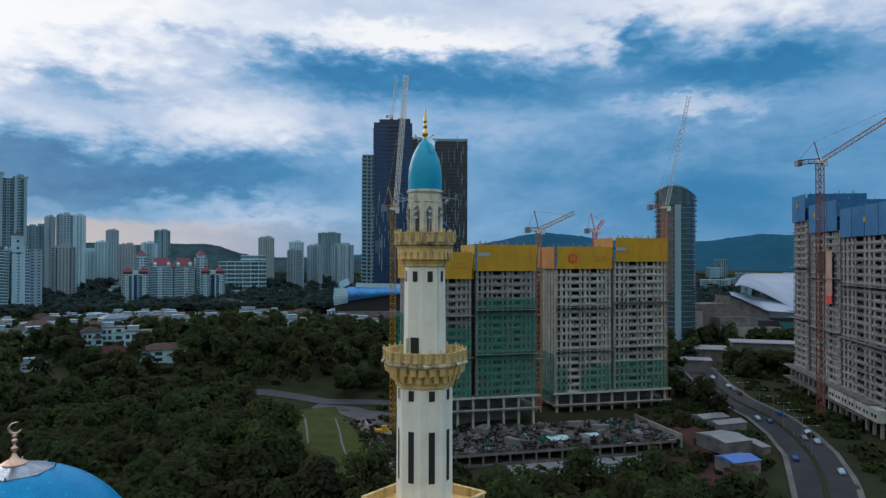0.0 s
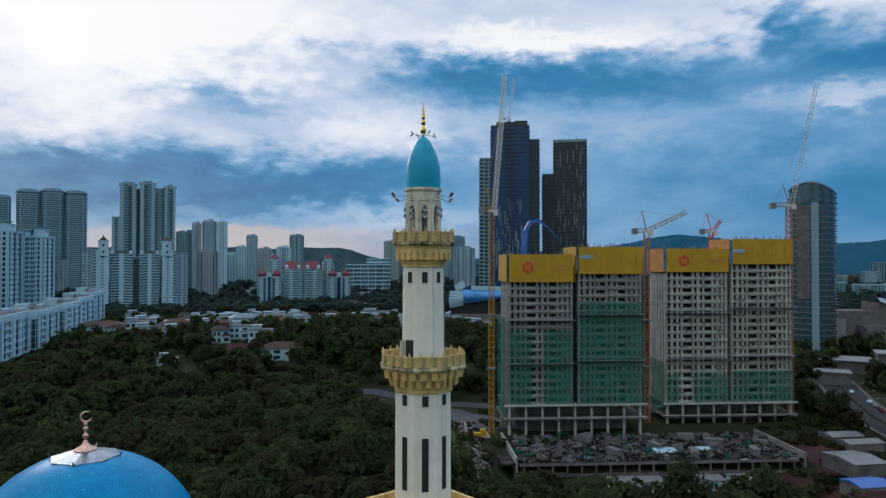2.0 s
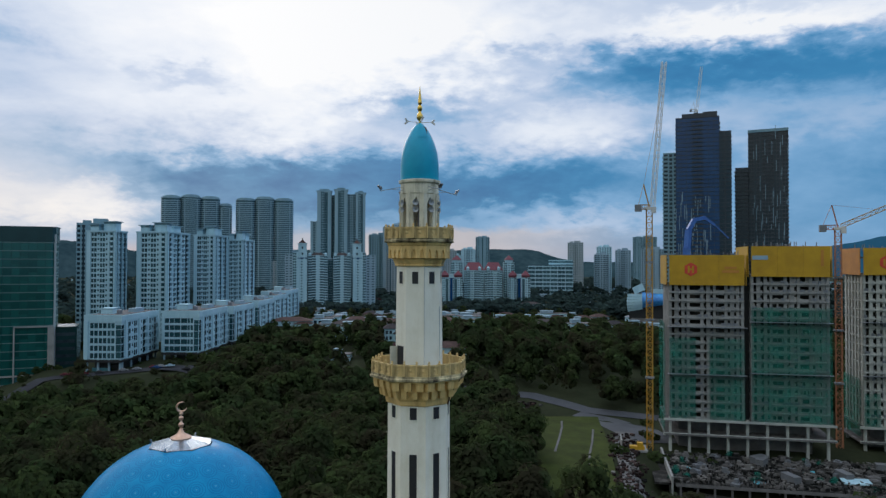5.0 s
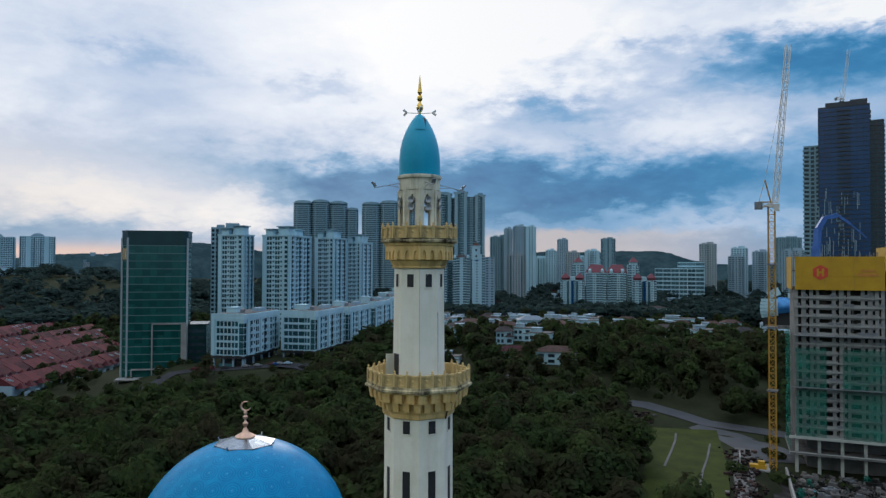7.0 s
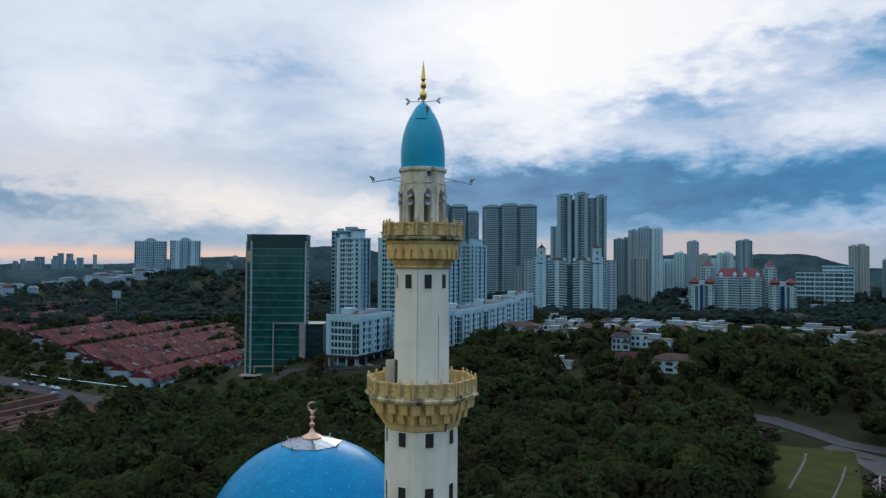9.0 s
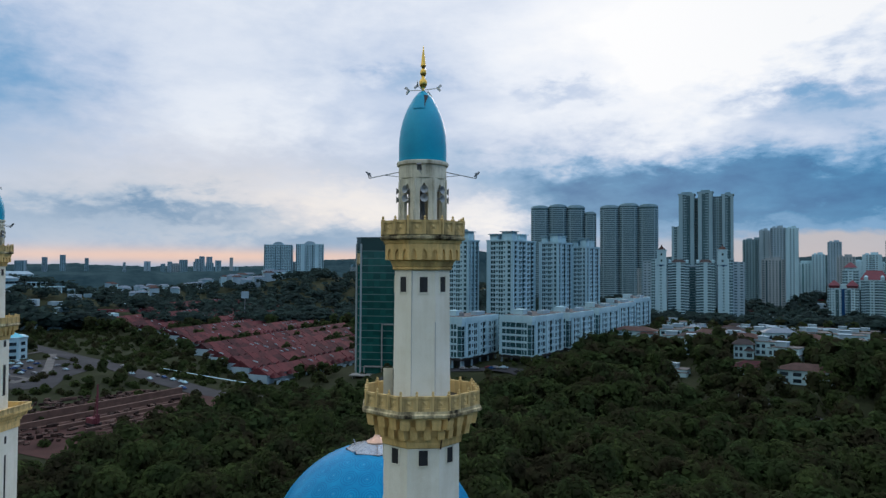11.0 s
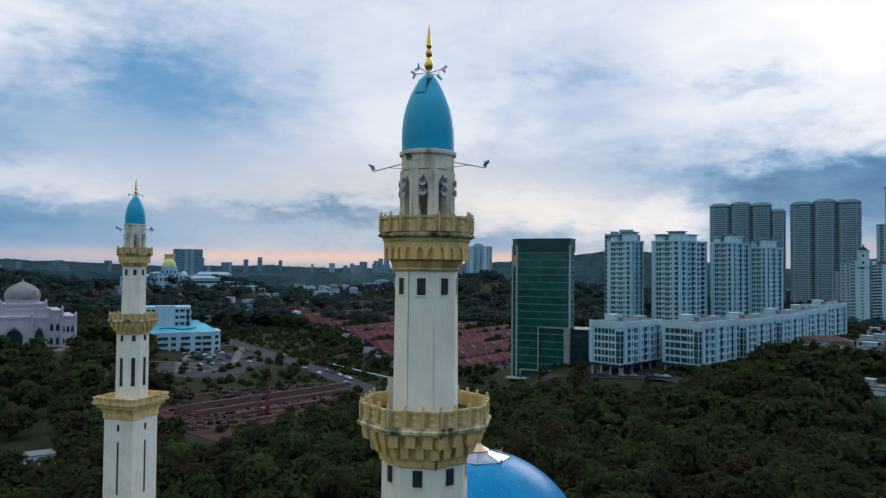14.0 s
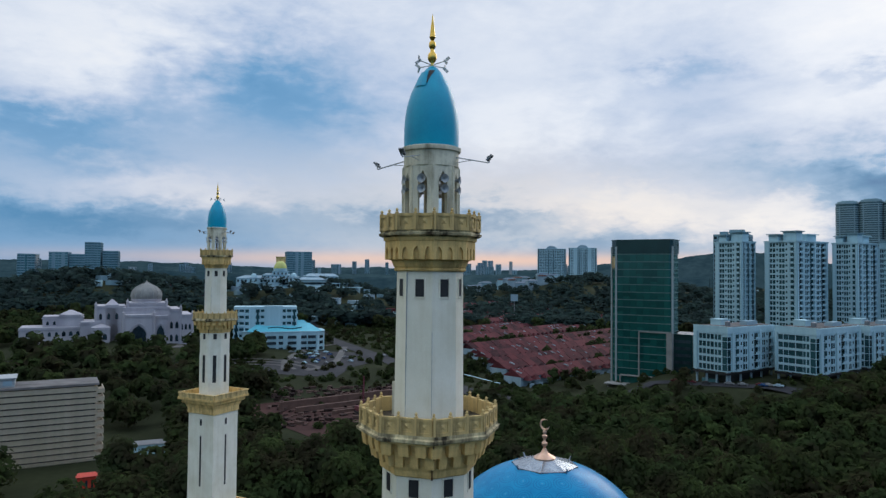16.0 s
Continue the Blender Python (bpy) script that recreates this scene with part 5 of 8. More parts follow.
part("roof_shell", shell(130, 20, 24, 66, lambda u: 45 - 19 * (min(u, 0.62) / 0.34) ** 1.3, lambda u: 44 + 9 * math.sin(min(1, u / 0.42) * math.pi / 2)), SHELL, hall2, "upper curved silver roof shell", True)
part("roof_shell", shell(66, 2, 4, 30, lambda u: 38 - 12.7 * (u / 0.45) ** 1.1 if u < 0.45 else 25.3 - 4 * (u - 0.45), lambda u: 40.5 - 6 * u - 8 * u * u), SHELL, hall2, "lower curved silver roof shell", True)
part("front_wall", Shape().prism([(2, 0), (34, 0), (34, 24), (18, 31), (2, 37)], 0, 26), CONC, hall2, "grey-brown wall under the shells", at=pose(0, 32, 0, 90, 0, 0))
part("side_wall", Shape().box(86, 60, 0, 100, 50, 26), CONC, hall2)
bow = [(34 + 36 * i / 8, 12 - 5 * math.sin(math.pi * i / 8)) for i in range(9)]
part("glass_front", Shape().prism(bow + [(70, 26), (34, 26)], 0, 16.5), GLASS_T, hall2, "curved pale blue glazed front")
part("dark_band", Shape().prism([(p, q - 0.5) for p, q in bow] + [(70, 26), (34, 26)], 16.5, 19.5), DARK, hall2)
part("eave", Shape().prism([(p, q - 1.2) for p, q in bow] + [(70, 28), (34, 28)], 19.5, 25.4), SHELL, hall2, "curved silver eave")
for x0, x1, y0, dd, hh, m in ((-26, 3, 4, 30, 30, CONC), (-14, 16, -10, 14, 21, CONC), (-4, 30, -18, 10, 14, CONC_LIGHT), (6, 34, -8, 14, 18, DARK), (-38, -24, -2, 26, 25, CONC_LIGHT)):
    part("terrace_block", Shape().box((x0 + x1) / 2, y0 + dd / 2, 0, x1 - x0, dd, hh).box((x0 + x1) / 2, y0 + 0.2, hh, x1 - x0, 0.4, 1.0), m, hall2)
    part("terrace_roof", Shape().box((x0 + x1) / 2, y0 + dd / 2, hh, x1 - x0 - 1, dd - 1, 0.4), CONC, hall2)
for x, y, w, d, h, m in ((205, 372, 60, 22, 9, CONC), (228, 352, 40, 18, 15, CONC), (166, 326, 26, 12, 9, SHEET)):
    c = thing("low_hall", x, y, -9, -20, "low pale flat-roofed hall near the trees", "building")
    part("wall", Shape().box(0, 0, 0, w, d, h), m, c)
    part("roof", Shape().box(0, 0, h, w + 1.5, d + 1.5, 0.5), SHEET, c)

# arena with a folded blue and white roof, beyond the wood
ar = thing("arena", -54, 556, -4, 2, "low arena with a tapering blue painted flank and white fins", "arena")
MURAL = mat("blue_mural", (0.005, 0.07, 0.30), (0.06, 0.36, 0.70), 0.16, 0.5, bump=0.0, fine=0.6)
for nm, u0, u1, m, lab in (("flank", 0.2, 1.0, MURAL, "blue painted flank"),):
    s, n = Shape(), 20
    for i in range(n + 1):
        u = u0 + (u1 - u0) * i / n
        for j in range(7):
            v = j / 6
            zb, zt = 20.5 + 9.5 * u ** 0.8, 36.5 - 2.5 * u
            s.v.append((64 * u, -5 * math.sin(v * math.pi) * (1.2 - u) + 3 * v, zb + (zt - zb) * v))
    for i in range(n):
        for j in range(6):
            q = i * 7 + j
            s.f.append((q, q + 7, q + 8, q + 1))
    part(nm, s, m, ar, lab, True)
for k in range(6):
    v0 = k / 6
    part("fin", Shape().beam((0.5 + 1.8 * abs(v0 - 0.4), -3.5 * math.sin(v0 * 3.14), 20.6 + 15.5 * v0), (13.2, -4.6 * math.sin(v0 * 3.14), 23.0 + 12.8 * v0), 1.2, 2.2), WHITE, ar, "white fin at the blunt end")
part("roof_line", Shape().beam((20, 2, 37.4), (66, 4, 36.0), 0.9, 4).beam((6, 0, 37.0), (14, 3, 41.0), 0.7, 6), WHITE, ar, "thin white roof edge")
# Hall body coloured near-black for the shadow beneath the flank.
part("body", Shape().prism([(2, 4), (66, 4), (66, 40), (2, 34)], 0, 33.6), DARK, ar, "shaded hall under the flank")
part("base", Shape().box(34, 2, 0, 60, 10, 14), CONC, ar)

# ---- green glass office and white blocks ----


def facade(shapes, length, h, fl, plan, place):
    """Relief of one face. plan: (from, to, kind) along it; place(u, out) gives the ground point; shapes: wall, glass, rail."""
    wall, glass, rail = shapes
    fh = h / fl

    def slab(shape, u0, u1, z0, z1, out, thick):
        (x0, y0), (x1, y1) = place(u0 * length, out), place(u1 * length, out)
        (x2, y2), (x3, y3) = place(u1 * length, out - thick), place(u0 * length, out - thick)
        pts = [(x0, y0), (x1, y1), (x2, y2), (x3, y3)]
        if (x1 - x0) * (y2 - y1) - (y1 - y0) * (x2 - x1) < 0:
            pts.reverse()
        shape.prism(pts, z0, z1)

    for u0, u1, kind in plan:
        if kind == "B":        # plain pier standing proud
            slab(wall, u0, u1, 0, h + 0.6, 0.7, 0.9)
        elif kind == "W":      # a wide window and a deep sill on every floor
            slab(glass, u0 + 0.006, u1 - 0.006, 0.4, h - 0.5, 0.06, 0.3)
            for i in range(fl + 1):
                slab(wall, u0, u1, max(0, i * fh - fh * 0.16), min(h, i * fh + fh * 0.15), 0.3, 0.4)
            m = (u0 + u1) / 2
            slab(wall, m - 0.15 / length, m + 0.15 / length, 0.4, h - 0.4, 0.22, 0.3)
        elif kind == "s":      # small window on every floor
            m, q = (u0 + u1) / 2, (u1 - u0) * 0.24
            for i in range(fl):
                slab(glass, m - q, m + q, i * fh + fh * 0.42, i * fh + fh * 0.8, 0.05, 0.3)
        elif kind == "V":      # tall glazed strip
            slab(glass, u0 + 0.004, u1 - 0.004, 0.6, h - 1.6, 0.08, 0.3)
            for i in range(1, fl):
                slab(wall, u0, u1, i * fh - 0.12, i * fh + 0.12, 0.16, 0.2)
        elif kind == "L":      # loggia with a railing on every floor
            slab(glass, u0 + 0.004, u1 - 0.004, 0.5, h - 0.6, 0.05, 0.3)
            for i in range(fl):
                slab(rail, u0 - 0.004, u1 + 0.004, i * fh - 0.12, i * fh + 0.14, 1.15, 1.2)
                slab(rail, u0 - 0.004, u1 + 0.004, i * fh + 0.14, i * fh + fh * 0.34, 1.15, 0.12)


def faced_block(name, x, y, zb, zt, w, d, rz, fl, front, side, wall, glass, label, category, group):
    """A solid block with relief on its front (along local x, facing -y) and its two flanks."""
    root = thing(name, x, y, zb, rz, label, category, group)
    h = zt - zb
    part("body", Shape().box(0, d / 2, 0, w, d, h), wall, root)
    shapes = (Shape(), Shape(), Shape())
    facade(shapes, w, h, fl, front, lambda u, o: (u - w / 2, -o))
    facade(shapes, d, h, fl, side, lambda u, o: (w / 2 + o, u))
    facade(shapes, d, h, fl, side, lambda u, o: (-w / 2 - o, d - u))
    for nm, sh, m in (("wall_relief", shapes[0], wall), ("glazing", shapes[1], glass), ("balcony_railing", shapes[2], wall)):
        if sh.v:
            tagged(part(nm, sh, m, root), "", "", "", "stuff")
    return root


def chamfered(w, d, c):
    return [(-w / 2 + c, 0), (w / 2 - c * 0.4, 0), (w / 2, c * 0.4), (w / 2, d - c), (w / 2 - c, d), (-w / 2 + c, d), (-w / 2, d - c), (-w / 2, c)]


g = thing("glass_office", -305.5, 192.5, -9, 44, "green glass office tower with thin floor lines and dark crown", "tower")
part("glazed_core", Shape().prism([(p, q + 0.2) for p, q in chamfered(33.4, 17.6, 3.4)], 0, 78), GLASS_G, g)
fm = Shape().prism(chamfered(34, 18, 3.5), 0, 0.34).mesh("floor_line", OFFICE_LINE)
for i in range(1, 19):
    part("floor_line", fm, None, g, at=pose(0, 0, 4.2 * i))
pm = [Shape().box(0, 0, 0, 3.42, 0.12, hh).mesh("window", GLASS_G) for hh in (3.5, 2.1)]
for i in range(18):
    for j in range(7):
        low = (i * 5 + j * 3) % 7 < 2
        part("window", pm[1 if low else 0], None, g, at=pose(-11.5 + 3.72 * j, 0.02, 4.2 * i + 0.5 + (1.4 if low else 0)))
mm = Shape().box(0, -0.06, 0, 0.10, 0.14, 76).mesh("mullion", OFFICE_DARK)
for j in range(8):
    part("mullion", mm, None, g, at=pose(-13.4 + 3.72 * j, 0, 2))
part("crown_band", Shape().prism(chamfered(34.4, 18.4, 3.5), 76.2, 83.4).prism(chamfered(35.0, 19.0, 3.6), 83.4, 83.9), OFFICE_DARK, g, "dark green glass crown")
for ex, ey in ((-13.5, -0.15), (-17.2, 3.4), (-17.2, 14.6), (16.9, 1.2)):
    part("edge_column", Shape().box(ex, ey, 0, 0.9, 0.9, 80), BEIGE, g, "slim beige corner column")
part("corner_sign", Shape().box(0, 0, 68, 4.4, 0.3, 6.5), OCHRE_DARK, g, "bronze panel at the corner", at=pose(-15.4, 1.55, 0, 0, 0, -45))
part("pale_side", Shape().box(15.6, -0.5, 0, 2.9, 0.9, 33), CONC_LIGHT, g, "pale concrete side panel")
part("annex", Shape().box(22, 11, 0, 10, 18, 32).box(22, 11, 32, 11, 19, 0.8), OFFICE_DARK, g, "dark annexe beside the tower")
part("portal_frame", Shape().box(-0.6, -0.9, 33.0, 0.4, 0.8, 0.6).box(7.9, -0.9, 33.0, 17.4, 0.8, 0.6).box(-0.6, -0.9, 0, 0.6, 0.8, 33).box(3, -0.9, 8.6, 28, 1.0, 0.7).box(-11, -0.9, 0, 0.6, 1.0, 8.6), CONC_LIGHT, g, "pale frame round the lower corner")
for k in range(8):
    part("annex_window", Shape().box(22, 1.95, 2.2 + k * 3.7, 8.6, 0.25, 1.7), GLASS_D, g)
for j in range(4):
    part("ground_pane", Shape().box(1.7 + j * 3.9, -0.35, 0.8, 3.4, 0.3, 7.2), GLASS_T, g, "pale blue shop pane")
part("lobby_canopy", Shape().box(-10, -4, 4.2, 16, 8, 0.5).box(-16, -7, 0, 0.4, 0.4, 4.2).box(-4, -7, 0, 0.4, 0.4, 4.2), CONC_LIGHT, g, "pale canopy over the entrance")

# row of white low blocks on open ground storeys, their shade painted as dark boxes
GRID = [(0.0, 0.10, "B"), (0.14, 0.36, "W"), (0.38, 0.60, "W"), (0.62, 0.82, "W"), (0.85, 1.0, "V")]
BANDS = [(0.0, 0.04, "B"), (0.06, 0.32, "W"), (0.32, 0.68, "W"), (0.68, 0.84, "W"), (0.86, 0.99, "V")]
FLANK = [(0.0, 0.07, "V"), (0.08, 0.14, "B"), (0.15, 0.24, "L"), (0.26, 0.31, "s"), (0.32, 0.41, "W"), (0.43, 0.48, "B"), (0.50, 0.55, "s"), (0.56, 0.64, "L"), (0.66, 0.71, "B"), (0.72, 0.80, "W"), (0.82, 0.87, "s"), (0.88, 0.94, "L"), (0.955, 1.0, "B")]
LOWS = ((-258.5, 203, 18, 40, 31), (-243.5, 239, 19.5, 42, 31.2), (-258, 287, 16, 40, 30.5), (-276, 336, 15, 40, 31), (-301, 388, 14, 44, 31.5), (-328, 442, 14, 48, 33))
for i, (x, y, w, d, zt) in enumerate(LOWS):
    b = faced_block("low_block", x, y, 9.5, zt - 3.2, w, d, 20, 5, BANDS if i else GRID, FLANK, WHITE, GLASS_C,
                    "white five-storey block with a ground storey filled with painted dark shade", "building", "white low blocks")
    h = zt - 12.7
    part("parapet", Shape().box(0, d / 2, h, w + 0.8, d + 0.8, 3.0).box(0, -0.2, h + 3.0, w + 1.1, 0.5, 0.4), WHITE, b, "blank white parapet storey")
    part("roof_deck", Shape().box(0, d / 2 + 0.4, h + 3.0, w - 1.6, d - 1.6, 0.25), CONC, b, "grey flat roof")
    part("roof_box", Shape().box(-w * 0.16, d * 0.3, h + 3.2, 6, 7, 2.6).box(-w * 0.16, d * 0.3, h + 5.8, 6.6, 7.6, 0.3), WHITE, b)
    part("roof_box", Shape().box(w * 0.2, d * 0.66, h + 3.2, 4, 9, 1.9), PALE, b)
    part("roof_tank", Shape().turn([(1.3, h + 3.2), (1.3, h + 5.2), (0.4, h + 5.7)], 12, 0, False, w * 0.22, d * 0.2), STEEL, b)
    # Near-black solid box paints the shade behind the columns.
    part("ground_storey", Shape().box(0, d / 2 + 2, -13, w - 5, d - 5, 13), DARK, b, "ground storey filled with painted dark shade")
    for j in range(4):
        part("column", Shape().box(-w / 2 + 0.8 + (w - 1.6) * j / 3, 0.8, -11, 0.8, 0.8, 11), PALE, b)
    for j in range(5):
        part("column", Shape().box(w / 2 - 0.8, 3 + (d - 4) * j / 4, -11, 0.8, 0.8, 11), PALE, b)
    part("shop_fascia", Shape().box(0, -0.3, -1.4, w + 1, 0.6, 1.0).box(w / 2 + 0.2, d / 2, -1.4, 0.6, d, 1.0), DARK, b)
    part("shop_front", Shape().box(-w * 0.1, 2.2, -9, w * 0.5, 0.4, 4.6), GLASS_T, b, "lit teal shop front")
# pale ramps and kerbs at the foot of the row
for x, y, z, l, dd, rz, hh in ((-262, 190, -2.6, 26, 3, 30, 1.6), (-246, 212, -1.2, 22, 5, 24, 0.8), (-232, 226, -2.4, 30, 2, 32, 2.0), (-226, 236, -0.4, 26, 3.5, 28, 0.6), (-284, 182, -7.4, 28, 2, 38, 1.2)):
    alone("ramp_wall", Shape().box(0, 0, -6, l, dd, 6 + hh).box(0, -dd * 0.4, hh, l, 0.3, 0.9), CONC_LIGHT, "pale concrete ramp and kerb below the white blocks", "wall", at=pose(x, y, z, 0, 0, rz))

# condominium towers
FRONT = [(0.0, 0.13, "B"), (0.14, 0.33, "W"), (0.33, 0.45, "s"), (0.45, 0.63, "W"), (0.63, 0.74, "s"), (0.745, 0.80, "B"), (0.81, 0.93, "L"), (0.945, 1.0, "B")]
BESIDE = [(0.0, 0.05, "B"), (0.06, 0.16, "L"), (0.17, 0.24, "B"), (0.25, 0.36, "W"), (0.36, 0.42, "s"), (0.43, 0.54, "L"), (0.55, 0.61, "B"), (0.62, 0.73, "W"), (0.73, 0.79, "s"), (0.80, 0.92, "L"), (0.93, 1.0, "B")]
for i, (x, y, w, d, zt) in enumerate(((-343, 277, 18, 14, 76), (-322, 298, 19.5, 36, 76), (-316, 340, 14, 26, 75.5), (-313, 369, 11, 28, 73))):
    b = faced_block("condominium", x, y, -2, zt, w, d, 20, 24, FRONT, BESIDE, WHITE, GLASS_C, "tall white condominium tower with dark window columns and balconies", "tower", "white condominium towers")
    h = zt + 2
    for u, ww, hh, v in ((-0.26, 0.30, 4.6, 4), (0.22, 0.42, 6.4, 6), (-0.05, 0.25, 2.4, 9)):
        part("roof_box", Shape().box(w * u, v, h, w * ww, 7, hh), WHITE, b)
        part("roof_canopy", Shape().box(w * u, v, h + hh, w * ww + 2.2, 9.2, 0.5).box(w * u, v, h + hh - 0.9, w * ww + 0.6, 7.6, 0.4), GREYTOWER, b, "flat grey canopy")
    part("parapet", Shape().box(0, d / 2, h, w + 1.6, d + 1.6, 0.9), WHITE, b)
    if d > 20:
        part("roof_box", Shape().box(0, d * 0.7, h + 0.9, w * 0.6, d * 0.3, 4.2).box(0, d * 0.7, h + 5.1, w * 0.75, d * 0.36, 0.5), WHITE, b)
for x, y, w, d, h in ((-331, 290, 8, 10, 22), (-318, 336, 8, 8, 24)):
    c = thing("link_block", x, y, -6, 20, "pale lower block with open decks between the condominium towers", "building")
    part("body", Shape().box(0, d / 2, 0, w, d, h + 6), BEIGE, c)
    for k in range(6):
        part("deck_opening", Shape().box(0, -0.02, 8 + k * 3.3, w * 0.84, 0.3, 1.9), GLASS_D, c)
    part("roof_shrub", Shape().turn([(1.5, h + 6), (3.0, h + 7.4), (2.6, h + 9.2), (1.2, h + 10.2)], 9, 0, False, 0, d / 2), LEAF, c, "dark clipped shrub on the deck")
tower("condominium", -395, 318, -6, 84, 24, 24, 45, GREYTOWER, GLASS_D, "grey tower behind the white condominiums", fh=3.3, bay=3.2)

# ---- towers beyond ----
twin = "pair of grey curved-top towers"


def lobed_tower(x, y, w, zt, rz):
    """A round-fronted shaft with floor bands, recessed corner slots and a shallow curved cap."""
    b = thing("grey_tower", x, y, -9, rz, "tall grey round-fronted residential tower in hazy distance", "tower", twin)
    h = zt + 9
    lobe = [(w * 0.5 * math.sin(radians(k)), 15 - 15 * math.copysign(abs(math.cos(radians(k))) ** 0.55, math.cos(radians(k)))) for k in range(-90, 91, 12)]
    plan = lobe + [(w / 2, 34), (-w / 2, 34)]
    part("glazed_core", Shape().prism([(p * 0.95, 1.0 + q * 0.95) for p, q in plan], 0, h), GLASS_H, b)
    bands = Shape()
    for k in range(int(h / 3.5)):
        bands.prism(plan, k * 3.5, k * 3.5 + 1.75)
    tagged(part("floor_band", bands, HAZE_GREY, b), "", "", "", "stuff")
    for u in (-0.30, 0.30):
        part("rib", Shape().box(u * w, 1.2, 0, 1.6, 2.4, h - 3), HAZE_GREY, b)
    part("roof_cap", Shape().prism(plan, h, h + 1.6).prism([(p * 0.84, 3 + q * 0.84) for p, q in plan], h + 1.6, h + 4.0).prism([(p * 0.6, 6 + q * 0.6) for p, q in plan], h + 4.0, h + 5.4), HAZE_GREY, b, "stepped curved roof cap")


for x, y, w, zt, rz in ((-865, 888, 34, 168, 42), (-841, 910, 34, 170, 42), (-817, 932, 34, 168, 42), (-798, 949, 22, 156, 40), (-770, 968, 35, 167, 36), (-743, 988, 35, 170, 36), (-716, 1008, 35, 168, 36)):
    lobed_tower(x, y, w, zt, rz)
for u0, u1, zt, out, plan in ((-42, -32, 112, 2, "BWB"), (-33, -14.2, 153, 6, "BWVB"), (-14.2, -9.7, 149, -4, "V"), (-9.7, 7.5, 155, 6, "BVWB"), (7.5, 18.8, 150, 0, "WsW"), (18.8, 31.6, 151, 7, "BWVB")):
    m = (u0 + u1) / 2
    front = [(k / len(plan), (k + 1) / len(plan), c) for k, c in enumerate(plan)]
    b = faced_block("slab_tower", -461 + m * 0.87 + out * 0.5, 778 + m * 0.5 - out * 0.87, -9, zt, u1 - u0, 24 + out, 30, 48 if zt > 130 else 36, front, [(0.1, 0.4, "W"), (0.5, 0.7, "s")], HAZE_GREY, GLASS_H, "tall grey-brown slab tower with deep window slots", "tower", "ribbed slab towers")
    if out > 3:
        part("roof_frame", Shape().box(0, 11, zt + 9, u1 - u0 + 2.4, 20, 1.2).box(0, 12, zt + 10.2, u1 - u0 - 6, 12, 2.6), GREYTOWER, b, "overhanging flat roof frame")
PAGODA = [(-51, -41.3, 66.5, "ss", 0), (-41.3, -23.9, 69, "WBsB", -1), (-22.7, 1.6, 65, "WLBLW", 2), (1.6, 8.9, 62, "V", 3), (8.9, 30.3, 65, "WLBLW", 2), (33, 49.2, 69, "BsBW", 1), (49.2, 61.9, 66, "ss", 0)]
for u0, u1, zt, plan, kind in PAGODA:
    m, w = (u0 + u1) / 2, u1 - u0
    out = {3: -8, 2: -1, 0: 0}.get(kind, 4)
    front = [(k / len(plan), (k + 1) / len(plan), c) for k, c in enumerate(plan)]
    b = faced_block("pagoda_block", -441 + m * 0.84 + out * 0.545, 706 + m * 0.545 - out * 0.84, -6, zt, w, 22 + out, 33, 22, front, [(0.1, 0.3, "s"), (0.4, 0.6, "W"), (0.7, 0.9, "s")], WHITE if abs(kind) in (1, 2) else PALE, GLASS_H, {2: "pale apartment block with an open balcony grid", 3: "recessed glazed link between apartment blocks"}.get(kind, "pale apartment block with a small peaked roof turret" if kind else "plain pale apartment block with small windows"), "tower", "pale apartment blocks")
    h = zt + 6
    if abs(kind) == 1:
        u = 3.0 if kind < 0 else -3.0
        part("collar", Shape().box(u, 5, h - 8, 11.4, 11.4, 1.6), GLASS_B, b, "dark blue collar under the turret")
        part("turret", Shape().box(u, 5, h - 6.4, 10.4, 10.8, 17).box(u, 5, h + 10.6, 12, 12, 0.9), WHITE, b)
        part("turret_roof", Shape().hip(u, 5, h + 11.5, 8, 8, 4.8, 0.8, 0.02).box(u, 5, h + 15.6, 1.1, 1.1, 2.2), ROOF_BROWN, b, "small peaked brown roof")
        for e in (0, 1):
            part("turret_opening", Shape().box(u, -0.5, h - 3 + e * 7.5, 2.0, 0.4, 2.6), GLASS_D, b)
    elif kind == 2:
        part("roof", Shape().hip(0, 10, h, w * 0.7, 16, 4.0, 0.9, 0.5), ROOF_DARK, b, "dark shallow hipped roof")
        for e in (-1, 1):
            part("gable_post", Shape().box(e * w * 0.4, 4, h, 3.2, 6, 2.4).hip(e * w * 0.4, 4, h + 2.4, 3.2, 6, 1.5, 0.4, 0.1), WHITE, b)
RED_ROOFED = [(-57.4, -25.3, 36, "WsVsWVsW", 2, 10), (-42.6, -26.1, 57, "WsW", 1, -4), (-23.8, 3.4, 45, "WLsLLW", 3, 0), (4.9, 29.5, 45, "WLLsLW", 3, 0), (31.8, 46.6, 57, "WsW", 1, -4), (37, 67.7, 36, "WsWVsVsW", 2, 10)]
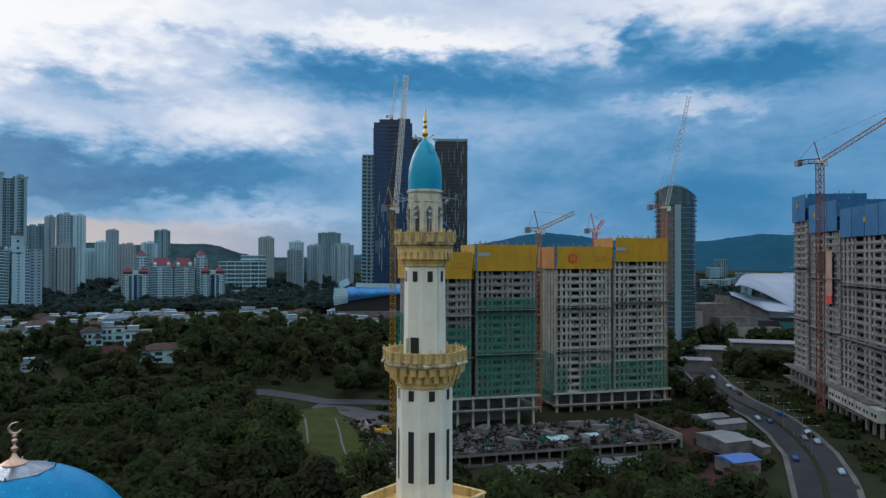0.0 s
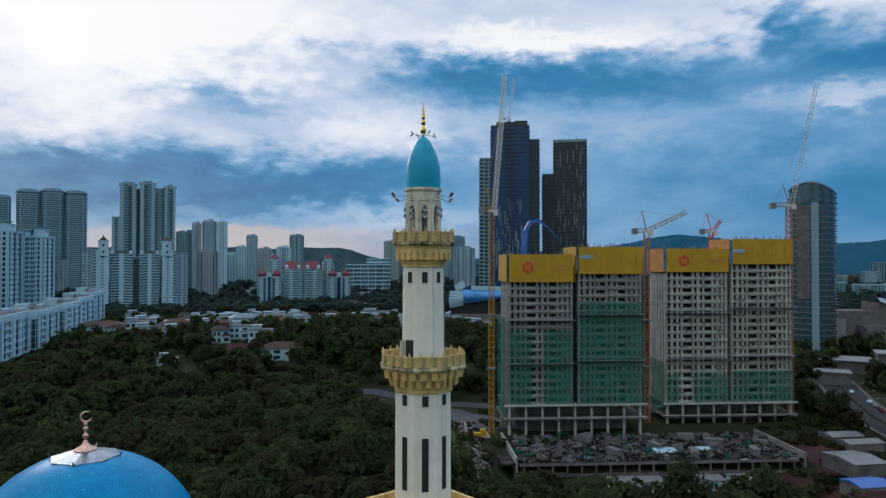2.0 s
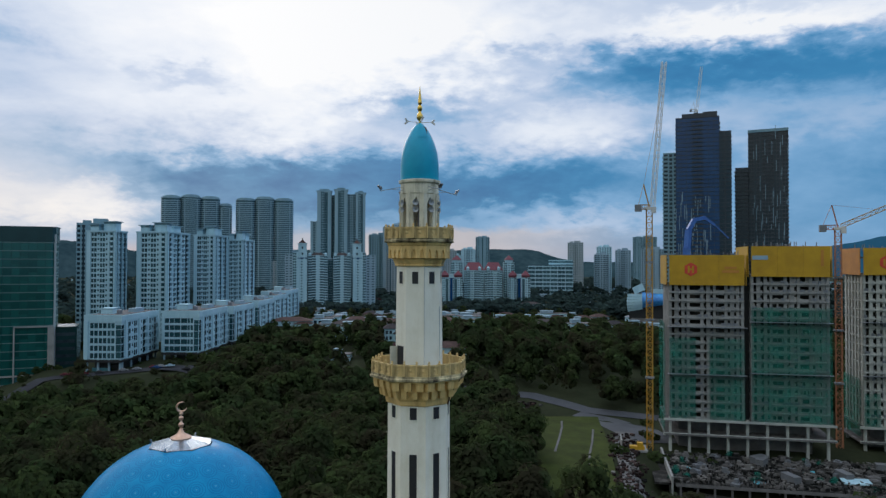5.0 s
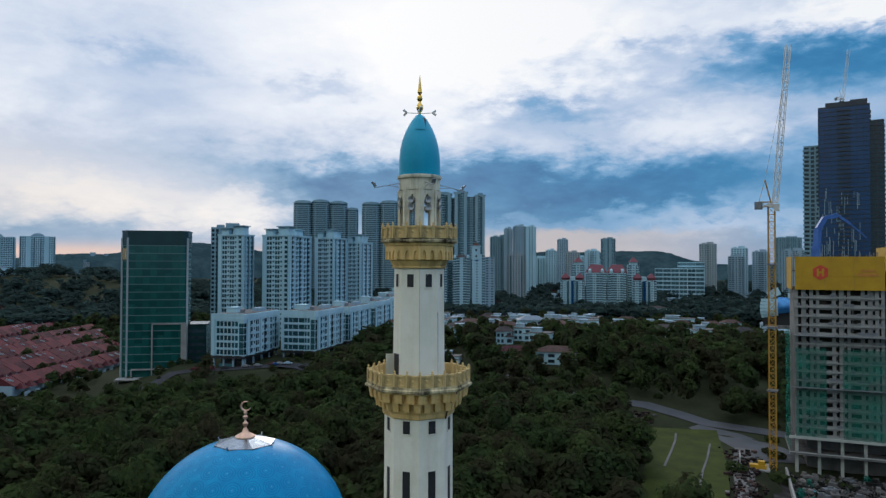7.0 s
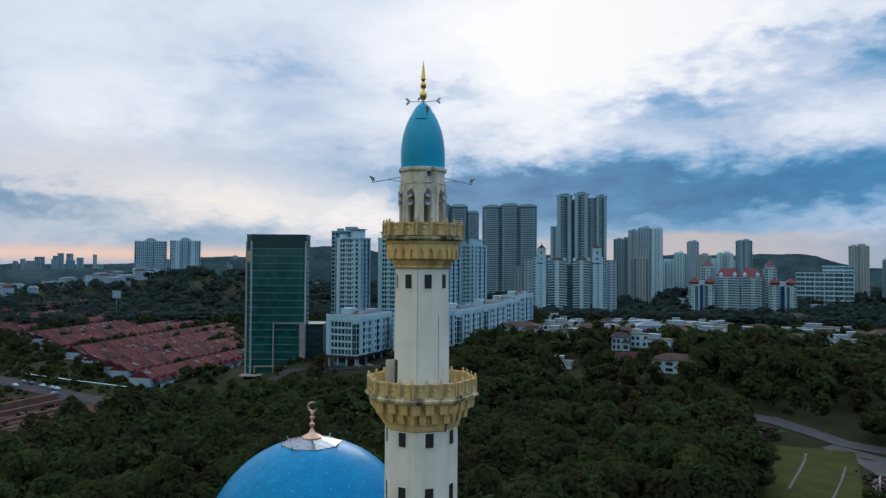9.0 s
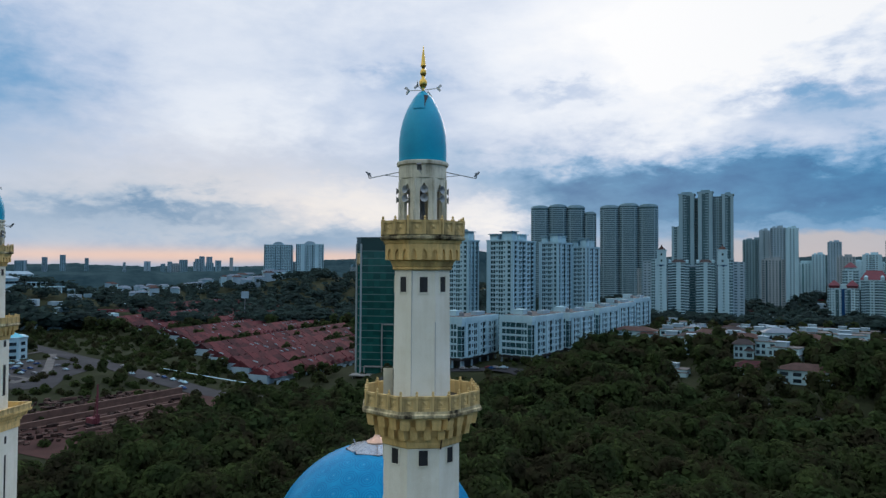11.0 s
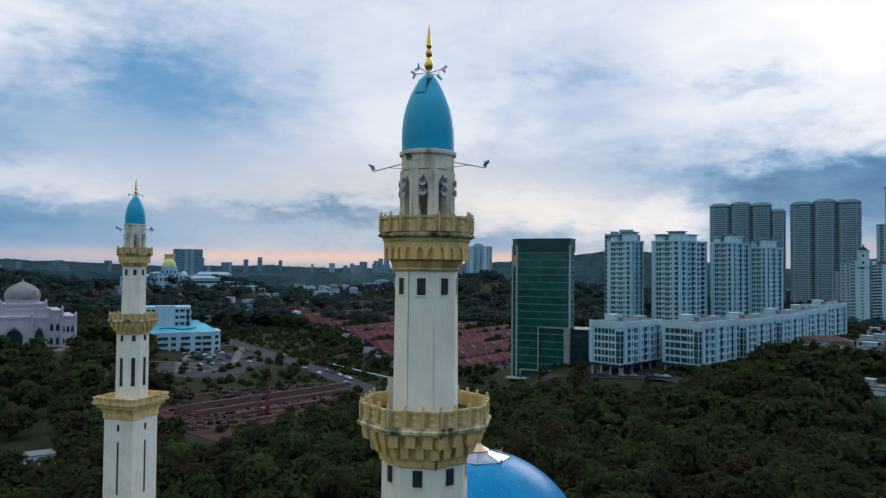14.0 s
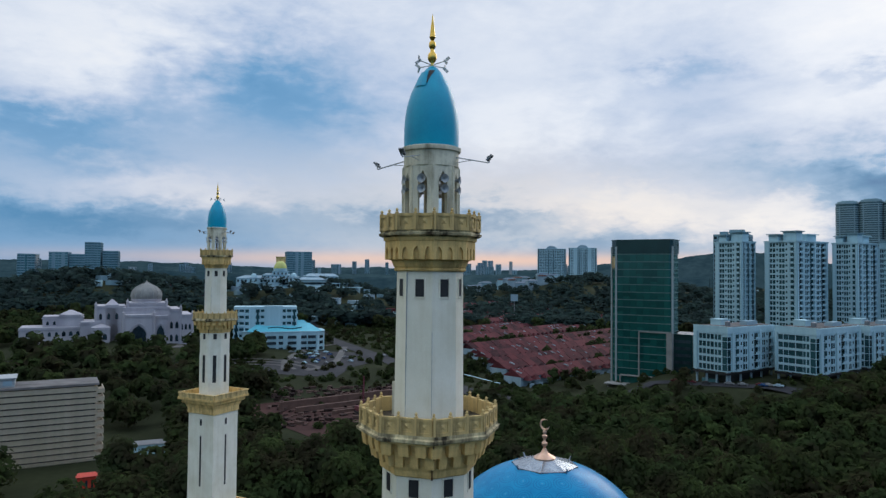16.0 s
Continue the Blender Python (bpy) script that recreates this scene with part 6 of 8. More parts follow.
for u0, u1, zt, plan, kind, out in RED_ROOFED:
    m, w = (u0 + u1) / 2, u1 - u0
    front = [(k / len(plan), (k + 1) / len(plan), c) for k, c in enumerate(plan)]
    b = faced_block("red_roofed_block", -290 + m * 0.94 + out * 0.34, 867 + m * 0.34 - out * 0.94, -5, zt, w, 26, 20, round((zt + 5) / 3.2), front, [(0.1, 0.3, "s"), (0.4, 0.6, "W"), (0.7, 0.9, "s")], WHITE, GLASS_H, "pale apartment block with crimson hipped roofs", "apartment block", "red-roofed apartment blocks")
    h = zt + 5
    if kind == 3:
        part("roof", Shape().hip(0, 12, h + 1, w, 22, 11, 1.0, 0.55), ROOF_BRIGHT, b, "broad crimson hipped roof")
        for e in (-0.3, 0.3):
            part("dormer", Shape().box(e * w, 4, h + 1, 4, 8, 3.2).hip(e * w, 4, h + 4.2, 4, 8, 2.4, 0.5, 0.1), WHITE, b, "pale dormer under the roof")
    elif kind == 2:
        for e in (-0.29, 0.29):
            part("roof", Shape().box(e * w, 6, h, w * 0.34, 12, 3).hip(e * w, 6, h + 3, w * 0.36, 13, 6.5, 0.9, 0.08), ROOF_BRIGHT, b, "crimson hipped roof")
        part("parapet", Shape().box(0, 12, h, w * 0.22, 18, 4.5), WHITE, b)
        part("glazed_strip", Shape().box(0, -0.6, 2, 3.4, 0.9, h - 3), GLASS_B, b, "dark blue glazed strip")
    else:
        part("neck", Shape().box(0, 8, h, w - 5, 14, 3).box(0, 8, h + 2.6, w - 3, 16, 0.7), WHITE, b, "white neck under the roof")
        part("roof", Shape().hip(0, 8, h + 3.3, w - 4, 15, 6.5, 1.0, 0.08), ROOF_BRIGHT, b, "crimson hipped roof")
# long white block with ribbon windows on the wooded slope
for x, y, w, zt, fl in ((-240, 1072, 73, 51, 9), (-228, 1098, 40, 61, 11)):
    faced_block("ribbon_block", x, y, -8, zt, w, 24, 12, fl, [(k / 6, (k + 1) / 6, "W") for k in range(6)], [(0.1, 0.9, "W")], WHITE, GLASS_H, "long white block with ribbon windows on a wooded slope", "building", "white ribbon-window blocks")
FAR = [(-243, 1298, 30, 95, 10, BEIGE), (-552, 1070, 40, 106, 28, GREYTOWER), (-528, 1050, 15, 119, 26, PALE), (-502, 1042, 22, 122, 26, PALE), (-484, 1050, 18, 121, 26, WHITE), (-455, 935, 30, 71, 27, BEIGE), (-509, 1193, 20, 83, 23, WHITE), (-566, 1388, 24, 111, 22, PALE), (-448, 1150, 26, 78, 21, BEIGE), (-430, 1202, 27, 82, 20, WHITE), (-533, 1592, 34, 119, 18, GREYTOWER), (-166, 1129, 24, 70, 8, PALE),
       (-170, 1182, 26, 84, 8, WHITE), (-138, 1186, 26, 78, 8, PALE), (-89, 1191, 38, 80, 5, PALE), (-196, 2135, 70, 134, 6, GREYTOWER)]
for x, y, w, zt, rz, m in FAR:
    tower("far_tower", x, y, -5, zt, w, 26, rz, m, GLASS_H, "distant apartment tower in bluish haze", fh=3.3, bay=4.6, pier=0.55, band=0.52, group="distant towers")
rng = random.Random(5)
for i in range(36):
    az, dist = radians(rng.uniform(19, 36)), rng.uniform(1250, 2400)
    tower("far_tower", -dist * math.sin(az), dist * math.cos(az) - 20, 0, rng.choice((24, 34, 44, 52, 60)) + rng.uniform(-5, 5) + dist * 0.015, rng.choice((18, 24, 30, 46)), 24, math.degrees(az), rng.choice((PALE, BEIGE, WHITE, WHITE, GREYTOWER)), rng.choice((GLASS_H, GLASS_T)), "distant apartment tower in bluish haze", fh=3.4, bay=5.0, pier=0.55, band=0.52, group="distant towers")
CLUSTERS = [(58, 2.0), (64, 1.6), (66, 1.2), (71, 2.2), (79, 3.0), (86, 1.5), (95, 2.5), (104, 2.5), (73, 1.0)]
for i in range(64):
    c, sd = CLUSTERS[i % 9]
    az, dist = radians(rng.gauss(c, sd)), rng.uniform(2400, 3600)
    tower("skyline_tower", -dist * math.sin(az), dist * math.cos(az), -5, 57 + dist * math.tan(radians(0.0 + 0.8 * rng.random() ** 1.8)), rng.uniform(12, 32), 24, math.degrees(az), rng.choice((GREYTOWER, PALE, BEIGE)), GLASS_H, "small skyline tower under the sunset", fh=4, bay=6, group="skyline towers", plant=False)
for i in range(26):
    az, dist = radians(-rng.uniform(22, 34)), rng.uniform(1100, 2200)
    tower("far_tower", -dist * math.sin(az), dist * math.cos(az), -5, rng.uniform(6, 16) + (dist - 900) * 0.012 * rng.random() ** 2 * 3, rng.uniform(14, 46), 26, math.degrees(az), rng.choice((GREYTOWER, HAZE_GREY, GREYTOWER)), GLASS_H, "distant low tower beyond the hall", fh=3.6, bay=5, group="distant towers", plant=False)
for x, y, w, zt in ((-1286, 565, 56, 102), (-1259, 622, 56, 104)):
    b = tower("arched_block", x, y, 34, zt, w, 26, 61, WHITE, GLASS_H, "pale apartment block with an arched gable on a wooded hill", fh=3.3, bay=3.6, group="arched hill blocks", plant=False)
    part("gable", Shape().prism([(11 * math.cos(radians(k)), 6.5 * math.sin(radians(k))) for k in range(0, 181, 20)], 0, 20), PALE, b, at=pose(0, 3, zt - 34, 90, 0, 0) @ pose(0, 0, -20))
for x, y, w, zt in ((-1201, -375, 25, 76), (-1215, -332, 28, 80), (-1222, -306, 24, 77), (-1224, -283, 24, 97), (-1230, -257, 23, 83), (-1252, 56, 45, 87)):
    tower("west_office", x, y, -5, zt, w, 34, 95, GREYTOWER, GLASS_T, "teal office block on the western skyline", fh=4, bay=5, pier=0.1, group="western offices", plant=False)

# ---- pale palace, cyan-roofed school, beige slab ----
STONE = mat("lilac_grey_stone", (0.30, 0.285, 0.32), (0.45, 0.43, 0.46), 0.15, 0.8, vary=0.08, streak=True)
pal = thing("domed_hall", -475, -105, 4, 101, "pale stone domed hall with stepped wings and a tall arched porch", "hall")
for x0, x1, y0, dd, hh, rf in ((-57, -20, 10, 24, 11.5, 0), (-44, -20, 16, 18, 18.5, 0), (-34, -21, 15, 12, 19.5, 3), (-21, -9, 6, 26, 15, 0), (-14, -3, -2, 14, 11.5, 2), (-12, 6, 8, 26, 25.5, 0), (-6, 2, 8, 10, 26, 4),
                               (5, 35, 2, 34, 24.5, 0), (7.5, 32.5, 4, 28, 27.5, 0), (5, 24, -6, 10, 20, 0), (24, 33, -3, 8, 19, 0), (34, 42, 4, 36, 23, 0), (41, 50, 4, 40, 19, 0)):
    xm, ym = (x0 + x1) / 2, y0 + dd / 2
    part("wall", Shape().box(xm, ym, -5, x1 - x0, dd, hh + 5), STONE, pal)
    part("cornice", Shape().box(xm, ym, hh - 0.9, x1 - x0 + 0.9, dd + 0.9, 0.5).box(xm, ym, hh, x1 - x0 + 0.3, dd + 0.3, 0.7), STONE, pal)
    if rf:
        part("hipped_roof", Shape().hip(xm, ym, hh + 0.7, x1 - x0, dd, rf, 0.3, 0.1), STONE, pal)
part("drum", Shape().turn([(9.7, 27), (9.7, 29.6), (10.2, 30), (10.2, 30.5), (9.6, 30.6)], 32, 0, False, 20, 17), STONE, pal, smooth=True)
prof = [(9.7, 30.5), (10.3, 32.2), (10.3, 33.8), (9.7, 35.8), (8.5, 37.6), (6.8, 39.1), (4.6, 40.4), (2.4, 41.4), (0.9, 42.2), (0.3, 43.2), (0.05, 44.6)]
part("dome", Shape().turn(prof, 32, 0, False, 20, 17), CONC_LIGHT, pal, "pale bulbous ribbed dome", True)
for k in range(16):
    rib = Shape()
    for (r0, z0), (r1, z1) in zip(prof[:8], prof[1:9]):
        rib.beam((r0 + 0.05, 0, z0), (r1 + 0.05, 0, z1), 0.28)
    part("dome_rib", rib, CONC_LIGHT, pal, at=pose(20, 17, 0, 0, 0, 22.5 * k))


def pointed(w, h):
    return [(-w / 2, 0), (w / 2, 0), (w / 2, h * 0.62), (w * 0.33, h * 0.82), (0, h), (-w * 0.33, h * 0.82), (-w / 2, h * 0.62)]


for u, w, h, y0, sill in ((14.5, 9.5, 13.5, -6.2, 0), (28.5, 5, 13, -3.2, 0)):
    rim = Shape()
    ring = pointed(w + 2.4, h + 1.6)
    for p, q in zip(ring[1:], ring[2:] + ring[:1]):
        rim.beam((p[0], 0, p[1]), (q[0], 0, q[1]), 0.7)
    part("arch_rim", rim, STONE, pal, at=pose(u, y0 - 0.1, sill))
    part("arch", Shape().prism(pointed(w, h), 0, 0.5), GLASS_D, pal, "dark tall pointed arch", at=pose(u, y0 + 0.3, sill, 90, 0, 0))
for u0, n, step, w, h, y0, sill in ((-52, 6, 4.2, 1.8, 3.0, 9.9, 6.2), (-52, 6, 4.2, 1.5, 2.6, 9.9, 1.2), (-31, 3, 4.2, 2.2, 3.2, 9.9, 6.4), (-41, 5, 4.0, 1.5, 2.6, 15.9, 13.4), (-11, 2, 5.0, 2.6, 4.4, -2.1, 4.0), (-9, 3, 5.0, 1.8, 4.4, 7.9, 17.0),
                                   (10, 3, 10, 2.6, 4.4, 3.9, 20.4), (36, 2, 3.6, 2.0, 5.0, 3.9, 10.0), (36, 2, 3.6, 2.0, 5.0, 3.9, 1.0), (43, 3, 2.6, 1.5, 4.2, 3.9, 9.0), (43, 3, 2.6, 1.5, 4.2, 3.9, 1.0)):
    for k in range(n):
        part("arched_window", Shape().prism(pointed(w, h), 0, 0.3), GLASS_D, pal, at=pose(u0 + k * step, y0 + 0.2, sill, 90, 0, 0))
for j in range(7):
    part("arched_window", Shape().prism(pointed(2.0, 5.0), 0, 0.3), GLASS_D, pal, at=pose(49.95, 8 + 5 * j, 7, 90, 0, 90))
    part("pilaster", Shape().box(50.2, 5.5 + 5 * j, -4, 0.7, 0.9, 22), STONE, pal)
for u, y0, h in ((5, -6, 20), (24, -6, 20), (7.5, 4, 27.5), (32.5, 4, 27.5), (42, 4, 23), (50, 4, 19), (-12, 8, 25.5)):
    part("corner_turret", Shape().turn([(0.9, -3), (0.9, h + 1.6), (1.2, h + 1.8), (0.6, h + 2.6), (0.1, h + 3.8)], 8, 0, False, u, y0), STONE, pal)
part("forecourt", Shape().box(8, -10, -5.2, 70, 18, 4.4), CONC, pal, "pale paved forecourt")
sch = tower("school_block", -525, -6, -8, 26, 48, 20, 89, WHITE, GLASS_C, "plain white five-storey school block", "school", fh=4.6, bay=4, pier=0.3, band=0.5, plant=False)
part("stair_wall", Shape().box(6, -0.6, 0, 14, 1.2, 35.5), WHITE, sch, "blank white stair wall")
# chamfered wing in front
fan = thing("school_wing", -515, 10, -8, 93, "white three-storey school wing with a cyan sheet roof", "school")
wing = [(-23, 0), (24, 0), (30, 6), (30, 26), (-33, 26), (-33, 11)]
part("body", Shape().prism(wing, 0, 15.5), WHITE, fan)
for u, w in ((-18, 5.0), (-11.5, 7.2), (-4.2, 3.4), (4.2, 6.6), (13.2, 4.4), (19.4, 6.2)):
    for k in range(3):
        part("window", Shape().box(u, -0.06, 1.6 + k * 4.5, w, 0.24, 2.3), GLASS_D, fan)
        part("window_sill", Shape().box(u, -0.25, 1.35 + k * 4.5, w + 0.5, 0.6, 0.22), WHITE, fan)
for k in range(3):
    part("window", Shape().box(0, 0, 1.6 + k * 4.5, 9, 0.24, 2.3), GLASS_D, fan, at=pose(-28, 5.4, 0, 0, 0, -47.7))
    part("window", Shape().box(0, 0, 1.6 + k * 4.5, 4, 0.24, 2.3), GLASS_D, fan, at=pose(27, 2.9, 0, 0, 0, 45))
part("eave", Shape().prism([(a * 1.02, b * 1.02 - 0.4) for a, b in wing], 15.5, 16.2), WHITE, fan)
part("roof", Shape().hip(-1, 13, 16.2, 56, 23, 5.5, 0.4, 0.7), ROOF_CYAN, fan, "cyan sheet roof")
part("upper_roof", Shape().hip(6, 22, 18.5, 30, 14, 5.0, 0.4, 0.6).box(6, 22, 14, 28, 12, 4.5), ROOF_CYAN, fan, "raised cyan roof behind")
fold = Shape()
for k in range(10):
    u, v = -14 + k * 2.6, -14 + (k + 1) * 2.6
    fold.beam((u, 5.5 + 1.2 * math.sin(k * 0.7), 18.5 + 0.5 * math.sin(k * 0.7)), (v, 5.5 + 1.2 * math.sin((k + 1) * 0.7), 18.5 + 0.5 * math.sin((k + 1) * 0.7)), 0.5, 0.8)
part("wavy_ridge", fold, GLASS_C, fan, "dark wavy skylight across the roof")
YELLOWDOME = mat("yellow_green_dome", (0.4, 0.42, 0.12), (0.6, 0.6, 0.2), 0.3)
est = thing("white_estate", -950, 36, 26, 87, "white low estate with a yellow-green dome on a wooded hill", "building")
for x0, x1, y0, dd, hh, rise in ((-80, 2, 0, 24, 17, 4), (-45, -8, 4, 22, 22, 2), (-32, -11, 6, 18, 27, 1), (13, 60, 34, 20, 20, 4), (-64, -50, -3, 20, 18, 1), (-10, 4, -4, 22, 19, 1)):
    m, w = (x0 + x1) / 2, x1 - x0
    part("wall", Shape().box(m, y0 + dd / 2, -8, w, dd, hh + 8), WHITE, est)
    part("roof", Shape().hip(m, y0 + dd / 2, hh, w, dd, rise, 1.0, 0.75), PALE, est, "pale blue-grey hipped roof")
    for k in range(max(2, int(w / 5))):
        part("window", Shape().box(x0 + (k + 0.5) * w / max(2, int(w / 5)), y0 - 0.08, hh - 5.2, 2.2, 0.25, 3.4), GLASS_D, est)
for u, v, r, base in ((-21.6, 15, 9, 31), (-57, 7, 4.2, 19), (-3, 7, 4.2, 20)):
    part("drum", Shape().turn([(r * 1.04, base - 6), (r * 1.04, base - 0.6), (r * 1.12, base - 0.3), (r * 1.12, base)], 20, 0, False, u, v), WHITE, est)
    part("dome", Shape().turn([(r * math.cos(radians(b)), base + r * 1.15 * math.sin(radians(b))) for b in range(0, 91, 10)], 20, 0, False, u, v), YELLOWDOME if r > 5 else WHITE, est, "yellow-green dome" if r > 5 else "small white dome", True)
for h0, h1, r in ((-6, 3, 21), (6, 9, 21.5), (12, 15, 22)):
    part("ring_band", Shape().turn([(r, h0), (r, h1)], 24, 0, False, 21, 12), WHITE, est)
part("ring_glazing", Shape().turn([(20, -6), (20, 15)], 24, 0, False, 21, 12), GLASS_D, est)
part("ring_roof", Shape().turn([(23.5, 15), (23.5, 15.8), (12, 19), (12, 21), (0.5, 23)], 24, 0, False, 21, 12), PALE, est, "stepped pale round roof")
for x0, x1, h, y0 in ((43, 92, 4.4, -2), (43, 74, 10, 10)):
    part("canopy", Shape().box((x0 + x1) / 2, y0, h, x1 - x0, 8, 1.0), WHITE, est, "long flat white canopy")
    for k in range(6):
        part("canopy_post", Shape().box(x0 + (k + 0.5) * (x1 - x0) / 6, y0 - 3, -8, 0.8, 0.8, h + 8), WHITE, est)
part("rear_block", Shape().box(-22, 44, 0, 13, 12, 47).box(-22, 44, 47, 14, 13, 1), OCHRE_GREY, est, "plain brown block behind the dome")

LOUVRE = mat("beige_louvre", (0.38, 0.32, 0.235), (0.56, 0.48, 0.365), 0.3, 0.7, streak=True)
bg = thing("louvred_block", -217, -75.5, -11, 105, "beige car park block with horizontal louvre bands", "building")
part("core", Shape().box(-8, 7, 0, 43, 12, 27.5), DARK, bg)
lm = Shape().box(-8, 6.4, 0, 44, 13.6, 1.3).box(-8, -0.7, 1.3, 44, 0.35, 0.2).mesh("louvre_band", LOUVRE)
for i in range(14):
    part("louvre_band", lm, None, bg, at=pose(0, 0, 0.6 + i * 1.98))
for i in range(10):
    part("stair_landing", Shape().box(15, 6, 1 + i * 2.7, 2.4, 10, 0.6).box(16.0, 6, 1.6 + i * 2.7, 0.3, 10, 0.9).box(15, 1.2, 1.6 + i * 2.7, 2.4, 0.3, 0.9), LOUVRE, bg)
part("stair_pier", Shape().box(13.4, 6, 0, 0.6, 9, 28), OCHRE_GREY, bg)
part("roof", Shape().box(-8, 7, 28.2, 45, 14.4, 0.7), CONC, bg, "dark grey roof edge")
part("roof_box", Shape().box(-20, 7, 28.9, 20, 9, 2.6).box(-20, 7, 31.5, 21, 10, 0.4), HORN, bg, "grey roof plant room")
for j in range(5):
    part("vent", Shape().box(-28 + j * 4, 2.44, 29.4, 2.6, 0.2, 1.5), PALE, bg)

# ---- hills ----


def ridge(name, az0, az1, dist, peaks, label, m):
    s, n = Shape(), 260
    for i in range(n + 1):
        az = az0 + (az1 - az0) * i / n
        e = sum(h * math.exp(-((az - p) / w) ** 2) for p, h, w in peaks) + 0.12 * noise.noise((az * 0.6, dist, 0)) + 0.05 * noise.noise((az * 2.5, dist, 3)) + 0.03 * noise.noise((az * 11, dist, 7))
        a = radians(az)
        for dd, f in ((0.92, 0.0), (0.96, 0.55), (1.0, 1.0), (1.04, 0.0)):
            r = dist * dd
            zz = -10 if f == 0 else 57 + dist * math.tan(radians(e)) * f - (1 - f) * 40
            s.v.append((-r * math.sin(a), r * math.cos(a), zz))
    for i in range(n):
        for j in range(3):
            q = i * 4 + j
            s.f.append((q, q + 1, q + 5, q + 4))
    return alone(name, s, m, label, "hills", "structure", True)


# Haze over the ridges is painted as blue colour plus a faint glow.
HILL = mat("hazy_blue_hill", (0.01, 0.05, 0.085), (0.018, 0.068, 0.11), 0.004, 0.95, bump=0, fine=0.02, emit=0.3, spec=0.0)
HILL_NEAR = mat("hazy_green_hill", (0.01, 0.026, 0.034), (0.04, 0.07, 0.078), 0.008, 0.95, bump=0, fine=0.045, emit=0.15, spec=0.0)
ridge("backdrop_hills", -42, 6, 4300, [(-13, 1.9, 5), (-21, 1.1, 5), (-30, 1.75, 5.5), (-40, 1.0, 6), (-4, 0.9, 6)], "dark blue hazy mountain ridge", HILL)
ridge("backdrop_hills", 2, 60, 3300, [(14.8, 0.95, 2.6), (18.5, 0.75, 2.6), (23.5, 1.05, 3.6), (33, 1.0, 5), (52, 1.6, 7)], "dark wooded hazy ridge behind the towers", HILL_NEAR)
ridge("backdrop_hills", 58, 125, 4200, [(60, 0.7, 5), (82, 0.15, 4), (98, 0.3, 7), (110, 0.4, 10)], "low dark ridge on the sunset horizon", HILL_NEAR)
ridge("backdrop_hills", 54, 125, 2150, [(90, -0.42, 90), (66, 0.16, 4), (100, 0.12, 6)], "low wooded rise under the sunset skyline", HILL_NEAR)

# ---- roads and open ground ----


def drape(name, pts, width, m, label, category, lift=0.12, taper=None):
    """A strip along a line of ground points, following the ground."""
    s, line = Shape(), []
    for (x0, y0), (x1, y1) in zip(pts, pts[1:]):
        n = max(2, int(math.hypot(x1 - x0, y1 - y0) / 6))
        line += [(x0 + (x1 - x0) * i / n, y0 + (y1 - y0) * i / n) for i in range(n)]
    line.append(pts[-1])
    for i, (x, y) in enumerate(line):
        a, b = line[max(0, i - 2)], line[min(len(line) - 1, i + 2)]
        ln = math.hypot(b[0] - a[0], b[1] - a[1]) or 1
        nx, ny = -(b[1] - a[1]) / ln, (b[0] - a[0]) / ln
        w = width if taper is None else width + (taper - width) * i / len(line)
        for k in (-1, -0.5, 0, 0.5, 1):
            px, py = x + nx * w / 2 * k, y + ny * w / 2 * k
            s.v.append((px, py, height(px, py) + lift + (0 if abs(k) < 1 else -0.05)))
    for i in range(len(line) - 1):
        for k in range(4):
            q = i * 5 + k
            s.f.append((q, q + 1, q + 6, q + 5))
    return alone(name, s, m, label, category, "structure", True)


ROAD_E = [(176, 335), (162, 285), (155, 250), (152.5, 215), (146, 188), (137, 162), (126, 138), (104, 95)]
ROAD_N = [(-135, 268), (-104, 262), (-77, 264), (-60, 264), (-44, 258), (-32, 252), (-18, 251), (-3, 250)]
ROAD_W = [(-285, 112), (-324, 96), (-402, 86), (-459, 78), (-532, 64), (-622, 48), (-741, 40), (-900, 60)]
drape("road", ROAD_E, 17, ASPHALT, "grey dual carriageway curving past the site", "road", 0.5)
drape("median", ROAD_E, 1.4, EARTH, "dark planted median of the road", "median", 0.75)
for off in (-9.2, 9.2):
    drape("kerb", [(x + off, y) for x, y in ROAD_E], 1.6, PAVED, "pale pavement edge along the road", "pavement", 0.62)
drape("road", ROAD_N, 7, YARD, "pale winding road between wood and site", "road", 0.4)
drape("track", [(-14, 225), (-10, 197), (-2, 160), (0, 135)], 6, PAVED, "pale muddy track beside the site", "track", 0.35)
drape("road", ROAD_W, 14, ASPHALT, "grey road past the red-roofed houses", "road", 0.4)
drape("road", [(-285, 112), (-275, 150), (-268, 185), (-225, 225), (-215, 290)], 10, ASPHALT, "grey street below the white blocks", "road", 0.4)
drape("lawn", [(-39, 242), (-33, 220), (-27.5, 198), (-22, 172), (-17, 136)], 25, GRASS, "sloping green lawn with a pale path", "lawn", 0.3)
drape("path", [(-39.5, 233), (-37, 222), (-34.5, 206), (-31.8, 187)], 0.8, PAVED, "narrow pale path along the lawn", "path", 0.5)
drape("path", [(-25.2, 224), (-22.2, 205), (-20.2, 188), (-16.8, 167)], 0.7, PAVED, "narrow pale path along the lawn", "path", 0.5)
drape("yard", [(-36, 247), (-22, 240), (-9, 228), (-3, 212)], 6, YARD, "worn grey yard between the road and the crane foot", "yard", 0.24, 27)
drape("track", [(-9, 197), (-7.5, 180), (-4, 162), (-1, 140)], 3.2, PAVED, "pale worn track beside the lawn", "track", 0.42)
drape("bare_earth", [(-266, -4), (-285, 35), (-322, 92)], 76, DIRT, "bare red earth of a cleared terrace", "ground", 0.2)
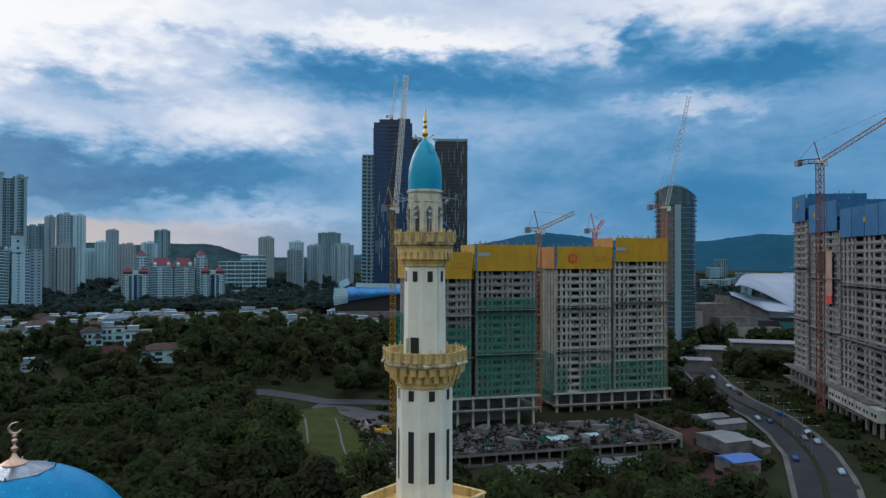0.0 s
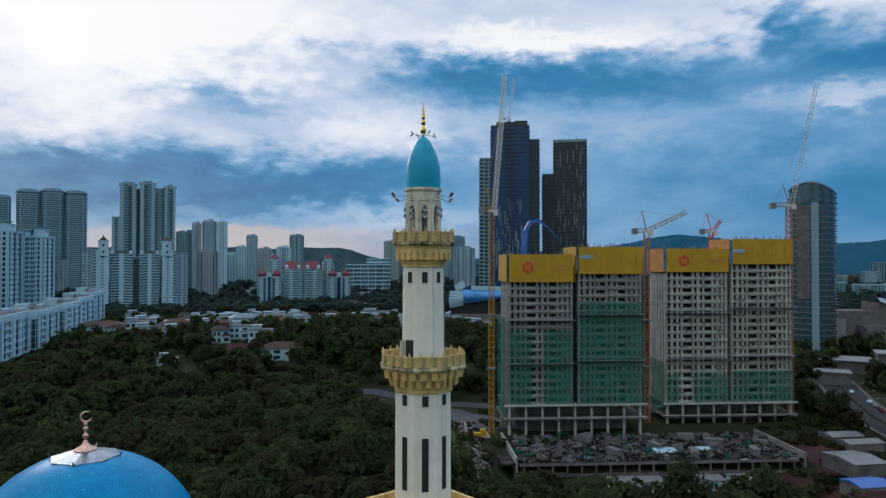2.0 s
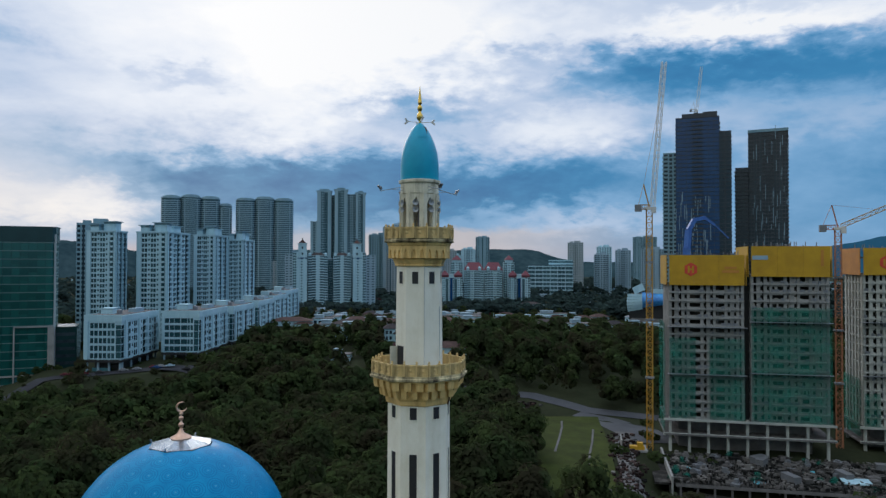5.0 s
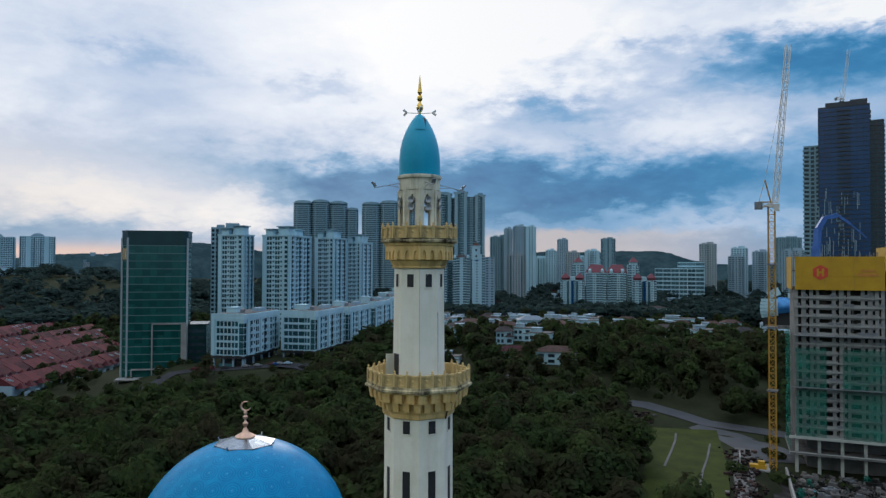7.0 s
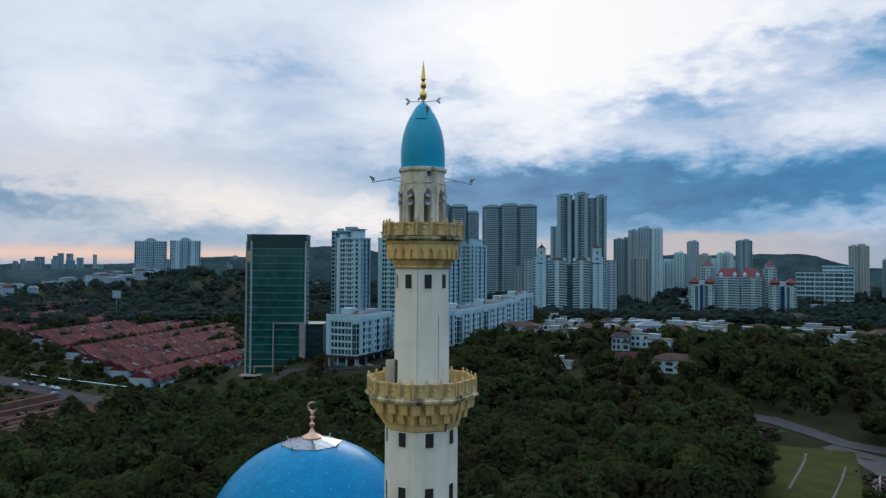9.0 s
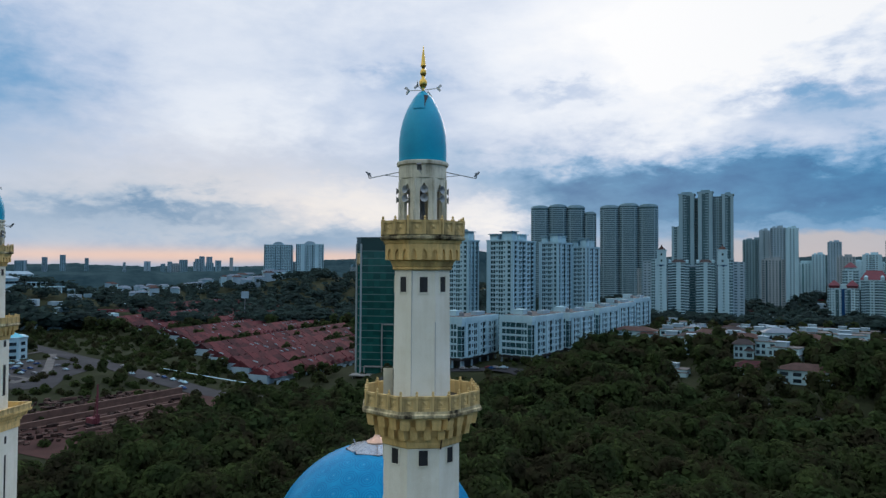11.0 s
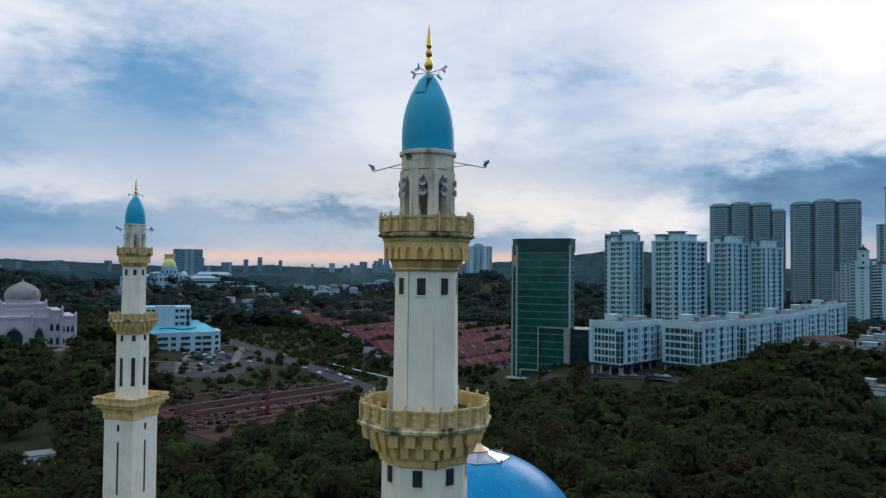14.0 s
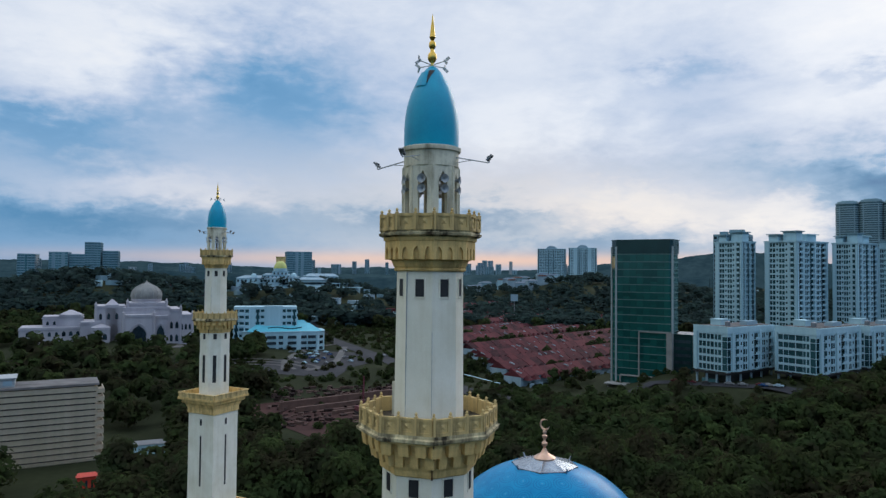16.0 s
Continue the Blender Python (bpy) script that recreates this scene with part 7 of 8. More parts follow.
drape("car_park", [(-388, 8), (-430, 22), (-470, 50), (-500, 62)], 56, ASPHALT, "pale paved yard with parked cars", "car park", 0.25)
drape("path", [(-405, 18), (-425, 36), (-460, 44), (-495, 50), (-540, 58)], 5, PAVED, "pale curved access road by the school", "path", 0.5)
drape("path", [(-405, 5), (-440, 6), (-480, 14), (-528, 28), (-560, 52)], 4, PAVED, "pale curved access road by the school", "path", 0.5)
for r in (20, 31, 42):
    drape("path", [(-405 - r * math.cos(radians(b)), -4 + r * 0.8 * math.sin(radians(b))) for b in range(-60, 100, 20)], 3, PAVED, "curved paved loop of the school car park", "path", 0.55)
drape("yard", [(108, 205), (100, 170), (94, 130)], 34, DIRT, "bare earth yard beside the site", "yard", 0.25)
drape("white_wall", [(-327, 119), (-366, 109), (-412, 98)], 1.2, WHITE, "long low white wall along the road", "wall", 2.4)
LATERITE = mat("laterite_wall", (0.07, 0.036, 0.028), (0.15, 0.085, 0.065), 0.3, 0.9)
for off, length, hh in ((0, 92, 4.4), (9, 84, 3.0), (21, 60, 2.2), (33, 46, 1.6)):
    alone("terrace_wall", Shape().box(0, 0, 0, length, 1.2, hh).box(0, -1.5, 0, length * 0.9, 2.4, 0.8), LATERITE, "reddish retaining wall on the cleared terrace", "wall", at=pose(-307 + off * 0.92, 42 + off * 0.38, -8.2, 0, 0, 112.6))

# ---- houses ----
rng = random.Random(21)


def bungalow(x, y, rz, w, d, h, flat, roofm, label):
    zz = height(x, y)
    c = thing("house", x, y, zz - 0.3, rz, label, "house", "detached houses")
    part("wall", Shape().box(0, 0, 0, w, d, h).box(w * 0.3, -d * 0.45, 0, w * 0.45, d * 0.5, h * 0.6), WHITE, c)
    if flat:
        part("roof", Shape().box(0, 0, h, w + 0.8, d + 0.8, 0.35).box(w * 0.3, -d * 0.45, h * 0.6, w * 0.5, d * 0.55, 0.3), CONC, c, "flat grey roof slab")
        part("roof_room", Shape().box(-w * 0.2, 0, h + 0.35, w * 0.42, d * 0.5, 2.3).box(-w * 0.2, 0, h + 2.65, w * 0.48, d * 0.56, 0.25), PALE, c)
    else:
        part("roof", Shape().hip(0, 0, h, w, d, 2.8, 0.9, 0.4).hip(w * 0.3, -d * 0.45, h * 0.6, w * 0.45, d * 0.5, 1.6, 0.7, 0.3), roofm, c)
    for zz2 in ((0.14, 0.58) if h > 6 else (0.4,)):
        for k in range(2):
            part("window", Shape().box(-w * 0.36 + k * w * 0.24, -d / 2 - 0.03, h * zz2, w * 0.15, 0.1, h * 0.25), GLASS_D, c)
        part("window", Shape().box(-w / 2 - 0.03, 0, h * zz2, 0.1, d * 0.4, h * 0.25), GLASS_D, c)
    if h > 6:
        part("window", Shape().box(w * 0.3, -d * 0.7 - 0.03, h * 0.16, w * 0.28, 0.1, h * 0.27), GLASS_D, c)
        part("window", Shape().box(w * 0.28, -d / 2 - 0.03, h * 0.68, w * 0.22, 0.1, h * 0.2), GLASS_D, c)
    return c


HOUSES = [(-118, 304, 15, 23, 6.6, 0, ROOF_BROWN), (-146, 310, 20, 21, 3.6, 0, ROOF_RED), (-144, 340, 12, 13, 9.0, 1, None), (-166, 362, 15, 12, 8.0, 1, None), (-172, 346, 30, 10, 8.0, 0, ROOF_DARK), (-174, 287, 20, 10, 3.5, 2, None), (-271, 380, 32, 30, 4.2, 0, ROOF_BROWN), (-328, 765, 24, 17, 12, 1, None), (-197, 782, 14, 24, 12, 0, ROOF_DARK),
          (-208, 749, 14, 19, 8.7, 1, None), (-143, 666, 10, 30, 10, 1, None), (-316, 643, 25, 16, 8, 1, None), (-430, 648, 30, 22, 8, 0, ROOF_DARK), (-372, 610, 30, 12, 9, 1, None), (-383, 774, 26, 18, 8, 2, None), (-355, 778, 26, 25, 8, 0, ROOF_BROWN), (-200, 392, 20, 16, 7.5, 1, None), (-250, 470, 24, 20, 8, 0, ROOF_DARK), (-288, 560, 24, 18, 8, 1, None), (-246, 560, 20, 16, 8, 1, None)]
for x, y, rz, w, h, flat, m in HOUSES:
    bungalow(x, y, rz, w, min(12, w * 0.8), h, flat, m, "white flat-roofed modern house among trees" if flat else "white house with a tiled hipped roof among trees")
long_shed = thing("workshop", -233, 424, height(-233, 424) - 0.3, 22, "long workshop with a blue-grey sheet roof and skylights", "workshop")
part("wall", Shape().box(0, 8, 0, 34, 18, 5.6), WHITE, long_shed)
part("roof", Shape().hip(0, 8, 5.6, 34, 18, 2.6, 0.8, 0.85), ROOF_SLATE, long_shed, "blue-grey sheet roof")
for k in range(3):
    part("skylight", Shape().box(-10 + k * 10, 3.6, 6.85, 6.5, 1.1, 0.5), WHITE, long_shed)
for k in range(5):
    part("window", Shape().box(-13 + k * 6.5, -1.05, 1.8, 4, 0.12, 2), GLASS_D, long_shed)
placed = [(x, y) for x, y, *_ in HOUSES] + [(-240, 430), (-226, 436)]
while len(placed) < 86:
    az, dist = radians(rng.uniform(19, 33) if len(placed) < 66 else rng.uniform(2, 19)), rng.uniform(400, 720)
    x, y = -dist * math.sin(az), dist * math.cos(az)
    if min(math.hypot(x - p, y - q) for p, q in placed) < 21 or x < -360 + (y - 300) * 0.1:
        continue
    placed.append((x, y))
    flat = rng.choice((0, 0, 1, 1, 2))
    bungalow(x, y, rng.uniform(5, 40), rng.uniform(12, 19), rng.uniform(10, 13), rng.uniform(6.5, 9.5), flat, rng.choice((ROOF_DARK, ROOF_SLATE, ROOF_BROWN, ROOF_BROWN)), "white flat-roofed house among trees" if flat else "white house with a tiled hipped roof among trees")

# terraces with red roofs
TERR = []
for k in (-1, 0, 1, 2, 3, 4, 6, 7, 8, 9, 11, 12, 13, 14, 16, 17):
    along = Vector((-0.48 - 0.012 * k, 0.85, 0)).normalized()
    p = Vector((-366 - 27.5 * k + (6.5 if k % 2 else 0), 131 + 3.2 * k - 0.5 * k * max(0, k - 8), 0))
    length = min(128 + 22 * k, 340)
    rz = math.degrees(math.atan2(along.y, along.x))
    m = p + along * length / 2
    TERR.append((m.x, m.y, length, rz))
    c = thing("terrace_row", m.x, m.y, height(m.x, m.y) - 0.3, rz, "row of terraced houses with weathered red tile roofs", "terraced houses", "red-roofed terraces")
    n = int(length / 7.2)
    part("wall", Shape().box(0, 0, 0, length, 12.6, 5.0), PALE, c)
    for i in range(n):
        s = Shape()
        u, w = -length / 2 + length * (i + 0.5) / n, length / n - 0.15
        h0 = 5.9 + rng.uniform(0, 0.3)
        s.v += [(u - w / 2, -7.2, h0 - 1.0), (u + w / 2, -7.2, h0 - 1.0), (u + w / 2, 7.2, h0 - 1.0), (u - w / 2, 7.2, h0 - 1.0), (u - w / 2, 0, h0 + 3), (u + w / 2, 0, h0 + 3)]
        s.f += [(0, 1, 5, 4), (4, 5, 2, 3), (0, 4, 3), (1, 2, 5), (3, 2, 1, 0)]
        s.hip(u + rng.uniform(-1, 1), -7.8, 3.6, w * 0.5, 5, 2.6, 0.5, 0.2)
        part("roof", s, ROOF_RED, c)
        if rng.random() < 0.5:
            v = rng.uniform(-5, 2)
            part("party_wall", Shape().beam((u - w / 2, v - 2.2, h0 + 1.6), (u - w / 2, v + rng.uniform(0, 2), h0 + 2.4), 0.3, 0.5), PALE, c)
            part("garden_wall", Shape().box(u, -11.2, 0, w * 0.5, 0.4, 2.2), PALE, c)

# parked and passing cars
rng = random.Random(8)


def car(x, y, rz, m):
    c = thing("car", x, y, height(x, y) + 0.5, rz, "small parked or waiting car on the road", "car", "cars on the roads")
    s = Shape().box(0, 0, 0.35, 4.3, 1.75, 0.55)
    n = len(s.v)
    s.v += [(-1.5, -0.8, 0.9), (1.1, -0.8, 0.9), (1.1, 0.8, 0.9), (-1.5, 0.8, 0.9), (-1.0, -0.65, 1.45), (0.5, -0.65, 1.45), (0.5, 0.65, 1.45), (-1.0, 0.65, 1.45)]
    s.f += [(n + 4, n + 5, n + 6, n + 7)] + [(n + i, n + (i + 1) % 4, n + 4 + (i + 1) % 4, n + 4 + i) for i in range(4)]
    part("body", s, m, c)
    for a in (-1.35, 1.35):
        for b in (-0.85, 0.85):
            part("wheel", Shape().turn([(0.32, -0.1), (0.32, 0.1)], 10, 0, False), DARK, c, at=pose(a, b, 0.32, 90, 0, 0))


CARS = [WHITE, STEEL, DARK, ROOF_RED, GLASS_B, PALE, SHEET]
for i in range(16):
    k = rng.random() * 6.5
    j = int(k)
    (x0, y0), (x1, y1) = ROAD_E[j], ROAD_E[j + 1]
    t = k - j
    off = rng.choice((-6.2, -2.8, 2.8, 6.2))
    car(x0 + (x1 - x0) * t + off, y0 + (y1 - y0) * t, math.degrees(math.atan2(y1 - y0, x1 - x0)), rng.choice(CARS))
for i in range(26):
    car(-470 + rng.uniform(-38, 38), 34 + rng.uniform(-22, 22), rng.choice((30, 120)), rng.choice(CARS))
for i in range(14):
    t = rng.random()
    car(-324 - 160 * t, 96 - 22 * t + rng.choice((-4, 4)), 8, rng.choice(CARS))
for i in range(12):
    t = rng.random()
    car(-268 + 43 * t + rng.uniform(-2, 2), 185 + 40 * t, 43, rng.choice(CARS))

# street lamps along the road
for i in range(12):
    k = i * 0.46
    j = min(int(k), 6)
    (x0, y0), (x1, y1) = ROAD_E[j], ROAD_E[j + 1]
    t = k - j
    x, y = x0 + (x1 - x0) * t, y0 + (y1 - y0) * t
    c = thing("street_lamp", x, y, height(x, y), 0, "tall grey street lamp with two arms on the median", "street lamp", "street lamps")
    part("pole", Shape().turn([(0.14, 0), (0.08, 10)], 8, 0, False), STEEL, c)
    part("arm", Shape().beam((-2, 0, 10.3), (2, 0, 10.3), 0.1), STEEL, c)
    for e in (-2.2, 2.2):
        part("lamp_head", Shape().box(e, 0, 10.2, 0.9, 0.3, 0.15), HORN, c)
c = thing("billboard", -148, -50, height(-148, -50), 100, "small red sign board among the trees", "sign")
part("board", Shape().box(0, 0, 7, 5, 0.3, 3.2), RED, c)
part("post", Shape().box(-1.5, 0, 0, 0.3, 0.3, 7).box(1.5, 0, 0, 0.3, 0.3, 7), STEEL, c)
c = thing("sign_post", -740, 281, height(-740, 281), 65, "pale board on a tall post above the wood", "sign")
part("board", Shape().box(0, 0, 28, 8.4, 0.5, 8), PALE, c)
part("post", Shape().box(0, 0, 0, 0.8, 0.8, 28), STEEL, c)

# ---- trees ----


def crown_points(rng, lobes, leaves, size, mid):
    """Leaf quads over several lobes: vertices, faces and soft normals that follow the lobes and the crown."""
    v, f, soft = [], [], []
    for i in range(leaves):
        cx, cy, cz, r = lobes[i % len(lobes)]
        w = Vector((rng.gauss(0, 1), rng.gauss(0, 1), rng.gauss(0.3, 1))).normalized()
        p = Vector((cx, cy, cz)) + w * r * rng.uniform(0.66, 1.08)
        p.z = cz + (p.z - cz) * 0.85
        nrm = (w + Vector((rng.uniform(-.6, .6), rng.uniform(-.6, .6), rng.uniform(-.2, .8)))).normalized()
        t = nrm.orthogonal().normalized()
        b = nrm.cross(t)
        a = rng.uniform(0, 6.28)
        t, b = t * math.cos(a) + b * math.sin(a), b * math.cos(a) - t * math.sin(a)
        k, n = size * rng.uniform(0.6, 1.3), len(v)
        bend = nrm * k * 0.25
        v += [tuple(p - t * k - b * k * 0.5), tuple(p + t * k * 0.2 - b * k * 0.7 + bend), tuple(p + t * k + b * k * 0.3), tuple(p - t * k * 0.1 + b * k * 0.8 + bend)]
        f.append((n, n + 1, n + 2, n + 3))
        out = (w * 0.7 + (p - Vector((0, 0, mid))).normalized() * 0.6 + nrm * 0.3 + Vector((0, 0, 0.75))).normalized()
        soft += [tuple(out)] * 4
    return v, f, soft


def leafy(name, v, f, soft, m):
    """A mesh of leaves shaded by soft normals."""
    me = bpy.data.meshes.new(name)
    me.from_pydata(v, [], f)
    me.materials.append(m)
    me.shade_smooth()
    att = me.attributes.new("custom_normal", "FLOAT_VECTOR", "POINT")
    att.data.foreach_set("vector", np.asarray(soft, dtype=np.float32).ravel())
    return me


def tree_plan(seed, leaves, size):
    rng = random.Random(seed)
    h, lobes = 6.0, []
    tall, spread = rng.uniform(0.8, 1.35), rng.uniform(0.8, 1.15)
    for i in range(rng.randint(8, 12)):
        a, r = rng.uniform(0, 6.28), rng.uniform(0.5, 2.9) * spread
        lobes.append((r * math.cos(a), r * math.sin(a), h + (rng.uniform(-2.0, 2.6) - r * 0.4) * tall, rng.uniform(1.3, 2.3)))
    lobes.append((0, 0, h + 1.8 * tall, 2.3))
    return lobes, crown_points(rng, lobes, leaves, size, h - 1.5)


def tree(seed, m):
    lobes, (v, f, soft) = tree_plan(seed, 1250, 0.40)
    root = thing("tree", 0, 0, -200, 0, "dark green broadleaf tree in the wood", "tree", "trees of the wood")
    s = Shape().turn([(0.34, -1), (0.24, 2.0), (0.16, 4.6), (0.05, 7.0)], 8, 0, False)
    for x, y, z, r in lobes[:6]:
        s.beam((0, 0, 3.0), (x * 0.9, y * 0.9, z), 0.13)
    part("trunk", s, BARK, root)
    part("crown", leafy("crown", v, f, soft, m), None, root)
    return root


EDGE_AZ = (36, 41.5, 45, 55, 64, 69, 74, 79, 85, 91)
EDGE_R = (747, 430, 284, 270, 274, 256, 262, 235, 200, 185)


def open_ground(x, y):
    """Whether a place lies beyond the edge of the near wood, towards the red roofs and the white row."""
    az, dist = math.degrees(math.atan2(-x, y)), math.hypot(x, y)
    return 36 < az < 91 and float(np.interp(az, EDGE_AZ, EDGE_R)) < dist < 690


def clear(x, y):
    """Whether a tree may stand here."""
    if math.hypot(x + 48, y - 27) < 48 or math.hypot(x, y) < 22 or math.hypot(x + 82, y + 16) < 10:
        return False
    for pts, w in ((ROAD_E, 16), (ROAD_N, 6.5), (ROAD_W, 11), ([(-430, 112), (-560, 96), (-760, 84)], 22), ([(-38, 248), (-25, 190), (-20, 163), (-15, 132)], 13.5), ([(-60, 255), (-42, 190)], 6), ([(-30, 243), (-6, 222), (-6, 196)], 11), ([(-285, 112), (-268, 185), (-225, 225)], 9), ([(-14, 225), (-2, 160), (1, 128)], 9), ([(-272, 12), (-285, 35), (-325, 98)], 46), ([(-372, 0), (-430, 22), (-500, 60)], 40), ([(108, 205), (94, 130)], 18), ([(-284, 219), (-255, 243), (-341, 445)], 34), ([(-305, 195), (-330, 215)], 30), ([(-334, 280), (-311, 385)], 26), ([(-210, -100), (-232, -62)], 19), ([(-198, -92), (-206, -62)], 9), ([(206, 268), (172, 175)], 34), ([(-478, -150), (-470, -60)], 40), ([(-523, -20), (-490, 40)], 30), ([(-40, -60), (60, -60)], 30), ([(-216, -50), (-238, -46)], 8)):
        for (x0, y0), (x1, y1) in zip(pts, pts[1:]):
            dx, dy = x1 - x0, y1 - y0
            t = min(1, max(0, ((x - x0) * dx + (y - y0) * dy) / (dx * dx + dy * dy)))
            if math.hypot(x - x0 - t * dx, y - y0 - t * dy) < w:
                return False
    if -880 < x < -400 and 92 < y < 262 and noise.noise((x * 0.022, y * 0.022, 8)) < -0.08:
        return False
    if -262 < x < -176 and abs(y + 50 - (x + 230) * 0.19) < 11 or -200 < x < -142 and abs(y + 66 - (x + 187) * 0.23) < 14:
        return False
    u, v = (x - 4) * U[0] + (y - 204) * U[1], -(x - 4) * U[1] + (y - 204) * U[0]
    if -12 < u < 122 and -38 < v < 50 or -4 < u < 104 and -66 < v < 0:
        return False
    for mx, my, length, rz in TERR:
        a = radians(rz)
        p, q = (x - mx) * math.cos(a) + (y - my) * math.sin(a), -(x - mx) * math.sin(a) + (y - my) * math.cos(a)
        if abs(p) < length / 2 + 3 and (abs(q) < 10 or abs(q) < 14 and noise.noise((x * 0.03, y * 0.03, 5)) < 0.05):
            return False
    for x0, y0, w, d, rz in [(p, q, w, d, 20) for p, q, w, d, h in LOWS] + [(-305.5, 192.5, 48, 30, 44)]:
        a = radians(rz)
        p, q = (x - x0) * math.cos(a) + (y - y0) * math.sin(a), -(x - x0) * math.sin(a) + (y - y0) * math.cos(a)
        if abs(p) < w / 2 + 7 and -9 < q < d + 5:
            return False
    for p, q, *_ in HOUSES + [(-240, 424), (-226, 428)]:
        r = math.hypot(p, q)
        along, aside = (x * p + y * q) / r, abs(x * q - y * p) / r
        if aside < 10 and r - (26 if r < 420 else 40) < along < r + 8:
            return False
    return all(math.hypot(x - p, y - q) > 9.5 for p, q in placed)


rng = random.Random(4)
spots, cells = [], set()
for k in range(34000):
    az, dist = radians(rng.uniform(-44, 118)), math.sqrt(rng.uniform(95 ** 2, 720 ** 2))
    x, y = -dist * math.sin(az), dist * math.cos(az)
    gap = 6.6 if dist < 340 else 8.6 if dist < 430 else 11
    cell = (int(x / gap), int(y / gap), -0.2 < az < 0.4 and 255 < dist < 430)
    if cell in cells or not clear(x, y):
        continue
    if dist > 430 and -0.75 < az < 0.7 and noise.noise((x * 0.012, y * 0.012, 2)) < -0.15:
        continue
    if 92 < x < 150 and 125 < y < 270 and rng.random() < 0.85:
        continue
    if open_ground(x, y) and rng.random() < (0.6 if x < -380 and y > 120 else 0.86):
        continue
    if -760 < x < -300 and -15 < y < 135 and rng.random() < 0.5:
        continue
    if 400 < dist < 680 and -0.02 < az < 0.62 and rng.random() < 0.25:
        continue
    cells.add(cell)
    spots.append((dist, x, y))
spots.sort()
near = [s for s in spots if s[0] < 260 and s[1] > -190]
near = near[:: max(1, len(near) // 280)][:285]
taken = set(near)
kinds = [tree(1, LEAF), tree(2, LEAF2), tree(3, LEAF), tree(6, LEAF2)]
for i, (dist, x, y) in enumerate(near):
    k = rng.uniform(1.25, 1.85)
    m = pose(x, y, height(x, y) - 0.2, 0, 0, rng.uniform(0, 360)) @ Matrix.Diagonal((k, k, k * rng.uniform(0.85, 1.2), 1))
    if i < 4:
        kinds[i].matrix_basis = m
        continue
    copy = copy_thing(kinds[i % 4], Matrix.Identity(4))
    copy.matrix_basis = m
# the rest of the wood
plans = [[[np.array(a) for a in tree_plan(30 + i, n, sz)[1]] for i in range(7)] for n, sz in ((300, 0.72), (95, 1.3))]
for which, m in ((0, LEAF), (1, LEAF2)):
    vs, ns = [], []
    for i, sp in enumerate(spots):
        if sp in taken or i % 2 != which:
            continue
        dist, x, y = sp
        p, _, nn = plans[0 if dist < 330 else 1][rng.randrange(7)]
        a, k = rng.uniform(0, 6.28), rng.uniform(1.05, 1.65)
        if 400 < dist < 700 and -x < 0.78 * y and x < 30 or open_ground(x, y):
            k *= 0.7
        c, q = math.cos(a), math.sin(a)
        ns.append(np.stack([c * nn[:, 0] - q * nn[:, 1], q * nn[:, 0] + c * nn[:, 1], nn[:, 2]], 1))
        vs.append(np.stack([x + k * (c * p[:, 0] - q * p[:, 1]), y + k * (q * p[:, 0] + c * p[:, 1]), height(x, y) - 0.5 + k * p[:, 2] * rng.uniform(0.85, 1.1)], 1))
    allv = np.concatenate(vs)
    me = leafy("wood", allv.tolist(), np.arange(len(allv)).reshape(-1, 4).tolist(), np.concatenate(ns), m)
    tagged(new("wood", me), "dense dark green wood of broadleaf trees", "woodland", "", "stuff")
# hedged hills and far woods
vs, ns = [], []
for k in range(8200):
    az, dist = radians(rng.uniform(-40, 116)), 720 + 1900 * rng.random() ** 2.1
    x, y = -dist * math.sin(az), dist * math.cos(az)
    if -900 < x < -400 and 80 < y < 280 and noise.noise((x * 0.022, y * 0.022, 8)) < 0.0 or -948 < x < -908 and -50 < y < 140:
        continue
    p, _, nn = (a[:160] for a in plans[1][rng.randrange(7)])
    ns.append(nn)
    s = rng.uniform(1.1, 2.0)
    vs.append(np.stack([x + s * 1.6 * p[:, 0], y + s * 1.6 * p[:, 1], height(x, y) - 2 + s * p[:, 2]], 1))
allv = np.concatenate(vs)
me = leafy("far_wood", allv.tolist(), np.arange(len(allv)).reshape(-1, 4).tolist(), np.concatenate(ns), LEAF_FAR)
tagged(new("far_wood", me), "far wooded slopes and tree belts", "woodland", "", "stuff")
# scrub on the open ground
vs = []
scrub = np.array(crown_points(random.Random(9), [(0, 0, 0.7, 1.3), (1.2, 0.5, 0.5, 0.9), (-0.8, 0.9, 0.5, 1.0)], 70, 0.55, 0.0)[0])
for k in range(3400):
    if k < 1900:
        x, y = rng.uniform(-780, -250), rng.uniform(-40, 140)
    elif k < 2600:
        x, y = rng.uniform(95, 240), rng.uniform(90, 330)
    else:
        x, y = rng.uniform(-330, 20), rng.uniform(150, 640)
    if -560 < x < -372 and -12 < y < 80 and rng.random() < 0.85:
        continue
    if -350 < x < -232 and -30 < y < 100 and rng.random() < 0.88:
        continue
    ok = True
    for pts, w in ((ROAD_E, 14), (ROAD_W, 8), (ROAD_N, 7), ([(-405, 18), (-460, 44), (-540, 58)], 4), ([(-38, 248), (-25, 190), (-20, 163), (-15, 132)], 12)):
        for (x0, y0), (x1, y1) in zip(pts, pts[1:]):
            dx, dy = x1 - x0, y1 - y0
            t = min(1, max(0, ((x - x0) * dx + (y - y0) * dy) / (dx * dx + dy * dy)))
            ok = ok and math.hypot(x - x0 - t * dx, y - y0 - t * dy) > w
    if not ok:
        continue
    k2 = rng.uniform(0.7, 1.9)
    vs.append(scrub * k2 + np.array([x, y, height(x, y)]))
allv = np.concatenate(vs)
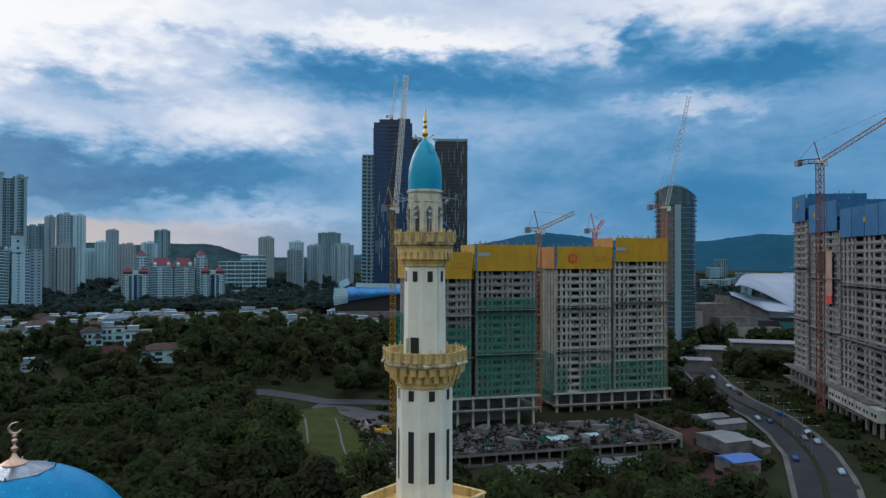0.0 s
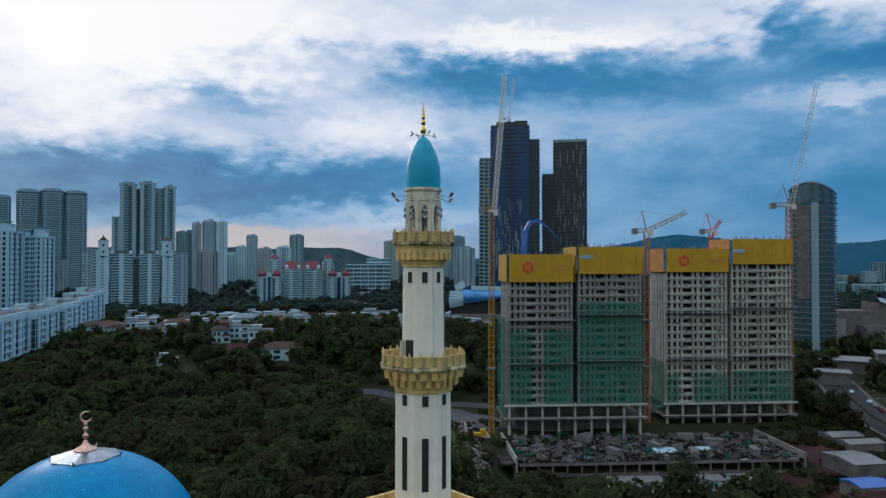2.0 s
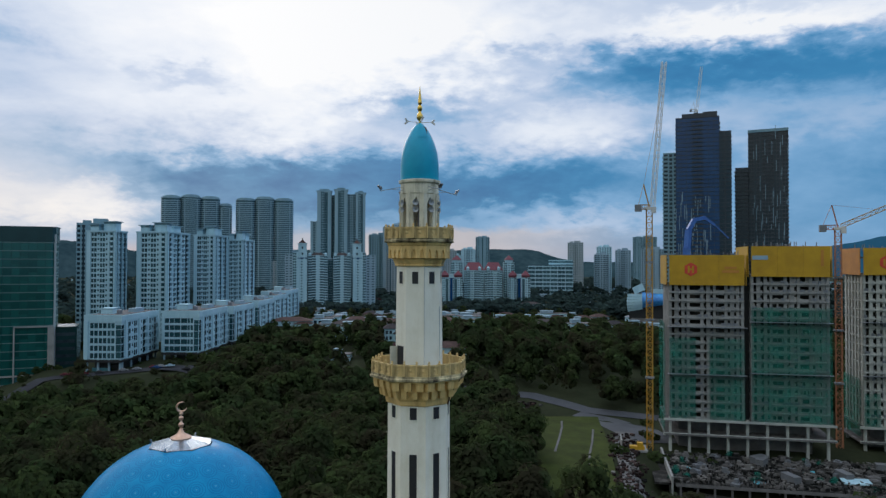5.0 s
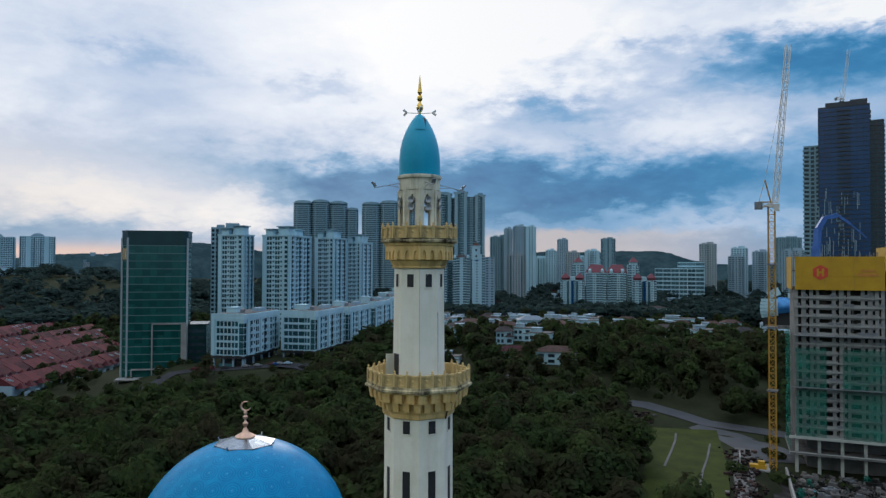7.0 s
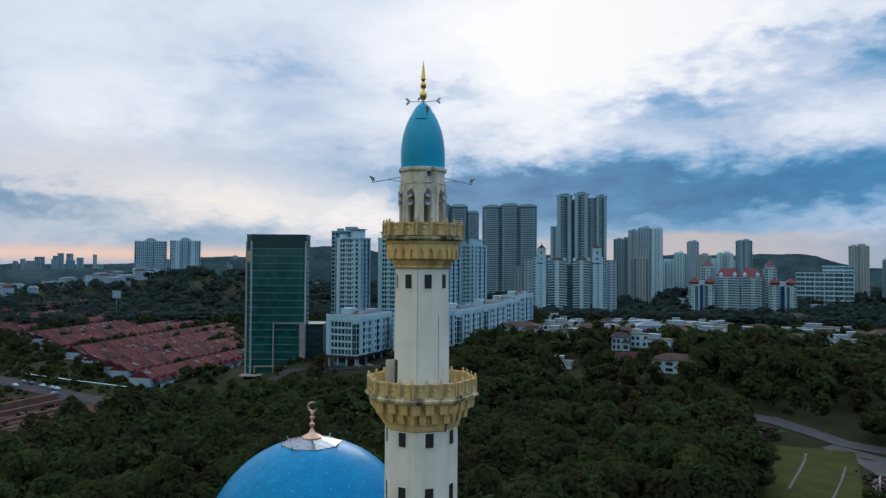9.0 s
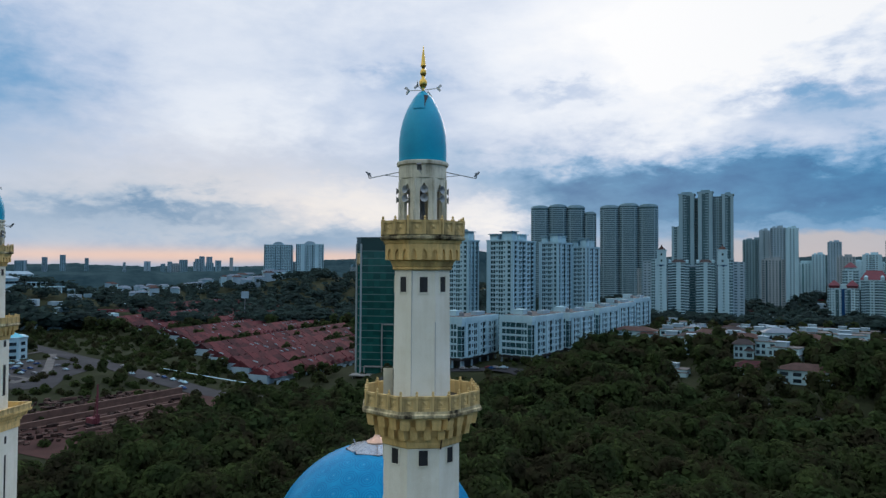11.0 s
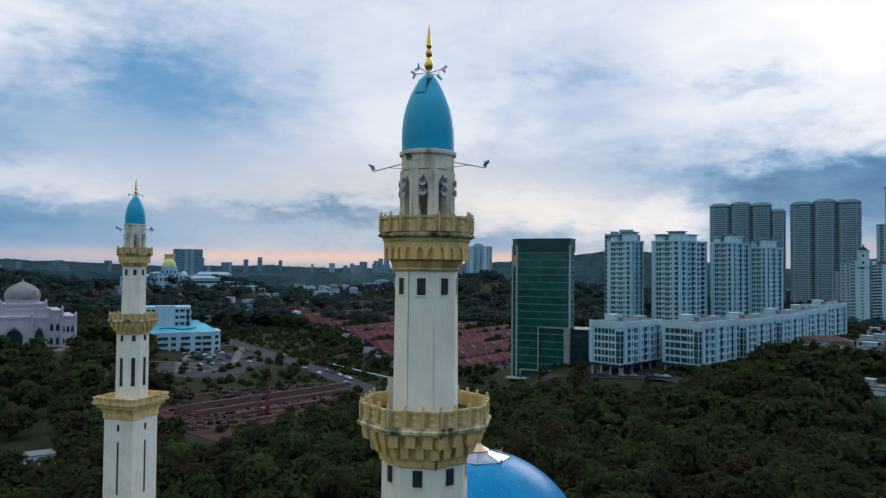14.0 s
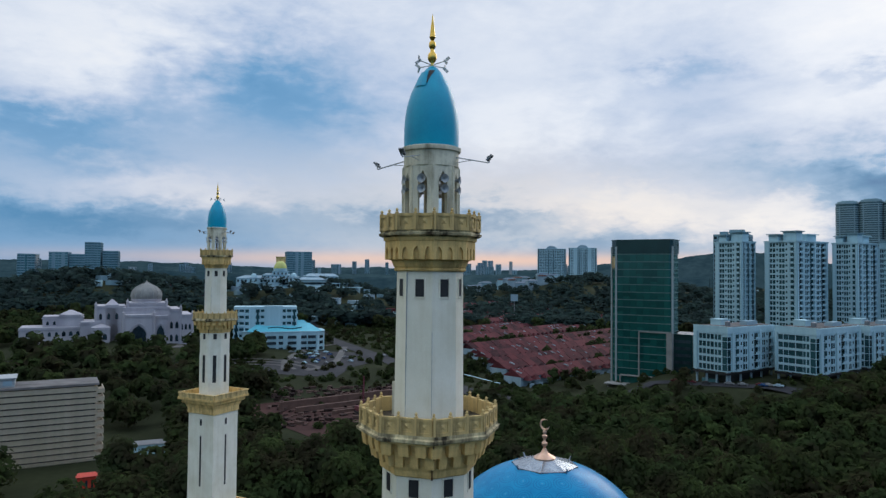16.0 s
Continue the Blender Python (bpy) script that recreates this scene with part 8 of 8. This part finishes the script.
me = bpy.data.meshes.new("scrub")
me.from_pydata(allv.tolist(), [], np.arange(len(allv)).reshape(-1, 4).tolist())
me.materials.append(LEAF2)
tagged(new("scrub", me), "low dark green scrub on open ground", "scrub", "", "stuff")
SPOIL = mat("earth_and_timber_spoil", (0.018, 0.011, 0.010), (0.11, 0.07, 0.06), 0.3, 0.9, vary=0.9, spec=0.1)
# spoil and loose material on the cleared terrace
s = Shape()
for k in range(700):
    x, y = rng.uniform(-345, -255), rng.uniform(-5, 85)
    s.box(x, y, height(x, y) + 0.1, rng.uniform(0.5, 4), rng.uniform(0.4, 2), rng.uniform(0.2, 1.4), rng.uniform(0, 180))
alone("terrace_spoil", s, SPOIL, "spoil heaps and loose material on the cleared earth", "debris", "stuff")
rig = thing("piling_rig", -275, 36, height(-275, 36), 20, "red piling rig on the cleared earth", "machine")
part("mast", Shape().beam((0, 0, 1), (0, 0, 17), 0.5).beam((-3, 0, 1.5), (0, 0, 14), 0.25), ROOF_BRIGHT, rig)
part("body", Shape().box(-3, 0, 0.9, 5, 3, 2.2).box(-1.4, 0.9, 3.1, 1.6, 1.2, 1.4), ROOF_BRIGHT, rig)
part("track", Shape().box(-2.5, -1.6, 0, 5.5, 0.8, 1), DARK, rig)
part("track", Shape().box(-2.5, 1.6, 0, 5.5, 0.8, 1), DARK, rig)
# small sheds by the louvred block
for x, y, w, d, m, lab in ((-227, -48, 15, 6, WHITE, "long white shed beside the louvred block"), (-190, -58, 5, 2.6, RED, "red container half hidden among trees")):
    c = thing("yard_shed", x, y, height(x, y), 100, lab, "shed")
    part("wall", Shape().box(0, 0, 0, w, d, 3.4), m, c)
    part("roof", Shape().hip(0, 0, 3.4, w, d, 0.9, 0.4, 0.8), SHEET if m is WHITE else RED, c)
    for k in range(3):
        part("door", Shape().box(-w * 0.3 + k * w * 0.3, -d / 2 - 0.03, 0, w * 0.12, 0.1, 2.3), GLASS_D, c)
# rubble heaped along the lawn
for m, n, lab in ((SPOIL, 420, "brown rubble and planks heaped along the lawn"), (RUBBLE, 120, "pale broken concrete heaped along the lawn")):
    s = Shape()
    for k in range(n):
        t = rng.random()
        x, y = (-60 + 17 * t + rng.gauss(0, 2.2), 255 - 66 * t) if k % 2 else (-13 + 11 * t + rng.gauss(0, 2.6), 222 - 70 * t)
        s.box(x, y, height(x, y), rng.uniform(0.4, 2.0), rng.uniform(0.3, 1.2), rng.uniform(0.2, 1.1), rng.uniform(0, 180))
    alone("rubble", s, m, lab, "debris", "stuff")
# pale homes scattered over the far slope
rng = random.Random(31)
for k in range(70):
    az, dist = radians(rng.uniform(66, 79)), rng.uniform(1250, 2200)
    x, y = -dist * math.sin(az), dist * math.cos(az)
    c = thing("slope_house", x, y, height(x, y) - 1, rng.uniform(60, 95), "small pale house on the far wooded slope", "house", "houses on the far slope")
    w, h = rng.uniform(12, 30), rng.uniform(15, 21)
    part("wall", Shape().box(0, 0, 0, w, 11, h), rng.choice((WHITE, PALE, GREYTOWER)), c)
    part("roof", Shape().hip(0, 0, h, w, 11, 3, 0.7, 0.5), rng.choice((ROOF_BROWN, ROOF_SLATE, ROOF_SLATE)), c)
# far small houses
rng = random.Random(77)
for m, n in ((WHITE, 130), (PALE, 420), (GREYTOWER, 500), (ROOF_RED, 260)):
    s = Shape()
    for k in range(n):
        az, dist = radians(rng.uniform(-34, 104)), 720 + 1900 * rng.random() ** 1.3
        x, y = -dist * math.sin(az), dist * math.cos(az)
        if 0.8 < az < 1.36 and dist < 1500:
            continue
        s.box(x, y, height(x, y), rng.uniform(8, 20), rng.uniform(7, 11), rng.uniform(3.5, 8), rng.uniform(0, 90))
    alone("far_houses", s, m, "scattered far houses among trees", "houses", "stuff")
